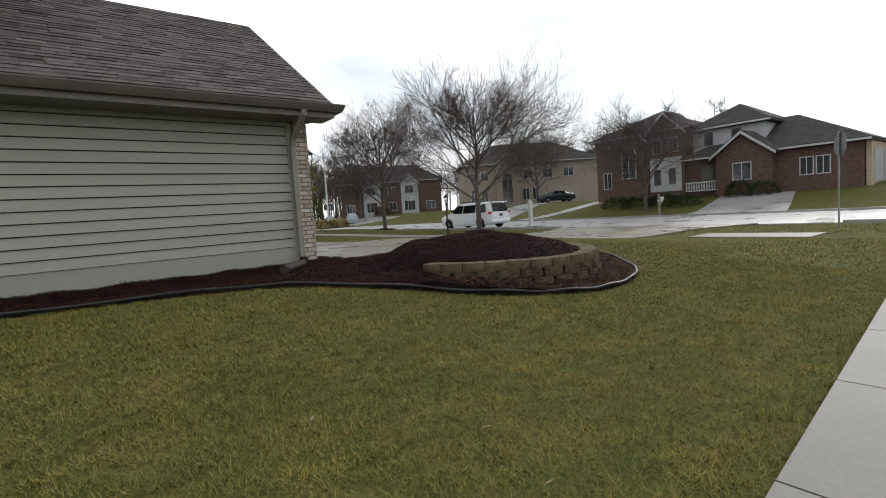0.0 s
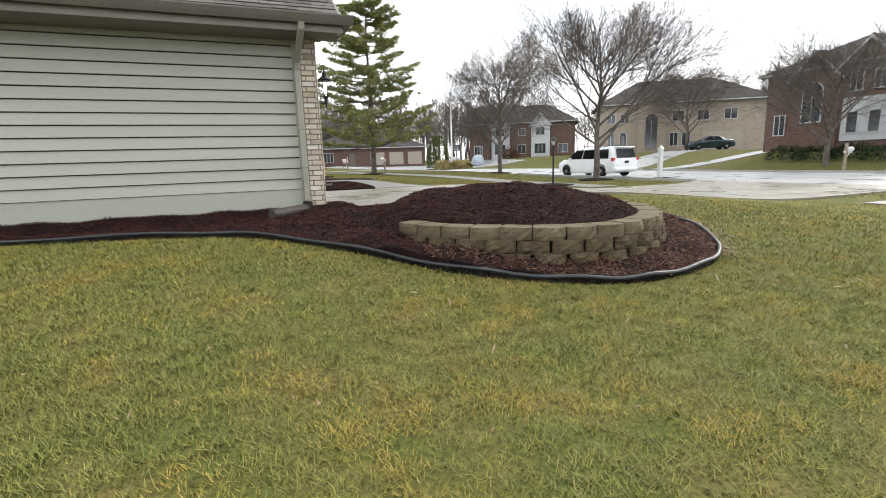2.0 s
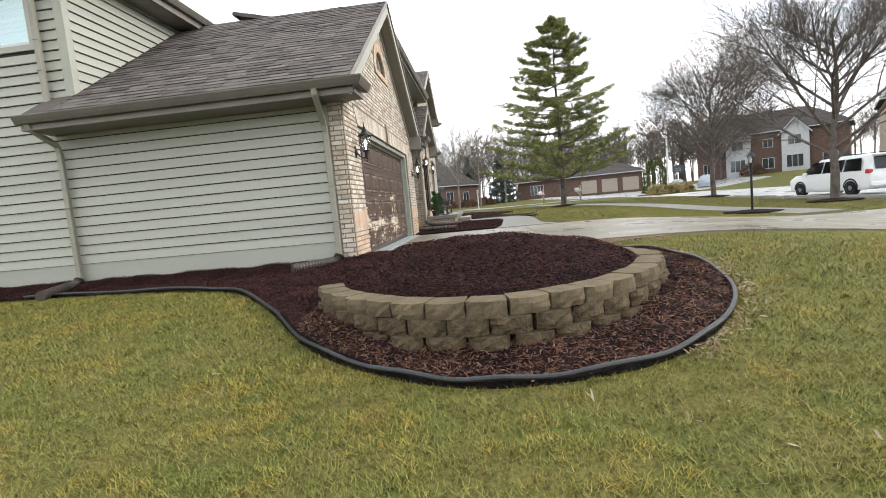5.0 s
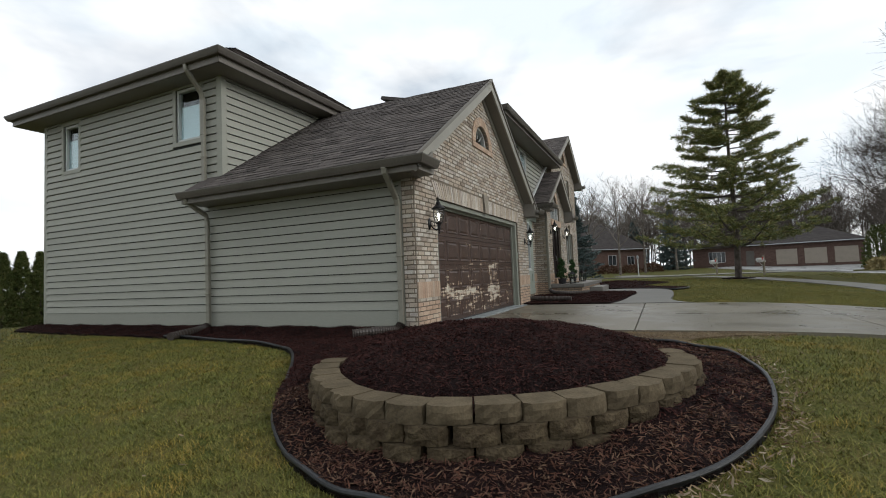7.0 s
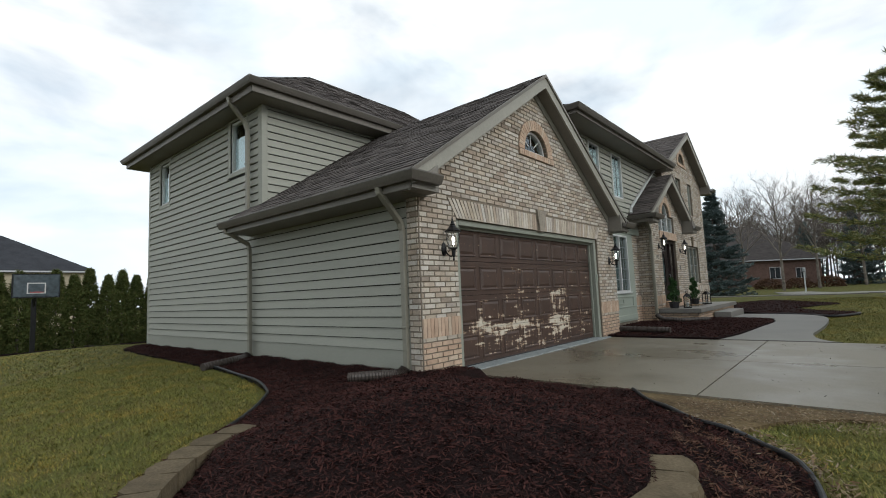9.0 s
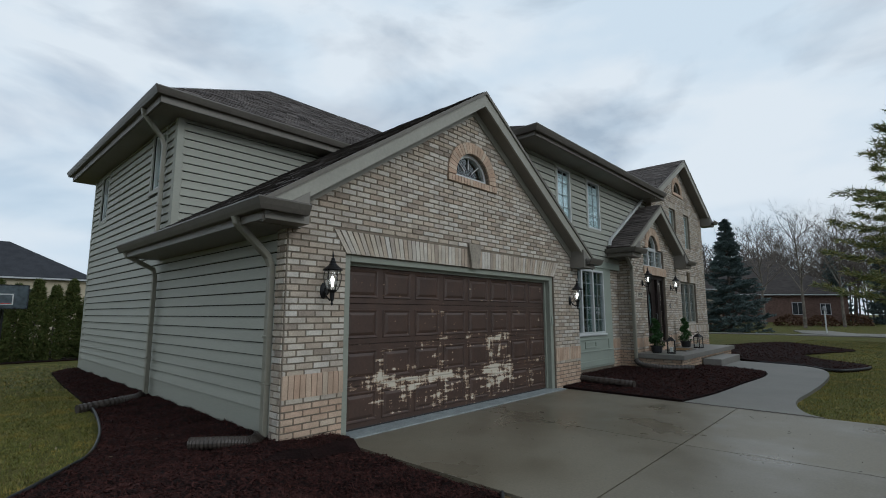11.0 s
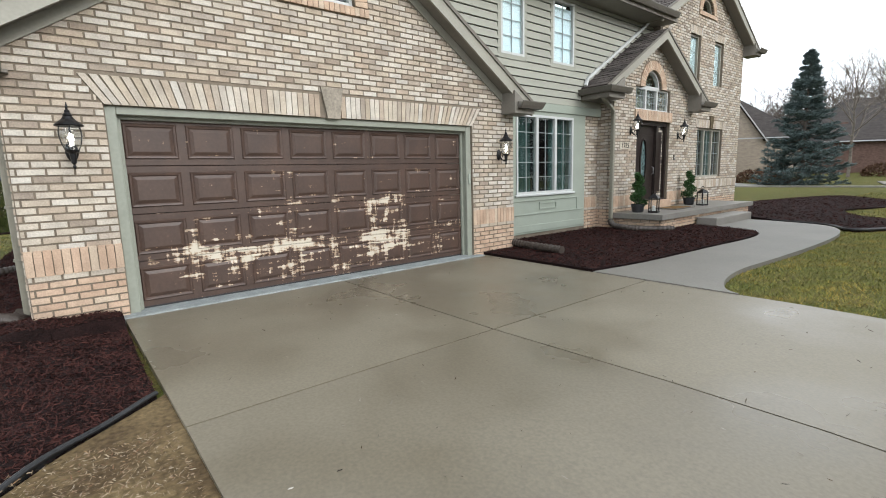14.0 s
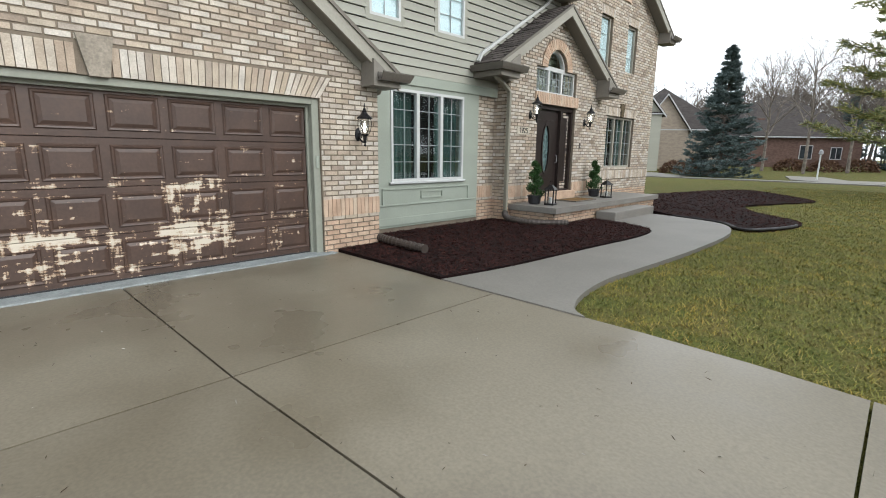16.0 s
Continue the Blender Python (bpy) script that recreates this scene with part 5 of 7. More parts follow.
part("mat", box((-0.28, -0.5, 0.002), (0.28, 0.5, 0.024), 0.006), mat("coir", (0.33, 0.20, 0.09), 0.95, var=0.25, fine=150, bump=0.8), mat_ob)
part("border", prism(rect(-0.285, -0.505, 0.285, 0.505), 0.028, lambda u, v, d: (u, v, d), [rect(-0.25, -0.47, 0.25, 0.47)]), M_GUTTER, mat_ob)


def leafball(rnd, n, shape, size, sides=3):
    """Many small leaves: shape(r1, r2, r3) gives a place and an outward way."""
    v, f = [], []
    for _ in range(n):
        p, o = shape(rnd)
        a = Vector((rnd.uniform(-1, 1), rnd.uniform(-1, 1), rnd.uniform(-1, 1))).normalized()
        o = (Vector(o) + a * 0.8).normalized()
        s = o.cross(a).normalized() * size * rnd.uniform(0.3, 0.6)
        q = Vector(p)
        i = len(v)
        v += [tuple(q - s), tuple(q + o * size * rnd.uniform(0.7, 1.3)), tuple(q + s)]
        f.append((i, i + 1, i + 2))
    return v, f


M_BOX = piece_mat("boxwood_leaves", [(0.03, 0.10, 0.022), (0.055, 0.15, 0.03), (0.02, 0.07, 0.016), (0.08, 0.18, 0.045)], 0.6, bump=0)
def topiary():
    t = thing("topiary_planter", label="spiral boxwood topiary in a dark pot on the porch", category="potted plant", group="porch topiaries")
    part("pot", lathe([(0.10, 0), (0.13, 0.02), (0.15, 0.16), (0.165, 0.17), (0.165, 0.2), (0.14, 0.2), (0.13, 0.17)], 16), mat("dark_pot", (0.03, 0.03, 0.035), 0.5, fine=40), t)
    part("stem", tube([(0, 0, 0.15), (0.01, 0, 0.5), (0, 0.01, 0.95)], [0.014, 0.012, 0.006], 6), M_GUTTER, t)
    def shape(r):
        h = r.random()
        a = h * math.tau * 2.6 + r.uniform(-0.6, 0.6)
        c = 0.085 * (1 - h * 0.6)
        rr = (0.10 * (1 - h) + 0.05) * math.sqrt(r.random())
        b = r.uniform(0, math.tau)
        p = (math.cos(a) * c + rr * math.cos(b), math.sin(a) * c + rr * math.sin(b), 0.2 + h * 0.72 + r.uniform(-0.05, 0.05))
        return p, (math.cos(b), math.sin(b), 0.4)
    v, f = leafball(random.Random(3), 2600, shape, 0.035)
    mesh_np("foliage", v, f, M_BOX, t)
    return t


top1 = topiary()
top1.matrix_world = pose(3.95, 18.75, 0.89)
copy_thing(top1, pose(3.85, 21.75, 0.89, 0, 0, 70))


def candle_lantern():
    t = thing("floor_lantern", label="black metal candle lantern with glass sides on the porch", category="lantern", group="porch lanterns")
    part("base", box((-0.11, -0.11, 0), (0.11, 0.11, 0.04), 0.008), M_BLACK, t)
    for x in (-0.09, 0.09):
        for y in (-0.09, 0.09):
            part("post", box((x - 0.011, y - 0.011, 0.04), (x + 0.011, y + 0.011, 0.34), 0.002), M_BLACK, t)
    bm = bmesh.new()
    lo = [bm.verts.new((x, y, 0.34)) for x, y in ((-0.12, -0.12), (0.12, -0.12), (0.12, 0.12), (-0.12, 0.12))]
    hi = [bm.verts.new((x, y, 0.44)) for x, y in ((-0.03, -0.03), (0.03, -0.03), (0.03, 0.03), (-0.03, 0.03))]
    for k in range(4):
        bm.faces.new((lo[k], lo[(k + 1) % 4], hi[(k + 1) % 4], hi[k]))
    bm.faces.new(hi)
    bm.faces.new(lo[::-1])
    part("roof", bm, M_BLACK, t)
    part("ring", tube([(0.04 * math.cos(a * math.tau / 12), 0, 0.48 + 0.04 * math.sin(a * math.tau / 12)) for a in range(13)], 0.006, 6), M_BLACK, t)
    part("candle", lathe([(0.035, 0.04), (0.035, 0.16), (0.03, 0.165)], 12), M_WHITE, t)
    g = part("glass", box((-0.085, -0.085, 0.045), (0.085, 0.085, 0.335)), M_LGLASS, t)
    g.visible_shadow = False
    return t


cl = candle_lantern()
cl.matrix_world = pose(4.3, 18.85, 0.89, 0, 0, 12)
copy_thing(cl, pose(4.25, 21.65, 0.89, 0, 0, -20))

# ---------- planting beds ----------
def mound_h(x, y):
    """Mulch heaped inside the block wall and banked along the house."""
    x, y = np.asarray(x, float), np.asarray(y, float)
    d = np.sqrt(((x - 5.75) / 1.62) ** 2 + ((y - 5.35) / 1.55) ** 2)
    heap = 0.27 * (1 - smooth(0.0, 1.25, d))
    full = 0.19 * (1 - smooth(0.78, 1.12, d))
    tail = 0.12 * np.exp(-((x - 4.4) / 1.0) ** 2 - ((y - 6.7) / 0.7) ** 2)
    bank = 0.10 * smooth(7.0, 7.6, y) * (x < 4.2)
    rough = 0.02 * np.sin(x * 7.1 + y * 3.3) * np.sin(y * 8.7 - x * 2.1)
    berm = (0.05 + 0.05 * (1 - smooth(4.3, 5.3, x))) * np.exp(-((d - 1.16) / 0.16) ** 2) * (y < 5.2)
    return heap + full + tail + bank + berm + rough


def bed_top(poly, off, step, height):
    return sheet(poly, off, step, 0.2, None, height)


def mulch_bed(name, poly, height, off, label, count, seed, size=0.055, extra=None):
    flat = height or (lambda x, y: 0.0)
    bed = tagged(link(name, bed_top(poly, off, 0.14 if height else 0.4, lambda x, y: float(flat(x, y))), M_MULCH_BASE), label, "mulch bed", kind="structure")
    rng = np.random.default_rng(seed)
    xs, ys = [p[0] for p in poly], [p[1] for p in poly]
    x = rng.uniform(min(xs), max(xs), count * 3)
    y = rng.uniform(min(ys), max(ys), count * 3)
    ok = inside(poly, x, y)
    x, y = x[ok][:count], y[ok][:count]
    z = ground_z(x, y) + off + (flat(x, y) if height else 0) + rng.uniform(0.0, 0.022, len(x))
    old = extra(x, y) if extra else np.zeros(len(x), bool)
    for pick, m, nm in ((~old, M_MULCH, "mulch_shreds"), (old, M_OLDMULCH, "old_bark")):
        if pick.any():
            shreds(nm, x[pick], y[pick], z[pick], size, m, bed, rng)
    return bed


def shreds(name, x, y, z, size, material, parent, rng):
    """Flat slivers of bark lying every way."""
    n = len(x)
    a, tilt = rng.uniform(0, math.tau, n), rng.normal(0, 0.38, n)
    ln, w = size * rng.uniform(0.5, 1.7, n), size * rng.uniform(0.10, 0.32, n)
    d = np.stack([np.cos(a) * np.cos(tilt), np.sin(a) * np.cos(tilt), np.sin(tilt)], -1)
    roll = rng.normal(0, 0.6, n)
    s = np.stack([-np.sin(a) * np.cos(roll), np.cos(a) * np.cos(roll), np.sin(roll)], -1)
    c = np.stack([x, y, z], -1)
    d, s = d * ln[:, None] / 2, s * w[:, None] / 2
    v = np.stack([c - d - s * 0.5, c - d * 0.3 + s, c + d + s * 0.4, c + d * 0.4 - s], 1).reshape(-1, 3)
    f = np.arange(4 * n).reshape(n, 4)
    return tagged(mesh_np(name, v, f, material, parent), kind="stuff")


def is_old(x, y):
    """The strip between block wall and edging keeps last year's paler bark."""
    d = np.sqrt(((x - 5.75) / 1.62) ** 2 + ((y - 5.35) / 1.55) ** 2)
    n = np.sin(x * 5.1) * np.sin(y * 4.3) * 0.12
    return ((d + n > 1.1) & (y < 4.6) & (x > 4.2)) | ((d + n > 1.12) & (x > 7.0)) & (np.sin(x * 23.0 + y * 17.0) > -0.2)


tagged(link("ground_dirt", sheet(DIRT, 0.012, 0.2), M_DIRT), "bare dirt and dead grass beside the driveway", "dirt", kind="structure")
bed_side = mulch_bed("bed_side", BED_SIDE, mound_h, 0.02, "dark red-brown shredded mulch bed with a heaped mound", 95000, 1, 0.04, is_old)
mulch_bed("bed_front", BED_A, lambda x, y: 0.05 + 0 * np.asarray(x, float), 0.02, "dark mulch bed between garage, porch and walk", 16000, 2)
mulch_bed("bed_lawn", BED_B, lambda x, y: 0.10 * np.exp(-((np.asarray(x, float) - 4.6) / 1.6) ** 2), 0.02, "dark curved mulch bed in the front lawn", 9000, 3, 0.075)

# edging of black plastic, with a rounded bead on top
edging = thing("lawn_edging", label="black plastic lawn edging round the mulch bed", category="lawn edging", kind="structure")
pts = [(x, y, gz(x, y) + 0.042 + 0.010 * math.sin(i * 0.9)) for i, (x, y) in enumerate(EDGE_LINE[14:])]
part("bead", tube(pts, 0.017, 8), M_EDGE, edging)
bm = bmesh.new()
col = [[bm.verts.new((x, y, z)), bm.verts.new((x, y, z - 0.12))] for x, y, z in pts]
for p, q in zip(col, col[1:]):
    bm.faces.new((p[0], q[0], q[1], p[1]))
got = bmesh.ops.solidify(bm, geom=bm.faces[:], thickness=0.012)
part("strip", bm, M_EDGE, edging)
edge_b = thing("lawn_edging", label="dark edging round the lawn bed", category="lawn edging", kind="structure")
part("bead", tube([(x, y, gz(x, y) + 0.05) for x, y in BED_B[10:38]], 0.03, 6), M_EDGE, edge_b)

# ---------- block retaining wall ----------
rnd = random.Random(8)


def block(w, d, h, seed, cap):
    """A split-face block: rough front, tapered back."""
    r = random.Random(seed)
    bm = bmesh.new()
    nx, nz = 6, 3
    grid = {}
    for i in range(nx + 1):
        for k in range(nz + 1):
            u, v = i / nx - 0.5, k / nz
            rim = min(i, nx - i, k + 0.5, nz - k + (0.5 if not cap else 0))
            out = 0.055 * (1 - abs(2 * u) ** 3.4) * (1.0 if rim >= 0.6 else 0.8) + r.uniform(-0.011, 0.011)
            grid[i, k] = bm.verts.new((u * (w - 0.02 + r.uniform(-0.006, 0.006)), -d / 2 - out, v * h + (r.uniform(-0.004, 0.004) if 0 < k < nz else 0)))
    for i in range(nx):
        for k in range(nz):
            bm.faces.new((grid[i, k], grid[i + 1, k], grid[i + 1, k + 1], grid[i, k + 1]))
    back = {(i, k): bm.verts.new(((-0.5 + i) * w * 0.80, d / 2, k * h)) for i in (0, 1) for k in (0, 1)}
    bm.faces.new([grid[i, nz] for i in range(nx + 1)] + [back[1, 1], back[0, 1]])
    bm.faces.new([grid[i, 0] for i in range(nx, -1, -1)] + [back[0, 0], back[1, 0]])
    bm.faces.new((back[0, 0], back[0, 1], back[1, 1], back[1, 0]))
    bm.faces.new([grid[0, k] for k in range(nz + 1)] + [back[0, 1], back[0, 0]])
    bm.faces.new([grid[nx, k] for k in range(nz, -1, -1)] + [back[1, 0], back[1, 1]])
    bmesh.ops.triangulate(bm, faces=[f for f in bm.faces if len(f.verts) > 4])
    me = bpy.data.meshes.new("block")
    bmesh.ops.recalc_face_normals(bm, faces=bm.faces[:])
    bm.to_mesh(me)
    bm.free()
    return me


BW, BD, BHH = 0.30, 0.19, 0.112
stones = [[block(BW, BD, BHH, s, False) for s in range(6)], [block(BW, BD, BHH, s + 20, True) for s in range(6)]]
for me in stones[0]:
    me.materials.append(M_BLOCK)
# caps take the lighter copy, with the skylit top put into the colour
for me in stones[1]:
    me.materials.append(M_LIT_STONE)
retaining = thing("retaining_wall", label="curved low wall of tan split-face concrete blocks", category="retaining wall")
acc = [0.0]
for p, q in zip(WALL_ARC, WALL_ARC[1:]):
    acc.append(acc[-1] + math.dist(p, q))


def along_arc(s):
    s = max(0, min(acc[-1] - 1e-6, s))
    i = max(k for k in range(len(acc) - 1) if acc[k] <= s)
    t = (s - acc[i]) / (acc[i + 1] - acc[i])
    p, q = WALL_ARC[i], WALL_ARC[i + 1]
    return p[0] + (q[0] - p[0]) * t, p[1] + (q[1] - p[1]) * t, math.degrees(math.atan2(q[1] - p[1], q[0] - p[0]))


for c in range(5):
    s = 0.15 + (c % 2) * BW / 2 + (0.0 if c > 0 else 0.15)
    while s < acc[-1] - (0.05 if c > 0 else 0.3):
        x, y, a = along_arc(s)
        nx, ny = math.sin(radians(a)), -math.cos(radians(a))
        back = 0.026 * c
        ob = new("block", stones[1 if c == 4 else 0][rnd.randrange(6)])
        ob.parent = retaining
        ob.matrix_world = pose(x + nx * (0.06 - back), y + ny * (0.06 - back), 0.60 - (5 - c) * (BHH + 0.002) + rnd.uniform(-0.004, 0.004), rnd.uniform(-1, 1), rnd.uniform(-1, 1), a + rnd.uniform(-2, 2))
        s += BW - 0.018

# ---------- grass ----------
def grass_mat():
    cols = [(0.19, 0.205, 0.037), (0.28, 0.262, 0.052), (0.10, 0.115, 0.022), (0.37, 0.31, 0.088), (0.22, 0.235, 0.043), (0.125, 0.145, 0.027), (0.45, 0.355, 0.128)]
    m = piece_mat("grass_blades", cols, 0.7, bump=0, var=0.1)
    n, l = m.node_tree.nodes, m.node_tree.links
    b = n["Principled BSDF"]
    old = b.inputs["Base Color"].links[0].from_socket
    geo = [x for x in n if x.bl_idname == "ShaderNodeNewGeometry"][0]
    patch = n.new("ShaderNodeTexNoise")
    patch.inputs["Scale"].default_value, patch.inputs["Detail"].default_value, patch.inputs["Roughness"].default_value = 1.7, 10, 0.68
    l.new(geo.outputs["Position"], patch.inputs["Vector"])
    rp = n.new("ShaderNodeValToRGB")
    for e, (p, c) in zip((rp.color_ramp.elements[0], rp.color_ramp.elements[1], rp.color_ramp.elements.new(0.5)), ((0.39, (1.5, 1.22, 0.8, 1)), (0.61, (0.50, 0.70, 0.36, 1)), (0.5, (1.0, 1.02, 0.74, 1)))):
        e.position, e.color = p, c
    l.new(patch.outputs["Fac"], rp.inputs["Fac"])
    mul = n.new("ShaderNodeMix")
    mul.data_type, mul.blend_type = "RGBA", "MULTIPLY"
    mul.inputs[0].default_value = 1.0
    l.new(old, mul.inputs[6])
    l.new(rp.outputs["Color"], mul.inputs[7])
    l.new(mul.outputs[2], b.inputs["Base Color"])
    return m


M_GRASS = grass_mat()


def lawn_ok(x, y):
    ok = ~(inside(DIRT, x, y) & (np.sin(x * 17.0 + 2 * np.sin(y * 9)) * np.sin(y * 19.0) < -0.05)) & ~inside(BED_SIDE, x, y) & ~inside(WALK, x, y) & ~inside(BED_A, x, y) & ~inside(BED_B, x, y)
    ok &= ~((x > -7.0) & (x < 3.9) & (y > 7.6) & (y < 27))
    near = 8.23 - 0.5 * smooth(9, 16, x) - 1.2 * smooth(18.5, 21.2, x)
    far = 13.64 + 0.9 * smooth(9.5, 16, x) + 1.2 * smooth(18.5, 21.2, x)
    ok &= ~((x > 3.8) & (y > near) & (y < far))
    e = 0.48 + 0.075 * (x - 2.5)
    ok &= ~((y < e - 0.01) & (y > e - 1.49))
    ok &= ~((x > 3.8) & (x < 6.6) & (y > 7.9) & (y < 9.0))
    ok &= ~((x > 15.2) & (x < 16.6) & (y < 30)) & (x < 20.9)
    return ok


def blades(name, box_, density, h, w, seed, parent):
    rng = np.random.default_rng(seed)
    x0, y0, x1, y1 = box_
    n = int((x1 - x0) * (y1 - y0) * density)
    x, y = rng.uniform(x0, x1, n), rng.uniform(y0, y1, n)
    clump = np.sin(x * 11 + 3 * np.sin(y * 7)) * np.sin(y * 13 + 2 * np.sin(x * 9))
    ok = lawn_ok(x, y) & (rng.uniform(-1.3, 1, n) < clump + 0.35)
    x, y, clump = x[ok], y[ok], clump[ok]
    n = len(x)
    z = ground_z(x, y) - 0.025
    a, lean = rng.uniform(0, math.tau, n), np.abs(rng.normal(1.35, 0.55, n))
    hh = h * rng.uniform(0.55, 1.35, n) * (1 + 0.25 * clump)
    ww = w * rng.uniform(0.6, 1.3, n)
    d = np.stack([np.cos(a), np.sin(a)], -1)
    s = np.stack([-d[:, 1], d[:, 0]], -1) * ww[:, None] / 2
    base = np.stack([x, y], -1)
    tip = base + d * (hh * lean)[:, None]
    v = np.empty((n, 3, 3))
    v[:, 0, :2], v[:, 1, :2], v[:, 2, :2] = base - s, base + s, tip
    v[:, 0, 2] = v[:, 1, 2] = z
    v[:, 2, 2] = z + 0.02 + hh * 0.5
    return tagged(mesh_np(name, v.reshape(-1, 3), np.arange(3 * n).reshape(n, 3), M_GRASS, parent), "short winter lawn grass, yellow-green with straw patches", "grass", kind="stuff")


blades("grass", (-3.5, -1.2, 9.5, 3.4), 9800, 0.027, 0.0058, 1, None)
blades("grass", (-3.5, 3.4, 12.5, 8.3), 5200, 0.030, 0.007, 2, None)
blades("grass", (-14.0, -4.0, -3.5, 8.0), 500, 0.05, 0.018, 3, None)
blades("grass", (9.5, -3.0, 15.2, 7.9), 1500, 0.045, 0.012, 4, None)
blades("grass", (5.5, 13.6, 15.2, 24.0), 2400, 0.034, 0.010, 5, None)
blades("grass", (5.0, 24.0, 15.2, 40.0), 450, 0.05, 0.02, 6, None)
blades("grass", (16.6, -6.0, 20.9, 40.0), 450, 0.05, 0.018, 7, None)

# ---------- leaf litter ----------
def litter(name, n, box_, size, material, seed, label, lift):
    rng = np.random.default_rng(seed)
    x, y = rng.uniform(box_[0], box_[2], n), rng.uniform(box_[1], box_[3], n)
    z = ground_z(x, y) + lift
    ob = shreds(name, x, y, z, size, material, None, rng)
    return tagged(ob, label, "leaf litter", kind="stuff")


M_LEAF = piece_mat("dead_leaves", [(0.30, 0.19, 0.10), (0.45, 0.36, 0.25), (0.20, 0.11, 0.06), (0.52, 0.45, 0.34)], 0.8, bump=0)
M_DEBRIS = piece_mat("dark_debris", [(0.07, 0.05, 0.03), (0.12, 0.085, 0.05), (0.55, 0.52, 0.46), (0.05, 0.04, 0.03)], 0.9, bump=0)
litter("fallen_leaves", 230, (0.5, 0.8, 9.5, 7.5), 0.05, M_LEAF, 21, "scattered dead leaves and twigs on the lawn", 0.03)
litter("driveway_debris", 420, (4.2, 8.2, 13.0, 13.5), 0.028, M_DEBRIS, 22, "specks of leaf and grit on the driveway", 0.041)
litter("edge_bark", 2600, (6.8, 7.45, 8.5, 8.2), 0.024, M_LEAF, 23, "old bark and straw along the driveway edge", 0.04)

def edge_litter(n, seed):
    """Pale leaf bits and grit that the lawn edge has caught, outside the edging."""
    rng = np.random.default_rng(seed)
    line = np.array([p for p in EDGE_LINE if p[0] > 6.9])
    i = rng.integers(0, len(line) - 1, n)
    way = line[i + 1] - line[i]
    out = np.stack([way[:, 1], -way[:, 0]], -1) / np.linalg.norm(way, axis=1)[:, None]
    p = line[i] + way * rng.random((n, 1)) + out * (0.04 + np.abs(rng.normal(0, 0.10, (n, 1))))
    ob = shreds("edge_litter", p[:, 0], p[:, 1], ground_z(p[:, 0], p[:, 1]) + rng.uniform(0.012, 0.035, n), 0.045, M_LEAF, None, rng)
    return tagged(ob, "pale dead leaves and grit caught along the lawn edging", "leaf litter", kind="stuff")


edge_litter(900, 31)

# ---------- trees ----------
M_BARK = mat("bark", (0.20, 0.17, 0.148), 0.95, var=0.3, scale=4, fine=30, bump=0.6, dist=0.02)
# paler copy of the bark, with the far haze put into its colour
M_HAZE_BARK = mat("grey_bark", (0.24, 0.205, 0.18), 0.95, var=0.3, scale=0.3, fine=4, bump=0)
M_BIRCH = mat("pale_bark", (0.30, 0.26, 0.22), 0.9, var=0.3, scale=4, fine=20, bump=0.3)
M_PINE = piece_mat("pine_needles", [(0.19, 0.235, 0.075), (0.28, 0.31, 0.085), (0.15, 0.19, 0.08), (0.40, 0.38, 0.10), (0.48, 0.42, 0.15)], 0.7, bump=0)
M_SPRUCE = piece_mat("spruce_needles", [(0.10, 0.15, 0.14), (0.16, 0.22, 0.215), (0.07, 0.11, 0.105), (0.22, 0.28, 0.28)], 0.7, bump=0)
M_ARBOR = piece_mat("arborvitae", [(0.095, 0.125, 0.035), (0.135, 0.165, 0.05), (0.065, 0.09, 0.027), (0.20, 0.19, 0.065)], 0.8, bump=0)
M_SHRUB = piece_mat("shrub_leaves", [(0.04, 0.06, 0.025), (0.06, 0.085, 0.035), (0.03, 0.04, 0.02)], 0.8, bump=0)
M_STRAW = piece_mat("straw_grass", [(0.52, 0.42, 0.20), (0.42, 0.33, 0.14), (0.60, 0.52, 0.30)], 0.9, bump=0)


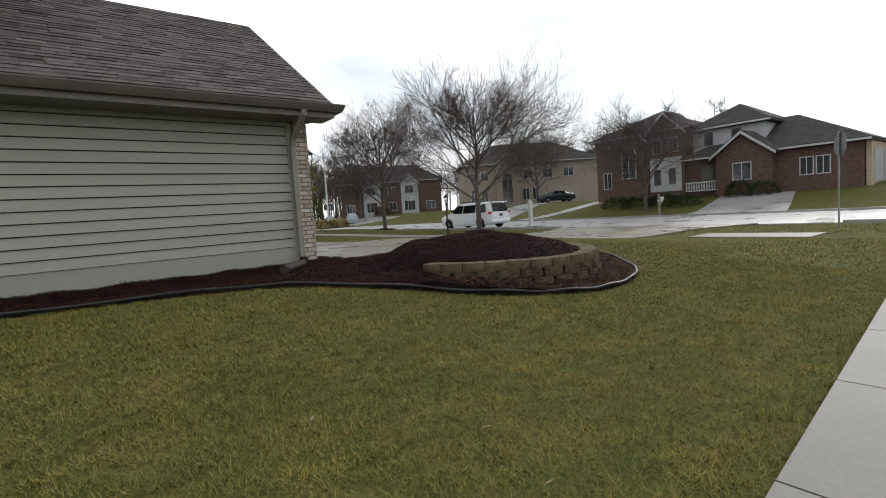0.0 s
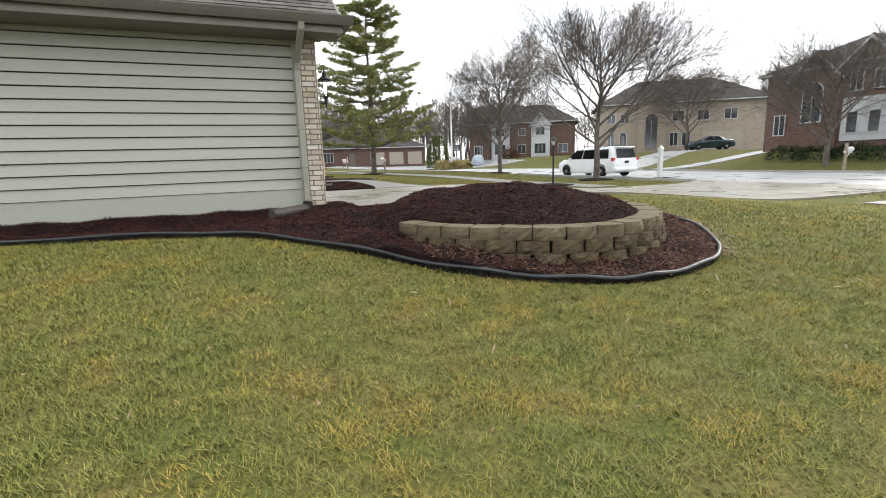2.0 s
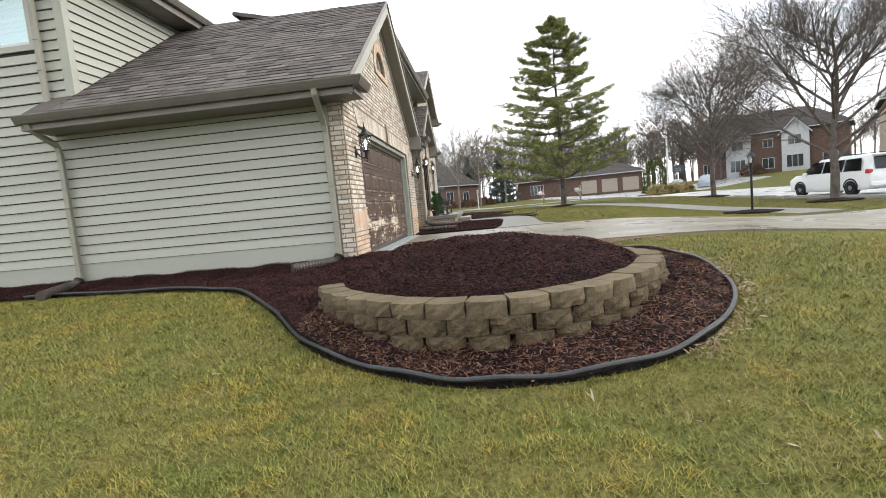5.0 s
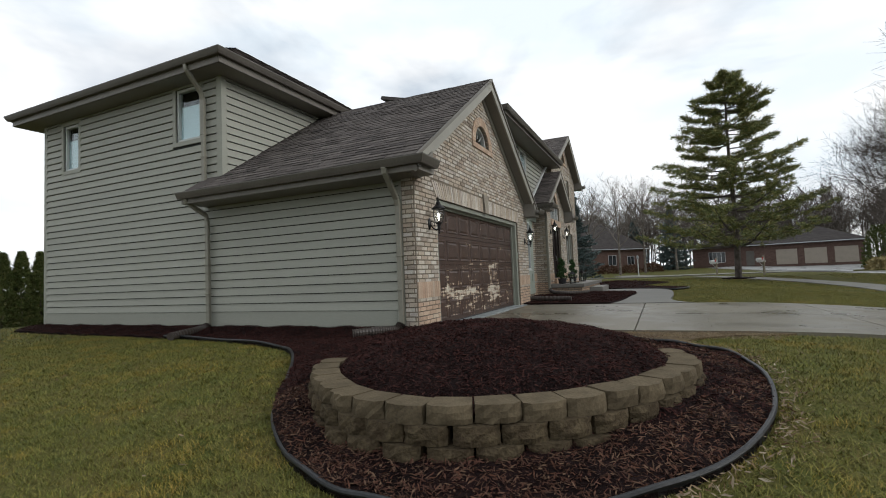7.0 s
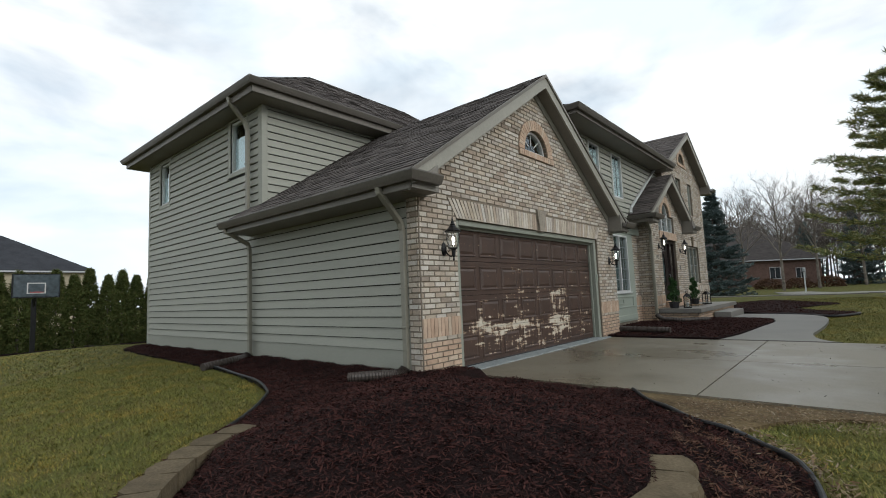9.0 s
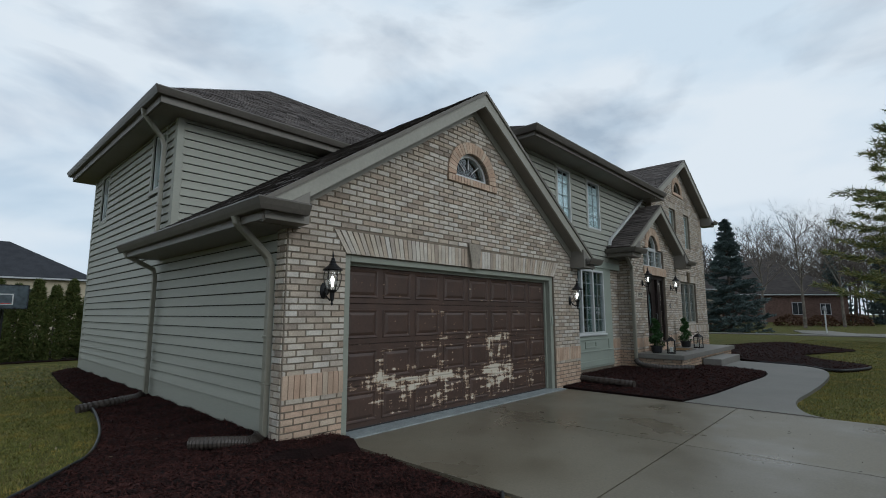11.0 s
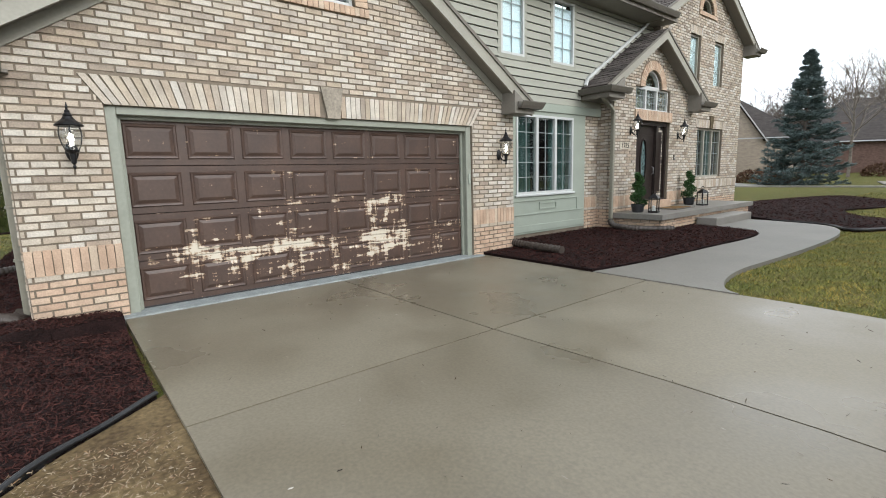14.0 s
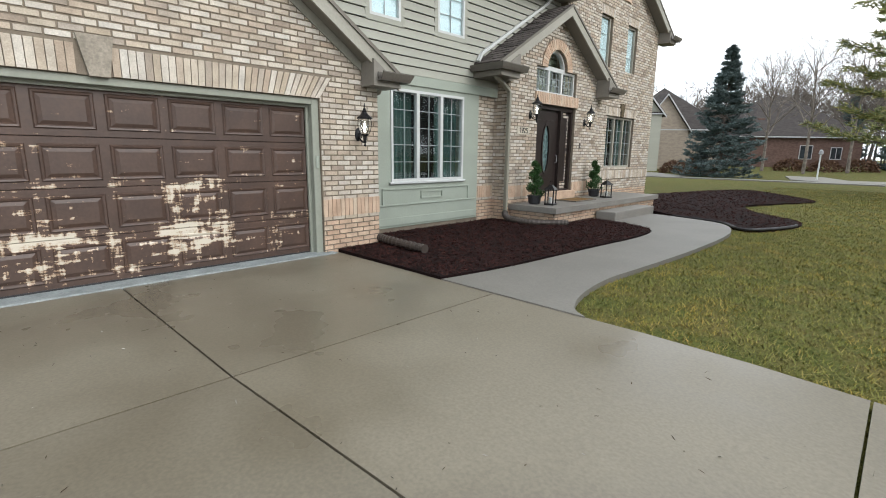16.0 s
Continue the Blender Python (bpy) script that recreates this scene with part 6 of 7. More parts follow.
class Limbs:
    """Gathers tapered branches into one mesh."""
    def __init__(self, seed):
        self.v, self.f, self.r = [], [], random.Random(seed)

    def branch(self, pts, r0, r1, sides):
        base = len(self.v)
        k = len(pts)
        side = None
        for i, p in enumerate(pts):
            d = (pts[min(i + 1, k - 1)] - pts[max(i - 1, 0)]).normalized()
            side = d.orthogonal().normalized() if side is None else (side - d * side.dot(d)).normalized()
            b = d.cross(side)
            r = r0 + (r1 - r0) * i / (k - 1)
            self.v += [tuple(p + (side * math.cos(j * math.tau / sides) + b * math.sin(j * math.tau / sides)) * r) for j in range(sides)]
        for i in range(k - 1):
            for j in range(sides):
                a, c = base + i * sides + j, base + i * sides + (j + 1) % sides
                self.f.append((a, c, c + sides, a + sides))

    def grow(self, start, way, length, r, level, kids, up=0.15, wobble=0.25):
        n = 5 if level < 2 else (3 if level < 3 else 2)
        pts, p, d = [start.copy()], start.copy(), way.normalized()
        for i in range(n):
            d = (d + Vector((self.r.uniform(-1, 1), self.r.uniform(-1, 1), self.r.uniform(-1, 1) * 0.6)) * wobble * 0.5 + Vector((0, 0, up * 0.35))).normalized()
            p = p + d * length / n
            pts.append(p.copy())
        r = max(r, (0.02, 0.011, 0.0065, 0.0045)[min(level, 3)])
        self.branch(pts, r, max(r * 0.28, 0.0035), 6 if level == 0 else (4 if level == 1 else 3))
        if level < len(kids):
            for k in range(kids[level]):
                t = 0.22 + 0.78 * (k + self.r.random()) / kids[level]
                i = min(n - 1, int(t * n))
                q = pts[i].lerp(pts[i + 1], t * n - i)
                axis = (pts[i + 1] - pts[i]).normalized()
                s = axis.orthogonal().normalized()
                s.rotate(Matrix.Rotation(self.r.uniform(0, math.tau), 3, axis))
                w = (axis * self.r.uniform(0.75, 1.1) + s * self.r.uniform(0.5, 0.95)).normalized()
                self.grow(q, w, length * (0.66 - 0.22 * t) * self.r.uniform(0.8, 1.25), r * (1 - 0.7 * t) * 0.55, level + 1, kids, up, wobble)


def bare_tree(height, spread, seed, label, material=None, kids=(12, 9, 5), limbs=20, low=0.17, trunk=0.17):
    t = thing("bare_tree", label=label, category="tree")
    g = Limbs(seed)
    leader = [Vector((g.r.uniform(-0.1, 0.1) * i * 0.4, g.r.uniform(-0.1, 0.1) * i * 0.4, height * 0.8 * i / 6)) for i in range(7)]
    g.branch(leader, trunk, 0.03, 9)
    stem = mesh_np("trunk", g.v, g.f, material or M_BARK, t)
    g.v, g.f = [], []
    for k in range(limbs):
        h = low + (0.72 - low) * (k + 0.5) / limbs
        a = k * 2.4 + g.r.uniform(-0.3, 0.3)
        p = Vector((0, 0, height * h))
        i = min(5, int(h / 0.8 * 6))
        p = leader[i].lerp(leader[i + 1], h / 0.8 * 6 - i)
        out = spread * (1.15 - 0.8 * (h - low) / (0.75 - low))
        rise = height * (0.99 - h) * g.r.uniform(0.40, 0.72)
        w = Vector((math.cos(a) * out, math.sin(a) * out, rise))
        g.grow(p, w, w.length * 0.97, trunk * 0.40 * (1.1 - 0.5 * h), 0, kids, 0.11, 0.26)
    mesh_np("crown", g.v, g.f, material or M_BARK, t)
    return t


def needle_tufts(places, size, per, rnd_, flat=0.0, thin=0.17):
    v, f = [], []
    for p, d in places:
        for _ in range(per):
            w = Vector((rnd_.uniform(-1, 1), rnd_.uniform(-1, 1), rnd_.uniform(-1, 1) * (1 - flat))) + d * 0.7
            w.normalize()
            s = w.cross(Vector((rnd_.uniform(-1, 1), rnd_.uniform(-1, 1), rnd_.uniform(-1, 1)))).normalized() * size * thin
            q = p + Vector((rnd_.uniform(-1, 1), rnd_.uniform(-1, 1), rnd_.uniform(-0.6, 0.6))) * size * 0.55
            i = len(v)
            v += [tuple(q - s), tuple(q + w * size * rnd_.uniform(0.7, 1.3)), tuple(q + s)]
            f.append((i, i + 1, i + 2))
    return v, f


def conifer(height, spread, seed, label, material, whorls=15, boughs=7, start=0.16, droop=0.1, per=16, tufts=8, size=0.42, gap=0.25, power=0.9, thin=0.17, lift=0.14):
    """A trunk with whorls of boughs that carry tufts of needles."""
    t = thing("conifer", label=label, category="tree")
    g = Limbs(seed)
    g.branch([Vector((0.05 * math.sin(i), 0.05 * math.cos(i), height * i / 8)) for i in range(9)], height * 0.016, 0.02, 8)
    mesh_np("trunk", g.v, g.f, M_BARK, t)
    g.v, g.f = [], []
    places = []
    for k in range(whorls):
        h = start + (0.97 - start) * k / (whorls - 1)
        reach = spread * (1 - (h - start) / (1 - start)) ** power + 0.15
        for b in range(boughs):
            if g.r.random() < gap:
                continue
            a = b * math.tau / boughs + k * 0.7 + g.r.uniform(-0.35, 0.35)
            ln = reach * g.r.uniform(0.65, 1.12)
            z0 = height * h + g.r.uniform(-0.3, 0.3)
            pts = [Vector((math.cos(a) * ln * s, math.sin(a) * ln * s, z0 - droop * ln * math.sin(s * 2.2) + lift * ln * s * s)) for s in (0, 0.25, 0.5, 0.75, 1)]
            g.branch(pts, 0.02 + 0.012 * ln, 0.01, 4)
            for i in range(tufts):
                s = 0.28 + 0.72 * (i + g.r.random()) / tufts
                j = min(3, int(s * 4))
                p = pts[j].lerp(pts[j + 1], s * 4 - j)
                off = Vector((-math.sin(a), math.cos(a), 0)) * g.r.uniform(-1, 1) * ln * 0.26 * (1.1 - s * 0.6)
                places.append((p + off + Vector((0, 0, g.r.uniform(-0.06, 0.1))), Vector((math.cos(a), math.sin(a), 0.35))))
    tagged(mesh_np("boughs", g.v, g.f, M_BARK, t), kind="stuff")
    v, f = needle_tufts(places, size, per, g.r, 0.3 if thin < 0.1 else 0.5, thin)
    mesh_np("crown", v, f, material, t)
    return t


def at(ob, x, y, turn=0, sink=0.0):
    ob.matrix_world = pose(x, y, gz(x, y) - sink, 0, 0, turn)
    return ob


pear = at(bare_tree(8.4, 4.3, 4, "bare ornamental pear tree with a dense rounded crown by the street"), 19.6, 20.5)
pear2 = at(bare_tree(9.5, 4.0, 9, "tall bare ornamental pear tree with upright limbs by the street", limbs=22), 21.0, 33.4, 40)
oak = at(bare_tree(7.2, 3.9, 14, "small bare tree in front of the brick house", limbs=16), 35.2, 18.6, 70)
oak2 = copy_thing(pear, pose(47.5, 39.5, gz(47.5, 39.5), 0, 0, 130))
oak2["label"] = "bare tree on a lawn across the street"
for tx, ty, ta in ((66, 52, 200), (57, 62, 20), (40, 72, 75), (20, 92, 300), (75, 40, 110)):
    copy_thing(pear2 if ta % 2 else pear, pose(tx, ty, gz(tx, ty), 0, 0, ta))["label"] = "bare street tree in front of far houses"
birch = at(bare_tree(13.0, 4.2, 23, "tall bare birch with pale slender trunks", M_BIRCH, (8, 5, 2), 14, 0.25, 0.16), 2.6, 66.0)
for tx, ty, ta, ts in ((-1.5, 70.0, 60, 0.9), (5.5, 70.5, 190, 1.0), (9.5, 76.0, 250, 0.95), (14, 88, 20, 1.1)):
    copy_thing(birch, pose(tx, ty, gz(tx, ty), 0, 0, ta))
for tx, ty in ((19.6, 20.5), (21.0, 33.4), (11.9, 37.2), (15.1, 17.9), (21.7, 18.25)):
    ring = [(tx + (0.9 if tx != 21.7 else 0.5) * math.cos(k * math.tau / 18) * (1 + 0.08 * math.sin(k * 3)), ty + 0.85 * math.sin(k * math.tau / 18)) for k in range(18)]
    tagged(link("tree_ring", sheet(ring, 0.03, 0.4, 0.12, None, lambda x, y: 0.10 * max(0, 1 - math.hypot(x - tx, y - ty))), M_MULCH_BASE), "dark mulch ring round a trunk or post", "mulch bed", kind="structure")
pine = at(conifer(13.9, 5.9, 5, "tall white pine with open layered boughs and a mulch ring", M_PINE, 15, 8, 0.16, 0.04, 30, 22, 0.32, 0.24, 0.70, 0.085, 0.22), 11.9, 37.2, 20)
spruce = at(conifer(9.6, 3.1, 6, "dense blue spruce with a thin brown top", M_SPRUCE, 21, 11, 0.02, 0.20, 24, 13, 0.24, 0.16, 1.0, 0.13), -1.0, 52.0)
for tx, ty, s in ((9.0, 80.0, 1), (50.5, 3.0, 1), (53.5, -1.0, 1), (57.0, 2.0, 1), (-26.5, 0.2, 1), (3.5, 92.0, 1)):
    q = copy_thing(spruce, pose(tx, ty, gz(tx, ty) - (4.4 if tx < -20 else 0.5), 0, 0, tx * 31))
    q["label"] = "dark spruce tree in the distance"

# arborvitae hedge
def arborvitae(seed):
    t = thing("arborvitae", label="narrow columnar arborvitae in a tall hedge row", category="hedge tree", group="arborvitae hedge")
    g = random.Random(seed)
    places = []
    for _ in range(950):
        h = g.random() ** 0.9
        r = 0.46 * min(1, 0.6 + h * 1.6) * (1 - h ** 2.6) + 0.03
        a = g.uniform(0, math.tau)
        r *= 1 + 0.12 * math.sin(3 * a + 5 * h)
        places.append((Vector((math.cos(a) * r, math.sin(a) * r, 0.1 + h * 4.15)), Vector((math.cos(a) * 0.4, math.sin(a) * 0.4, 1.0))))
    v, f = needle_tufts(places, 0.17, 10, g)
    mesh_np("foliage", v, f, M_ARBOR, t)
    part("trunk", tube([(0, 0, 0), (0, 0, 3.4)], [0.07, 0.02], 6), M_BARK, t)
    return t


arb = [arborvitae(s) for s in (31, 32, 33)]
for i in range(38):
    y = -8.0 + i * 0.76
    x = -24.0 + 0.25 * math.sin(i * 2.3)
    if i < 3:
        at(arb[i], x, y)
    else:
        copy_thing(arb[i % 3], pose(x, y, gz(x, y) - 0.4 * abs(math.sin(i * 1.7)), 0, 0, i * 77))
tagged(link("bed_hedge", sheet([(-25.2, -9), (-22.6, -9), (-22.4, 21), (-25.2, 21)], 0.03, 2.0), M_MULCH_BASE), "dark mulch strip under the hedge", "mulch bed", kind="structure")


def shrub(x, y, r, h, material, label, seed, n=900, size=0.12):
    t = thing("shrub", (x, y, gz(x, y)), 0, label, "shrub")
    def shape(q):
        a, e = q.uniform(0, math.tau), q.random()
        rr = r * math.sqrt(1 - e * e * 0.9) * q.uniform(0.75, 1.0) * (1 + 0.15 * math.sin(a * 3 + seed))
        return (rr * math.cos(a), rr * math.sin(a), h * e * q.uniform(0.8, 1.05)), (math.cos(a), math.sin(a), e)
    v, f = leafball(random.Random(seed), n, shape, size)
    mesh_np("foliage", v, f, material, t)
    part("stem", tube([(0, 0, 0), (0.02, 0, h * 0.6)], [0.05, 0.02], 5), M_BARK, t)
    return t


for i, (x, y, r, h) in enumerate(((38.2, 22.8, 1.3, 0.9), (38.0, 20.8, 1.4, 0.85), (38.4, 18.9, 1.3, 0.9), (37.6, 16.9, 1.2, 0.8), (40.8, 12.6, 1.0, 1.0), (40.8, 14.2, 0.9, 1.2))):
    shrub(x, y, r, h, M_SHRUB, "low clipped evergreen shrub before the brick house", 40 + i)
M_REDTWIG = piece_mat("brown_twigs", [(0.16, 0.09, 0.06), (0.22, 0.13, 0.08), (0.11, 0.06, 0.045)], 0.9, bump=0)
for i, (x, y, r, h) in enumerate(((-3.8, 56.5, 1.2, 1.5), (-6.0, 57.5, 1.3, 1.1), (0.6, 72.0, 1.4, 1.2), (3.5, 72.5, 1.4, 1.1), (6.2, 74.0, 1.4, 1.2), (43, 70, 1.5, 1.6))):
    shrub(x, y, r, h, M_REDTWIG, "leafless red-brown shrub on a far lawn", 60 + i, 700, 0.22)
for i, (x, y) in enumerate(((25.2, 56.2), (26.2, 57.4), (28.2, 57.0), (29.2, 58.0), (27.2, 55.8))):
    shrub(x, y, 0.75, 0.95, M_STRAW, "clump of straw-coloured ornamental grass", 70 + i, 500, 0.4)
shrub(29.3, 67.5, 1.7, 4.6, M_ARBOR, "tall clipped evergreen cone by the drive", 80, 2600, 0.2)

# far woods, behind the houses
def woods(name, spots, seed, label):
    g = Limbs(seed)
    for x, y, h in spots:
        z = gz(x, y)
        p = Vector((x, y, z))
        g.branch([p, p + Vector((g.r.uniform(-0.5, 0.5), 0, h * 0.5)), p + Vector((g.r.uniform(-1, 1), 0, h))], 0.18, 0.03, 4)
        for k in range(16):
            hh = h * g.r.uniform(0.2, 0.95)
            a = g.r.uniform(0, math.tau)
            q = p + Vector((0, 0, hh))
            w = Vector((math.cos(a), math.sin(a), g.r.uniform(0.6, 1.6)))
            ln = (h - hh) * 0.5 + 1.2
            e = q + w.normalized() * ln
            g.branch([q, q.lerp(e, 0.5) + Vector((0, 0, -0.2)), e], 0.055, 0.02, 3)
            for _ in range(10):
                s = q.lerp(e, g.r.uniform(0.3, 1.0))
                u = s + Vector((g.r.uniform(-1, 1), g.r.uniform(-1, 1), g.r.uniform(0.1, 1.3))) * ln * 0.36
                g.branch([s, u], 0.026, 0.014, 3)
    return tagged(mesh_np(name, g.v, g.f, M_HAZE_BARK), label, "woods", kind="stuff")


rw = random.Random(77)
woods("far_woods", [(rw.uniform(-25, 75), rw.uniform(98, 135), rw.uniform(10, 16)) for _ in range(300)], 1, "far belt of leafless grey-brown woods")
woods("far_woods", [(rw.uniform(74, 100), rw.uniform(30, 100), rw.uniform(9, 14)) for _ in range(110)], 2, "far belt of leafless grey-brown woods")

# ---------- neighbouring houses ----------
M_REDBRICK = mat("red_brick", (0.21, 0.135, 0.112), 0.9, var=0.25, scale=3, fine=14, bump=0.3, stretch=(1, 1, 3))
M_BEIGE = mat("beige_brick", (0.50, 0.42, 0.34), 0.9, var=0.12, scale=2, fine=14, bump=0.2, stretch=(1, 1, 3))
M_CREAM = mat("cream_stucco", (0.66, 0.57, 0.42), 0.9, var=0.06, scale=2, fine=20, bump=0.1)
M_FARWHITE = mat("white_siding", (0.66, 0.67, 0.68), 0.7, var=0.06, scale=2, fine=20, bump=0.1)
M_TANDOOR = mat("tan_garage_door", (0.50, 0.43, 0.35), 0.7, var=0.06, scale=2, fine=20, bump=0.1)
M_FARROOF = mat("far_roof", (0.095, 0.084, 0.08), 0.95, var=0.22, scale=1.5, fine=9, bump=0.4, stretch=(1, 1, 4))
M_SLATE = mat("slate_roof", (0.065, 0.068, 0.078), 0.9, var=0.15, scale=1.5, fine=9, bump=0.3)
M_FARGLASS = mat("far_window_glass", (0.06, 0.07, 0.08), 0.08, var=0.3, scale=1, fine=3, bump=0, spec=0.8)
M_STONE = piece_mat("chimney_stone", [(0.45, 0.38, 0.28), (0.36, 0.30, 0.23), (0.55, 0.48, 0.38)])


def hip(w, d, z, ridge, over=0.45, thick=0.22):
    """A hip roof over a w by d plan."""
    bm = bmesh.new()
    a = [(-over, -over), (w + over, -over), (w + over, d + over), (-over, d + over)]
    run = min(w, d) / 2 + over
    r = [(run - over, d / 2), (w - run + over, d / 2)] if w >= d else [(w / 2, run - over), (w / 2, d - run + over)]
    lo = [bm.verts.new((x, y, z - thick)) for x, y in a]
    up = [bm.verts.new((x, y, z)) for x, y in a]
    t = [bm.verts.new((x, y, ridge)) for x, y in r]
    bm.faces.new(lo[::-1])
    for k in range(4):
        bm.faces.new((lo[k], lo[(k + 1) % 4], up[(k + 1) % 4], up[k]))
    if w >= d:
        bm.faces.new((up[0], up[1], t[1], t[0]))
        bm.faces.new((up[1], up[2], t[1]))
        bm.faces.new((up[2], up[3], t[0], t[1]))
        bm.faces.new((up[3], up[0], t[0]))
    else:
        bm.faces.new((up[0], up[1], t[0]))
        bm.faces.new((up[1], up[2], t[1], t[0]))
        bm.faces.new((up[2], up[3], t[1]))
        bm.faces.new((up[3], up[0], t[0], t[1]))
    return bm


def far_window(parent, u, z, w, h, y=0.0, arched=False, fm=None, bars=1):
    pl = lambda a, b, c: (a, y - 0.05 + c, b)
    outer = arch(u, u + w, z + h) + [(u, z), (u + w, z)] if arched else rect(u, z, u + w, z + h)
    g = 0.07
    inn = arch(u + g, u + w - g, z + h) + [(u + g, z + g), (u + w - g, z + g)] if arched else rect(u + g, z + g, u + w - g, z + h - g)
    win = part("window", prism(outer, 0.10, pl, [inn]), fm or M_FARWHITE, parent)
    part("pane", prism(inn, 0.02, lambda a, b, c: (a, y - 0.02 + c, b)), M_FARGLASS, win)
    for k in range(1, bars + 1):
        x = u + w * k / (bars + 1)
        part("mullion", box((x - 0.03, y - 0.045, z + g), (x + 0.03, y - 0.022, z + h - g)), fm or M_FARWHITE, win)
    return win


def front_gable(parent, u0, u1, base, eave, peak, proj, wall, roof, trim=None, deep=3.0):
    c = (u0 + u1) / 2
    part("gable_wall", prism([(u0, base), (u1, base), (u1, eave), (c, peak), (u0, eave)], proj + 0.4, lambda a, b, d: (a, -proj + d, b)), wall, parent)
    o = 0.35
    k = (peak - eave) / (c - u0)
    for s in (-1, 1):
        e = c + s * (c - u0 + o)
        ze = peak - k * abs(e - c) + 0.12
        part("gable_roof", prism([(e, ze), (c, peak + 0.12), (c, peak + 0.28), (e, ze + 0.16)], deep + proj, lambda a, b, d: (a, -proj - 0.35 + d, b)), roof, parent)
        part("rake_trim", prism([(e, ze - 0.14), (c, peak - 0.02), (c, peak + 0.20), (e, ze + 0.08)], 0.06, lambda a, b, d: (a, -proj - 0.40 + d, b)), trim or M_FARWHITE, parent)


def house(label, x, y, z, turn, w, d, h, ridge, wall, roof, windows=(), doors=(), gables=(), chimney=None, name="house"):
    t = thing(name, (x, y, z), turn, label, "house")
    part("wall", box((0, 0, -0.6), (w, d, h)), wall, t)
    part("roof", hip(w, d, h + 0.12, ridge), roof, t)
    part("gutter", box((-0.47, -0.53, h - 0.08), (w + 0.47, -0.44, h + 0.06)), M_FARWHITE, t)
    for g in gables:
        front_gable(t, *g)
    for q in windows:
        far_window(t, *q)
    for u, dw, dh, m, y0 in doors:
        door = part("door", box((u, y0 - 0.05, 0.0), (u + dw, y0 + 0.05, dh), 0.01), m, t)
        for k in range(1, 4 if dw > 1.5 else 2):
            part("rail", box((u + 0.04, y0 - 0.065, dh * k / 4), (u + dw - 0.04, y0 - 0.05, dh * k / 4 + 0.03)), m, door)
    if chimney:
        u, v, top = chimney
        part("chimney", box((u, v, 0), (u + 0.9, v + 0.7, top), 0.02), M_STONE if wall is M_CREAM else wall, t)
    return t


# red brick house across the street: two storeys, a white upper part over a porch, a low garage wing
bh = house("two-storey red brick house with hip roofs across the street", 42.0, 27.2, 1.75, -90, 8.6, 9.0, 5.25, 7.7, M_REDBRICK, M_FARROOF,
           windows=((0.7, 0.6, 0.9, 1.6, 0, False), (5.9, 0.5, 0.75, 1.5, -0.36, False, None, 0), (7.2, 0.5, 0.75, 1.5, -0.36, False, None, 0), (5.9, 3.3, 0.8, 1.3, -0.36), (7.3, 3.3, 0.8, 1.3, -0.36), (3.0, 1.4, 1.4, 2.2, -0.55, True)),
           gables=((2.2, 5.4, -0.5, 4.6, 6.2, 0.5, M_REDBRICK, M_FARROOF), (5.4, 8.6, -0.5, 5.0, 6.6, 0.3, M_REDBRICK, M_FARROOF)))
part("white_panel", box((5.6, -0.36, 0.0), (8.35, -0.3, 2.9)), M_FARWHITE, bh)
wg = house("low red brick garage wing with a front gable", 42.0, 18.6, 1.45, -90, 11.4, 9.5, 2.75, 5.6, M_REDBRICK, M_FARROOF,
           windows=((3.9, 0.7, 1.3, 1.35, -1.0), (7.9, 0.7, 0.85, 1.3, 0), (8.85, 0.7, 0.85, 1.3, 0)), gables=((2.7, 6.5, -0.5, 2.7, 4.2, 0.95, M_REDBRICK, M_FARROOF),), doors=((1.2, 0.95, 2.1, M_GUTTER, 0.0),))
up = house("white sided upper storey over the porch of the brick house", 43.4, 18.6, 1.6, -90, 5.4, 7.0, 5.1, 7.1, M_FARWHITE, M_FARROOF, windows=((0.9, 3.7, 0.7, 1.1, 0, False, M_GUTTER, 0), (3.0, 3.7, 0.7, 1.1, 0, False, M_GUTTER, 0)))
part("porch_roof", prism([(-1.5, 2.6), (0.3, 3.35), (0.3, 3.2), (-1.5, 2.45)], 3.0, lambda a, b, d: (0.0 + d, a, b)), M_FARROOF, up)
rail = thing("porch_railing", (41.5, 18.5, 1.5), -90, "white turned baluster railing of the porch", "railing")
for k in range(14):
    part("baluster", lathe([(0.05, 0.12), (0.035, 0.2), (0.07, 0.38), (0.035, 0.62), (0.05, 0.72)], 8, (0.1 + k * 0.2, 0, 0)), M_WHITE, rail)
for z0 in (0.05, 0.72):
    part("rail", box((0, -0.06, z0), (2.85, 0.06, z0 + 0.09), 0.01), M_WHITE, rail)
ga = thing("garage_end", (44.6, 7.15, 1.4), 0, "tan garage end wall with two white garage doors and lamps", "garage")
part("wall", box((-2.2, -0.3, -0.3), (4.8, 0.0, 2.75)), M_TAN, ga)
for u in (-1.6, 1.6):
    dd = part("garage_door", box((u, -0.36, 0.0), (u + 2.5, -0.3, 2.2), 0.01), M_FARWHITE, ga)
    for k in range(1, 4):
        part("rail", box((u + 0.05, -0.375, 0.55 * k), (u + 2.45, -0.36, 0.55 * k + 0.03)), M_FARWHITE, dd)
drv = tagged(new("driveway_far"), "pale concrete driveways across the street", "driveway", kind="structure")
for poly in ([(31.2, 8.5), (41.5, 10.8), (41.5, 15.6), (31.2, 14.0)], [(31.2, 30.5), (47, 37.0), (47, 40.5), (31.2, 35.5)], [(31.2, 27.5), (60, 25.0), (60, 26.3), (31.2, 29.0)]):
    part("slab", sheet(poly, 0.05, 3.0), M_ROAD, drv)

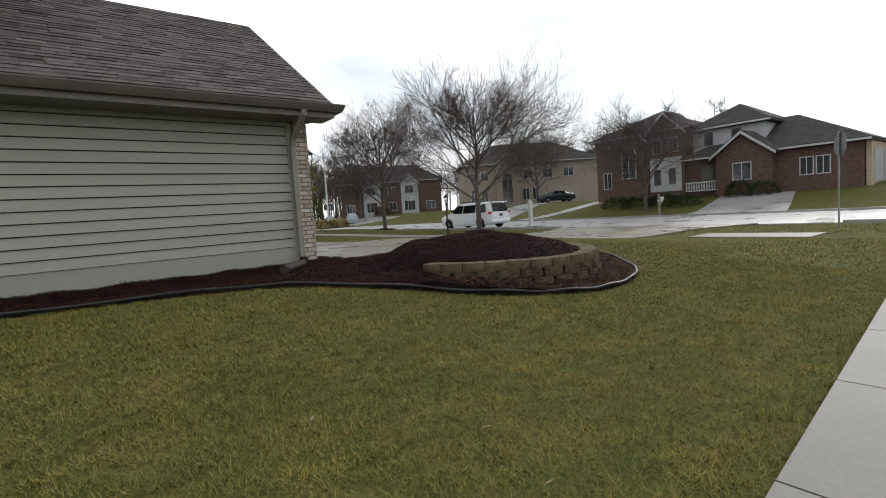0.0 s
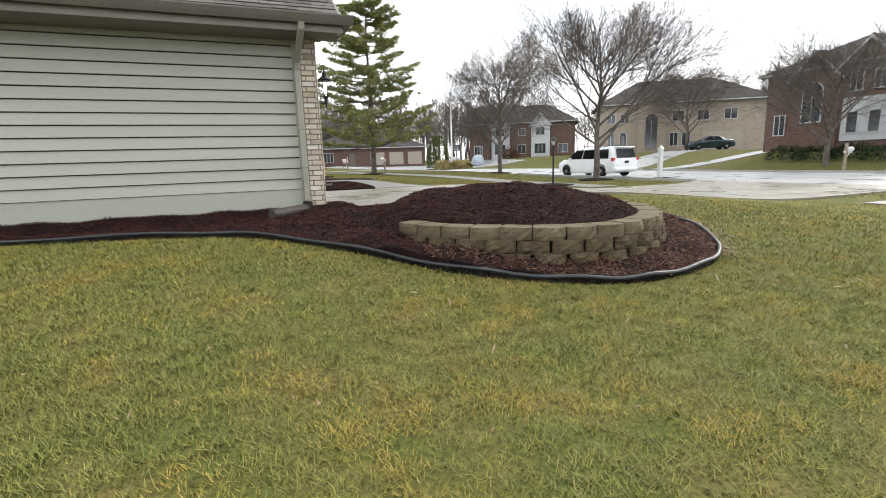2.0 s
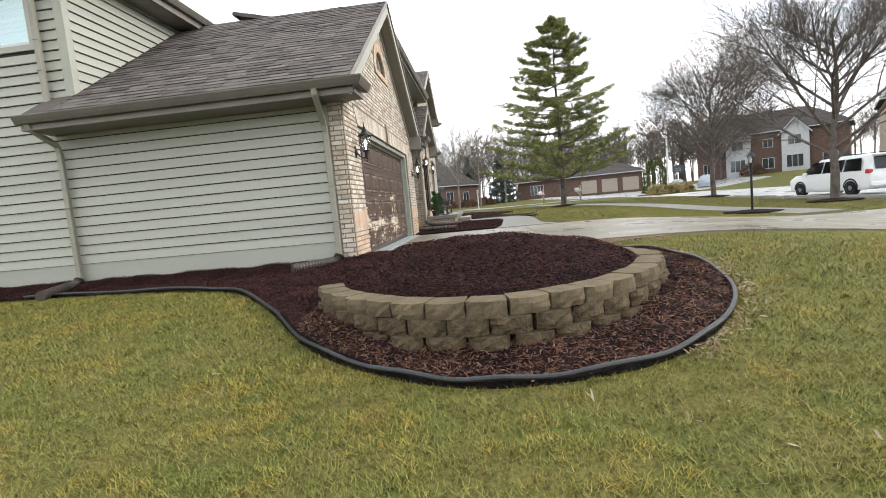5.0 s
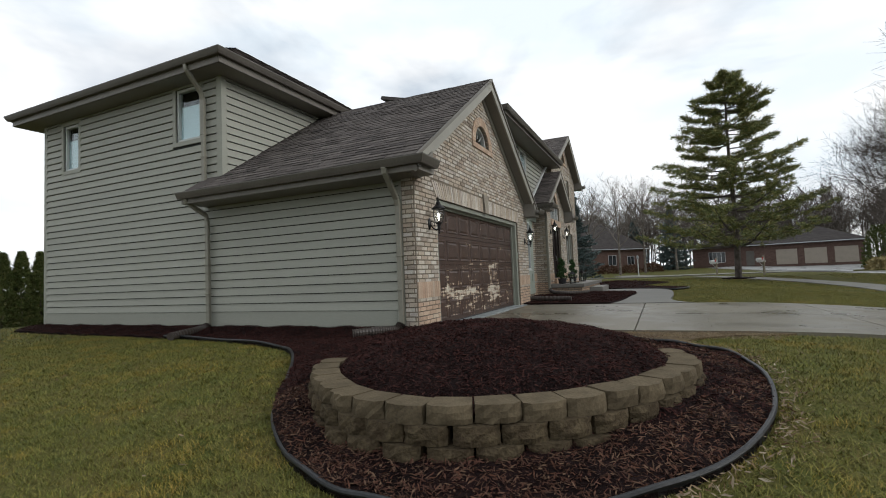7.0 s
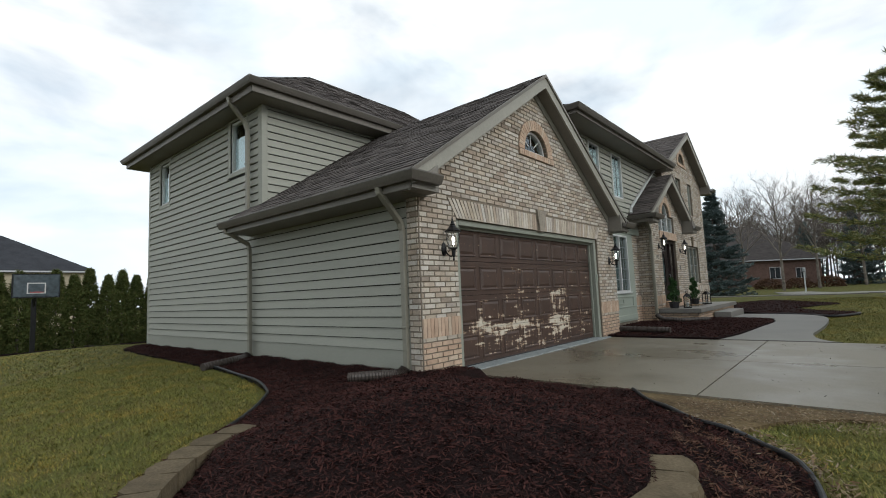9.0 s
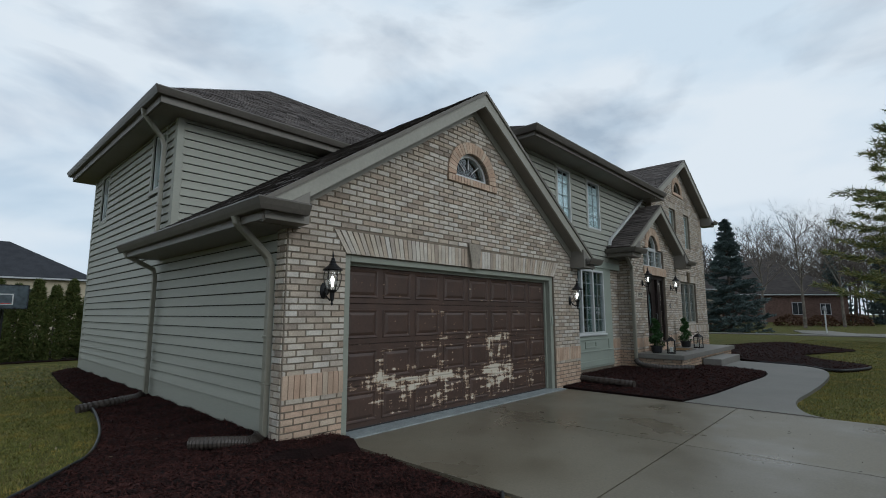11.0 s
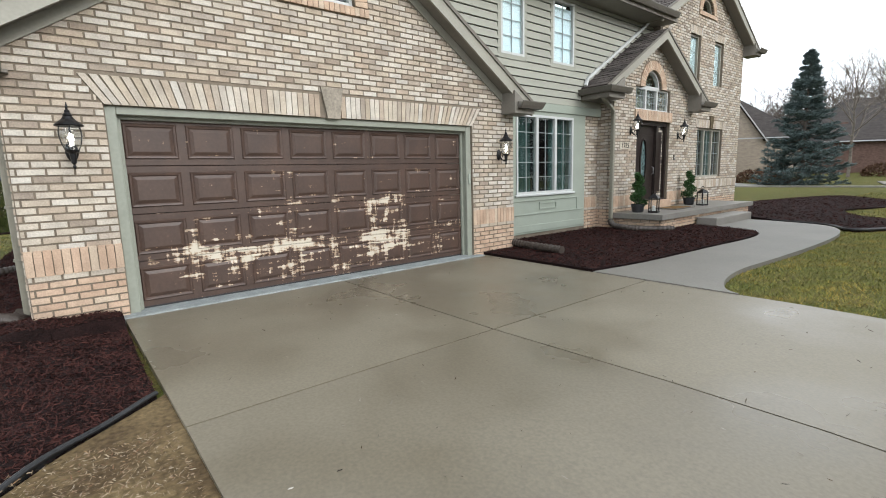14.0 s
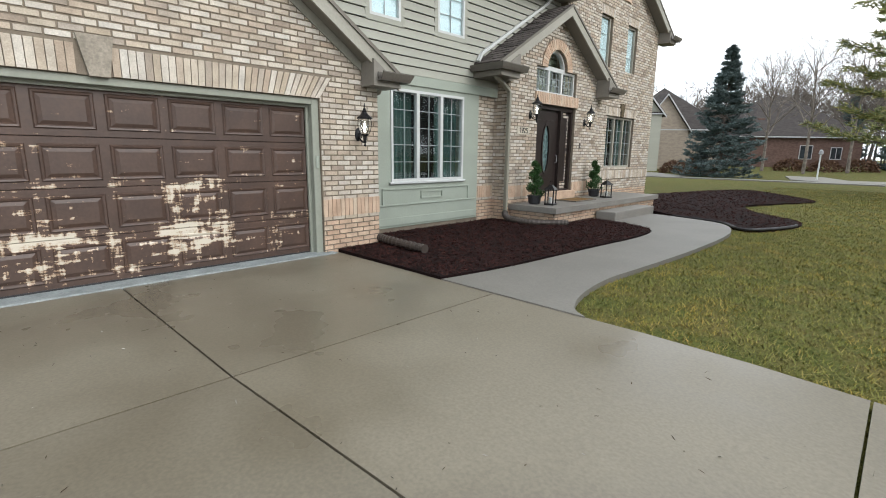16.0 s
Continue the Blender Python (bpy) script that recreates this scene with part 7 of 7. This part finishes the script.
# beige two-storey house with an arched entrance
house("large beige brick house with an arched entrance across the street", 45.1, 50.6, 1.6, -35, 19.2, 10, 5.9, 9.2, M_BEIGE, M_FARROOF,
      windows=((0.8, 0.6, 0.9, 1.5, 0, True), (2.3, 0.6, 0.9, 1.5, 0, True), (0.7, 3.6, 1.1, 1.2, 0), (2.3, 3.6, 1.1, 1.2, 0), (5.2, 0.3, 1.5, 3.6, -0.62, True, M_BEIGE), (8.2, 0.6, 1.0, 1.7, 0), (9.6, 0.6, 1.0, 1.7, 0), (8.4, 3.6, 1.4, 1.3, 0), (11.2, 3.6, 1.4, 1.3, 0), (14.2, 3.6, 1.5, 1.3, 0)),
      doors=((12.0, 4.4, 2.2, M_TANDOOR, 0.0),), gables=((4.4, 7.6, -0.5, 5.9, 7.2, 0.6, M_BEIGE, M_FARROOF),))
# brick and white house further along the street
house("brick and white house with bay windows far along the street", 38.5, 76.0, 1.5, -37, 17.5, 9, 5.6, 8.8, M_REDBRICK, M_FARROOF,
      windows=((0.8, 0.6, 1.5, 1.5, 0, False, None, 2), (4.4, 0.5, 1.9, 1.7, -0.62, False, None, 2), (4.6, 3.5, 1.5, 1.3, -0.62), (8.2, 0.6, 1.4, 1.5, 0), (8.3, 3.5, 1.2, 1.2, 0), (11.0, 0.5, 1.9, 1.7, -0.62, False, None, 2), (11.2, 3.5, 1.5, 1.3, -0.62), (14.8, 0.6, 1.6, 1.4, 0)),
      gables=((3.9, 6.9, -0.5, 5.2, 6.9, 0.6, M_FARWHITE, M_FARROOF), (10.5, 13.5, -0.5, 5.2, 6.9, 0.6, M_FARWHITE, M_FARROOF)))
# low brick house with three garage doors
house("low brick house with three arched tan garage doors", 12.0, 84.0, 0.95, -14, 20.0, 9, 2.9, 5.2, M_REDBRICK, M_FARROOF,
      windows=((2.2, 0.6, 2.2, 1.6, -0.05, False, None, 3),), doors=((7.0, 1.0, 2.1, M_GUTTER, 0.0), (10.6, 2.4, 2.1, M_TANDOOR, 0.0), (13.8, 2.4, 2.1, M_TANDOOR, 0.0), (17.0, 2.4, 2.1, M_TANDOOR, 0.0)))
# houses past the spruce
house("brown brick ranch house with a steep dark roof", -6.0, 79.5, 0.95, 42, 15.0, 12, 3.6, 9.2, M_REDBRICK, M_FARROOF, windows=((7.4, 0.9, 1.6, 1.7, 0, False, None, 1), (11.2, 0.9, 1.4, 1.5, 0)), chimney=(3.0, 2.0, 6.0))
bigg = house("tan house with a very tall brown gable roof", -15.5, 69.0, 0.6, 40, 11.0, 12, 4.6, 10.2, M_BEIGE, M_FARROOF, windows=((3.0, 0.6, 1.4, 1.6, 0),), gables=((0.8, 6.6, -0.4, 4.6, 8.6, 0.5, M_BEIGE, M_FARROOF),))
house("pale green two-storey house with white arched windows", -15.2, 58.5, 0.5, 42, 6.8, 8, 5.9, 8.6, M_SIDING, M_FARROOF, windows=((4.9, 0.8, 1.4, 1.3, 0, True, None, 1), (4.9, 3.7, 1.3, 1.2, 0, True, None, 1)), gables=((3.8, 7.0, -0.4, 5.9, 7.8, 0.35, M_SIDING, M_FARROOF),))
# cream house behind the hedge
nb = house("cream stucco house with a dark slate hip roof behind the hedge", -46.0, -3.0, -0.4, 90, 18.0, 11.0, 5.5, 9.2, M_CREAM, M_SLATE, windows=((6.0, 3.7, 0.9, 0.9, 0), (11.5, 3.6, 0.6, 1.0, 0), (13.6, 3.6, 0.6, 1.0, 0), (2.6, 3.6, 0.9, 1.0, 0)), chimney=(3.9, -0.7, 8.6))
for u in (5.35, 7.05):
    part("shutter", box((u, -0.06, 3.7), (u + 0.5, -0.01, 4.6), 0.01), M_GUTTER, nb)

# neighbour's walk and drive past the lawn
nd = tagged(new("driveway_neighbour"), "pale concrete drive and walk of the neighbouring house", "driveway", kind="structure")
for poly in ([(-6.0, 46.6), (9.0, 46.6), (9.0, 48.0), (-6.0, 48.0)], [(6.0, 48.0), (24.0, 50.5), (24.0, 54.0), (7.0, 52.0), (5.0, 58.0), (2.5, 58.0), (4.0, 50.5)], [(-9.0, 50.0), (-3.2, 48.0), (-2.6, 49.6), (-7.0, 55.5), (-10.0, 55.0)]):
    part("slab", sheet(poly, 0.05, 2.0), M_WALK, nd)
isl = tagged(link("ground_island", sheet([(27 + 3.4 * math.cos(k * math.tau / 20), 57 + 2.2 * math.sin(k * math.tau / 20)) for k in range(20)], 0.12, 1.0), M_SOIL), "grassed island with ornamental grasses", "island", kind="structure")
tagged(link("driveway_far_end", sheet([(18, 62), (40, 60), (42, 74), (30, 80), (16, 83), (14, 78)], 0.05, 3.0), M_ROAD), "pale concrete turning area", "driveway", kind="structure")

# ---------- vehicles ----------
M_CARWHITE = mat("white_car_paint", (0.74, 0.75, 0.76), 0.2, var=0.02, scale=1, fine=10, bump=0, dry=True)
M_CARDARK = mat("dark_car_paint", (0.03, 0.05, 0.055), 0.2, var=0.05, scale=1, fine=10, bump=0)
M_TYRE = mat("tyre_rubber", (0.03, 0.03, 0.03), 0.85, var=0.15, fine=40, bump=0.2)
M_CARGLASS = mat("tinted_glass", (0.012, 0.014, 0.016), 0.06, var=0.1, fine=4, bump=0, spec=0.8, dry=True)
M_RED = mat("red_lens", (0.45, 0.03, 0.03), 0.2, var=0.1, fine=30, bump=0.1, dry=True)
M_COVER = mat("silver_car_cover", (0.40, 0.46, 0.52), 0.6, var=0.15, scale=2, fine=12, bump=0.4)


def car(label, paint, length, width, sections, glass_top, wheels, z_belt, rails=False):
    """A body lofted along y from sections (y, half width at sill, belt, roof; heights of belt and roof)."""
    t = thing("car", label=label, category="car")
    bm = bmesh.new()
    rings = []
    for y, hb, ht, zt, zlow in sections:
        p = [(-hb * 0.94, zlow), (-hb, zlow + 0.22), (-hb, z_belt if zt > z_belt else zt - 0.10), (-ht, max(zt - 0.10, 0.5)), (-ht * 0.82, zt), (ht * 0.82, zt), (ht, max(zt - 0.10, 0.5)), (hb, z_belt if zt > z_belt else zt - 0.10), (hb, zlow + 0.22), (hb * 0.94, zlow)]
        rings.append([bm.verts.new((x, y, z)) for x, z in p])
    k = len(rings[0])
    for a, b in zip(rings, rings[1:]):
        for j in range(k):
            bm.faces.new((a[j], a[(j + 1) % k], b[(j + 1) % k], b[j]))
    bm.faces.new(rings[0])
    bm.faces.new(rings[-1][::-1])
    bmesh.ops.subdivide_edges(bm, edges=bm.edges[:], cuts=1, smooth=0.35, use_grid_fill=True)
    body = part("body", bm, paint, t)
    for f in body.data.polygons:
        f.use_smooth = True
    for nm, quad in glass_top:
        bm = bmesh.new()
        vs = [bm.verts.new(p) for p in quad]
        bm.faces.new(vs)
        bmesh.ops.solidify(bm, geom=bm.faces[:], thickness=0.012)
        part(nm, bm, M_CARGLASS, t)
    for sx in (-1, 1):
        for wy in wheels:
            bm = lathe([(0.20, -0.11), (0.315, -0.11), (0.335, -0.07), (0.335, 0.07), (0.315, 0.11), (0.20, 0.11)], 24)
            bmesh.ops.rotate(bm, verts=bm.verts, matrix=Matrix.Rotation(radians(90), 3, "Y"))
            wheel = new("wheel")
            wheel.parent = t
            wheel.location = (sx * (width / 2 - 0.10), wy, 0.335)
            part("tyre", bm, M_TYRE, wheel)
            bm = lathe([(0.05, 0.125), (0.07, 0.115), (0.20, 0.10), (0.215, 0.115), (0.215, -0.1)], 20)
            bmesh.ops.rotate(bm, verts=bm.verts, matrix=Matrix.Rotation(radians(90 * sx), 3, "Y"))
            part("rim", bm, M_STEEL, wheel)
            for q in range(5):
                a = q * math.tau / 5
                part("spoke_gap", tube([(sx * 0.118, 0.10 * math.cos(a), 0.10 * math.sin(a)), (sx * 0.108, 0.17 * math.cos(a), 0.17 * math.sin(a))], 0.03, 6), M_BLACK, wheel)
            bm = bmesh.new()
            arc = [(wy + 0.40 * math.cos(q * math.pi / 12), 0.36 + 0.40 * math.sin(q * math.pi / 12)) for q in range(13)]
            arc2 = [(wy + 0.34 * math.cos(q * math.pi / 12), 0.34 + 0.34 * math.sin(q * math.pi / 12)) for q in range(12, -1, -1)]
            part("wheel_arch", prism(arc + arc2, 0.03, lambda u, v, d: (sx * (width / 2 + 0.004 - d), u, v)), M_BLACK, t)
    if rails:
        for sx in (-1, 1):
            part("roof_rail", tube([(sx * 0.62, -1.6, 1.75), (sx * 0.64, -1.3, 1.80), (sx * 0.64, 0.4, 1.82), (sx * 0.62, 0.7, 1.77)], 0.022, 6), M_BLACK, t)
    return t


VAN = ((-2.54, 0.86, 0.70, 1.00, 0.42), (-2.46, 0.93, 0.74, 1.30, 0.32), (-2.28, 0.97, 0.74, 1.68, 0.26), (-1.7, 0.985, 0.76, 1.75, 0.22), (-0.3, 0.99, 0.77, 1.76, 0.20), (0.55, 0.99, 0.76, 1.70, 0.20), (1.35, 0.98, 0.74, 1.22, 0.20), (1.75, 0.97, 0.78, 1.06, 0.22), (2.3, 0.92, 0.76, 0.92, 0.26), (2.54, 0.74, 0.60, 0.70, 0.34))
side_glass = lambda sx, y0, y1, y2, y3: [(sx * 1.0, y0, 1.06), (sx * 1.0, y1, 1.06), (sx * 0.865, y2, 1.58), (sx * 0.845, y3, 1.60)]
van_glass = [("side_window", side_glass(sx, *q)) for sx in (-1, 1) for q in ((-2.15, -1.2, -1.22, -2.0), (-1.12, 0.02, -0.02, -1.14), (0.10, 1.28, 0.72, 0.06))]
van_glass += [("rear_window", [(-0.74, -2.545, 1.08), (0.74, -2.545, 1.08), (0.66, -2.36, 1.60), (-0.66, -2.36, 1.60)]), ("windscreen", [(-0.78, 1.48, 1.16), (0.78, 1.48, 1.16), (0.68, 0.68, 1.66), (-0.68, 0.68, 1.66)])]
van = car("white minivan with tinted windows parked at the kerb", M_CARWHITE, 5.08, 1.98, VAN, van_glass, (-1.55, 1.5), 1.05, True)
for sx in (-1, 1):
    part("tail_light", box((sx * 0.90 - 0.12, -2.52, 0.92), (sx * 0.90 + 0.10, -2.34, 1.10), 0.03), M_RED, van)
    part("mirror", box((sx * 1.06 - 0.10, 0.98, 1.0), (sx * 1.06 + 0.10, 1.12, 1.16), 0.03), M_CARWHITE, van)
    part("door_handle", box((sx * 1.0 - 0.015, -0.2, 0.93), (sx * 1.0 + 0.015, 0.0, 0.96), 0.005), M_CARWHITE, van)
part("bumper", box((-0.88, -2.60, 0.36), (0.88, -2.40, 0.58), 0.05), M_CARWHITE, van)
part("licence_plate", box((-0.16, -2.575, 0.78), (0.16, -2.55, 0.92), 0.004), M_BLACK, van)
part("spoiler", box((-0.66, -2.52, 1.66), (0.66, -2.2, 1.72), 0.02), M_CARWHITE, van)
van.matrix_world = pose(22.75, 24.45, gz(22.75, 24.45) + 0.0, 0, 0, 3)
SEDAN = ((-2.3, 0.80, 0.70, 0.78, 0.34), (-2.1, 0.88, 0.72, 1.02, 0.26), (-1.3, 0.91, 0.70, 1.10, 0.2), (-0.7, 0.91, 0.60, 1.42, 0.2), (0.2, 0.91, 0.60, 1.44, 0.2), (1.0, 0.91, 0.70, 1.06, 0.2), (2.0, 0.86, 0.72, 0.86, 0.24), (2.3, 0.70, 0.60, 0.66, 0.32))
sed_glass = [("side_window", [(sx * 0.90, y0, 0.98), (sx * 0.90, y1, 0.98), (sx * 0.74, y2, 1.34), (sx * 0.74, y3, 1.34)]) for sx in (-1, 1) for y0, y1, y2, y3 in ((-1.1, -0.1, -0.14, -0.75), (-0.04, 0.9, 0.3, -0.02))]
sedan = car("dark green sedan parked on a driveway across the street", M_CARDARK, 4.6, 1.82, SEDAN, sed_glass, (-1.4, 1.4), 0.95)
sedan.matrix_world = pose(48.6, 37.6, gz(48.6, 37.6) + 0.05, 0, 0, 62)
copy_thing(sedan, pose(52.5, 5.2, gz(52.5, 5.2) + 0.05, 0, 0, 85))["label"] = "dark car parked beside the garage wing"
for x, y in ((32.5, 68.5), (35.6, 67.0)):
    t = thing("covered_car", (x, y, gz(x, y) + 0.05), -30, "car under a silver-blue fitted cover", "covered car", "covered cars")
    bm = bmesh.new()
    bmesh.ops.create_uvsphere(bm, u_segments=20, v_segments=12, radius=1)
    for v in bm.verts:
        v.co = Vector((math.copysign(abs(v.co.x) ** 0.6, v.co.x) * 0.95, math.copysign(abs(v.co.y) ** 0.7, v.co.y) * 2.2, max(0, v.co.z) ** 0.8 * 1.5 * (1 - 0.12 * abs(v.co.y))))
    part("cover", bm, M_COVER, t)
    part("hem", box((-0.9, -2.0, 0.0), (0.9, 2.0, 0.12), 0.03), M_COVER, t)

# ---------- posts, lamps, mailboxes ----------
lp = thing("lamp_post", (15.1, 17.9, gz(15.1, 17.9)), 0, "black lawn lamp post with a lantern head", "lamp post")
part("pole", lathe([(0.07, 0), (0.075, 0.08), (0.04, 0.14), (0.036, 1.62), (0.05, 1.66), (0.03, 1.70)], 12), M_BLACK, lp)
part("glass", lathe([(0.07, 1.70), (0.115, 1.95), (0.10, 1.96)], 8), M_LGLASS, lp).visible_shadow = False
part("cap", lathe([(0.14, 1.95), (0.13, 1.98), (0.05, 2.08), (0.02, 2.10), (0.01, 2.16)], 8), M_BLACK, lp)
part("base_cup", lathe([(0.03, 1.66), (0.08, 1.69), (0.075, 1.715)], 8), M_BLACK, lp)
for k in range(4):
    a = k * math.tau / 4 + 0.4
    part("rib", tube([(0.072 * math.cos(a), 0.072 * math.sin(a), 1.70), (0.118 * math.cos(a), 0.118 * math.sin(a), 1.95)], 0.007, 5), M_BLACK, lp)
part("lens", lathe([(0.03, 1.74), (0.045, 1.85), (0.02, 1.9)], 8), M_WHITE, lp)

wp = thing("white_post", (21.55, 18.2, gz(21.55, 18.2)), 0, "white square post with a pyramid cap by the street", "post")
part("shaft", box((-0.09, -0.09, 0), (0.09, 0.09, 1.48), 0.008), M_WHITE, wp)
part("collar", box((-0.11, -0.11, 1.44), (0.11, 0.11, 1.49), 0.006), M_WHITE, wp)
bm = bmesh.new()
bmesh.ops.create_cone(bm, segments=4, radius1=0.15, radius2=0.02, depth=0.16, cap_ends=True, matrix=pose(0, 0, 1.57, 0, 0, 45))
part("cap", bm, M_WHITE, wp)


def mailbox(x, y, turn, label):
    t = thing("mailbox", (x, y, gz(x, y)), turn, label, "mailbox", "street mailboxes")
    part("post", box((-0.06, -0.06, 0), (0.06, 0.06, 1.45), 0.008), mat("weathered_post", (0.42, 0.36, 0.28), 0.8, fine=30), t)
    part("arm", box((-0.05, -0.5, 0.92), (0.05, 0.15, 1.02), 0.006), M_WHITE, t)
    outline = arch(-0.11, 0.11, 1.14) + [(-0.11, 1.03), (0.11, 1.03)]
    part("box", prism(outline, 0.5, lambda u, v, d: (u, -0.52 + d, v)), M_WHITE, t)
    part("flag", box((0.112, -0.2, 1.1), (0.12, -0.1, 1.3)), M_RED, t)
    part("brace", tube([(0, 0, 0.6), (0, -0.35, 0.92)], 0.025, 6), M_WHITE, t)
    return t


mailbox(33.3, 16.6, 90, "white mailbox on a wooden post across the street")
mailbox(14.2, 42.5, -60, "white mailbox on a pale post near the pine")
mailbox(11.5, 46.0, -60, "white mailbox on a pale post near the neighbour's drive")
sp = thing("stop_sign", (18.65, 3.6, gz(18.65, 3.6)), 0, "octagonal road sign on a steel post, seen almost edge-on", "road sign")
part("post", box((-0.03, -0.02, 0), (0.03, 0.02, 2.85), 0.004), M_STEEL, sp)
octo = [(0.38 * math.cos(math.tau * (k + 0.5) / 8), 2.48 + 0.38 * math.sin(math.tau * (k + 0.5) / 8)) for k in range(8)]
ca, sa = math.cos(radians(36)), math.sin(radians(36))
part("plate", prism(octo, 0.006, lambda u, v, d: (u * ca + (d + 0.03) * sa, u * sa - (d + 0.03) * ca, v)), M_STEEL, sp)
fpole = thing("flag_pole", (27.0, 57.0, gz(27, 57)), 0, "tall pale metal pole on the grassed island", "pole")
part("shaft", lathe([(0.14, 0), (0.12, 1.0), (0.07, 9.4)], 10), M_WHITE, fpole)
part("finial", lathe([(0.02, 9.4), (0.10, 9.5), (0.02, 9.6)], 10), M_STEEL, fpole)
sl = thing("street_lamp", (13.5, 88.0, gz(13.5, 88)), 0, "grey street lamp with a curved arm far along the road", "street lamp")
part("pole", tube([(0, 0, 0), (0, 0, 7.5), (0.3, 0, 8.4), (1.6, 0, 8.8)], [0.1, 0.07, 0.06, 0.05], 8), M_STEEL, sl)
part("head", box((1.4, -0.12, 8.72), (2.1, 0.12, 8.86), 0.03), M_STEEL, sl)
wl_post = thing("lawn_light", (5.3, 51.7, gz(5.3, 51.7)), 0, "slim white post light on the neighbour's lawn", "post light")
part("post", lathe([(0.06, 0), (0.05, 0.1), (0.045, 1.75)], 10), M_WHITE, wl_post)
part("head", lathe([(0.06, 1.75), (0.14, 1.82), (0.12, 2.0), (0.03, 2.12)], 10), M_STEEL, wl_post)


def hoop(x, y, turn, label):
    t = thing("basketball_hoop", (x, y, gz(x, y)), turn, label, "basketball hoop")
    part("pole", box((-0.08, -0.08, 0), (0.08, 0.08, 2.35), 0.01), M_BLACK, t)
    part("arm", tube([(0, 0, 2.3), (0.55, 0, 2.85)], 0.035, 6), M_BLACK, t)
    part("arm", tube([(0, 0, 1.95), (0.55, 0, 2.55)], 0.035, 6), M_BLACK, t)
    board = part("backboard", box((0.55, -0.75, 2.4), (0.58, 0.75, 3.35), 0.004), mat("grey_acrylic", (0.13, 0.16, 0.18), 0.15, fine=5, bump=0), t)
    part("frame", prism(rect(-0.77, 2.38, 0.77, 3.37), 0.05, lambda u, v, d: (0.53 + d, u, v), [rect(-0.71, 2.44, 0.71, 3.31)]), M_BLACK, t)
    part("target", prism(rect(-0.3, 2.55, 0.3, 3.0), 0.008, lambda u, v, d: (0.582 + d, u, v), [rect(-0.26, 2.59, 0.26, 2.96)]), M_WHITE, t)
    part("rim", tube([(0.85 + 0.22 * math.cos(k * math.tau / 16), 0.22 * math.sin(k * math.tau / 16), 2.6) for k in range(17)], 0.012, 6), M_RED, t)
    return t


hoop(-17.9, 6.9, -2, "black pole basketball hoop with a grey backboard behind the house")
hoop(34.0, 71.5, 235, "white backboard basketball hoop by a far drive")

# ---------- single bricks and shingles ----------
for parent, pieces, place in LATE:
    shared = {}
    for q in pieces:
        if place:
            u0, v0, u1, v1 = q
            c = ((u0 + u1) / 2, (v0 + v1) / 2)
            low = v1 < 1.04
            key = (round((u1 - u0) * 100), low)
            if key not in shared:
                bv, bf = brick_mesh([(-(u1 - u0) / 2, -(v1 - v0) / 2, (u1 - u0) / 2, (v1 - v0) / 2)], lambda u, v, d: (-d, u, v))
                ob = mesh_np("brick", bv, bf, M_TAN_ONE if low else M_BRICK_ONE, parent)
                shared[key] = ob.data
            else:
                ob = new("brick", shared[key])
                ob.parent = parent
            ob.location = place(c[0], c[1], 0.0)
        else:
            mesh_np("shingle", q, [(0, 1, 2, 3), (4, 5, 1, 0)], M_SHINGLE_ONE, parent)
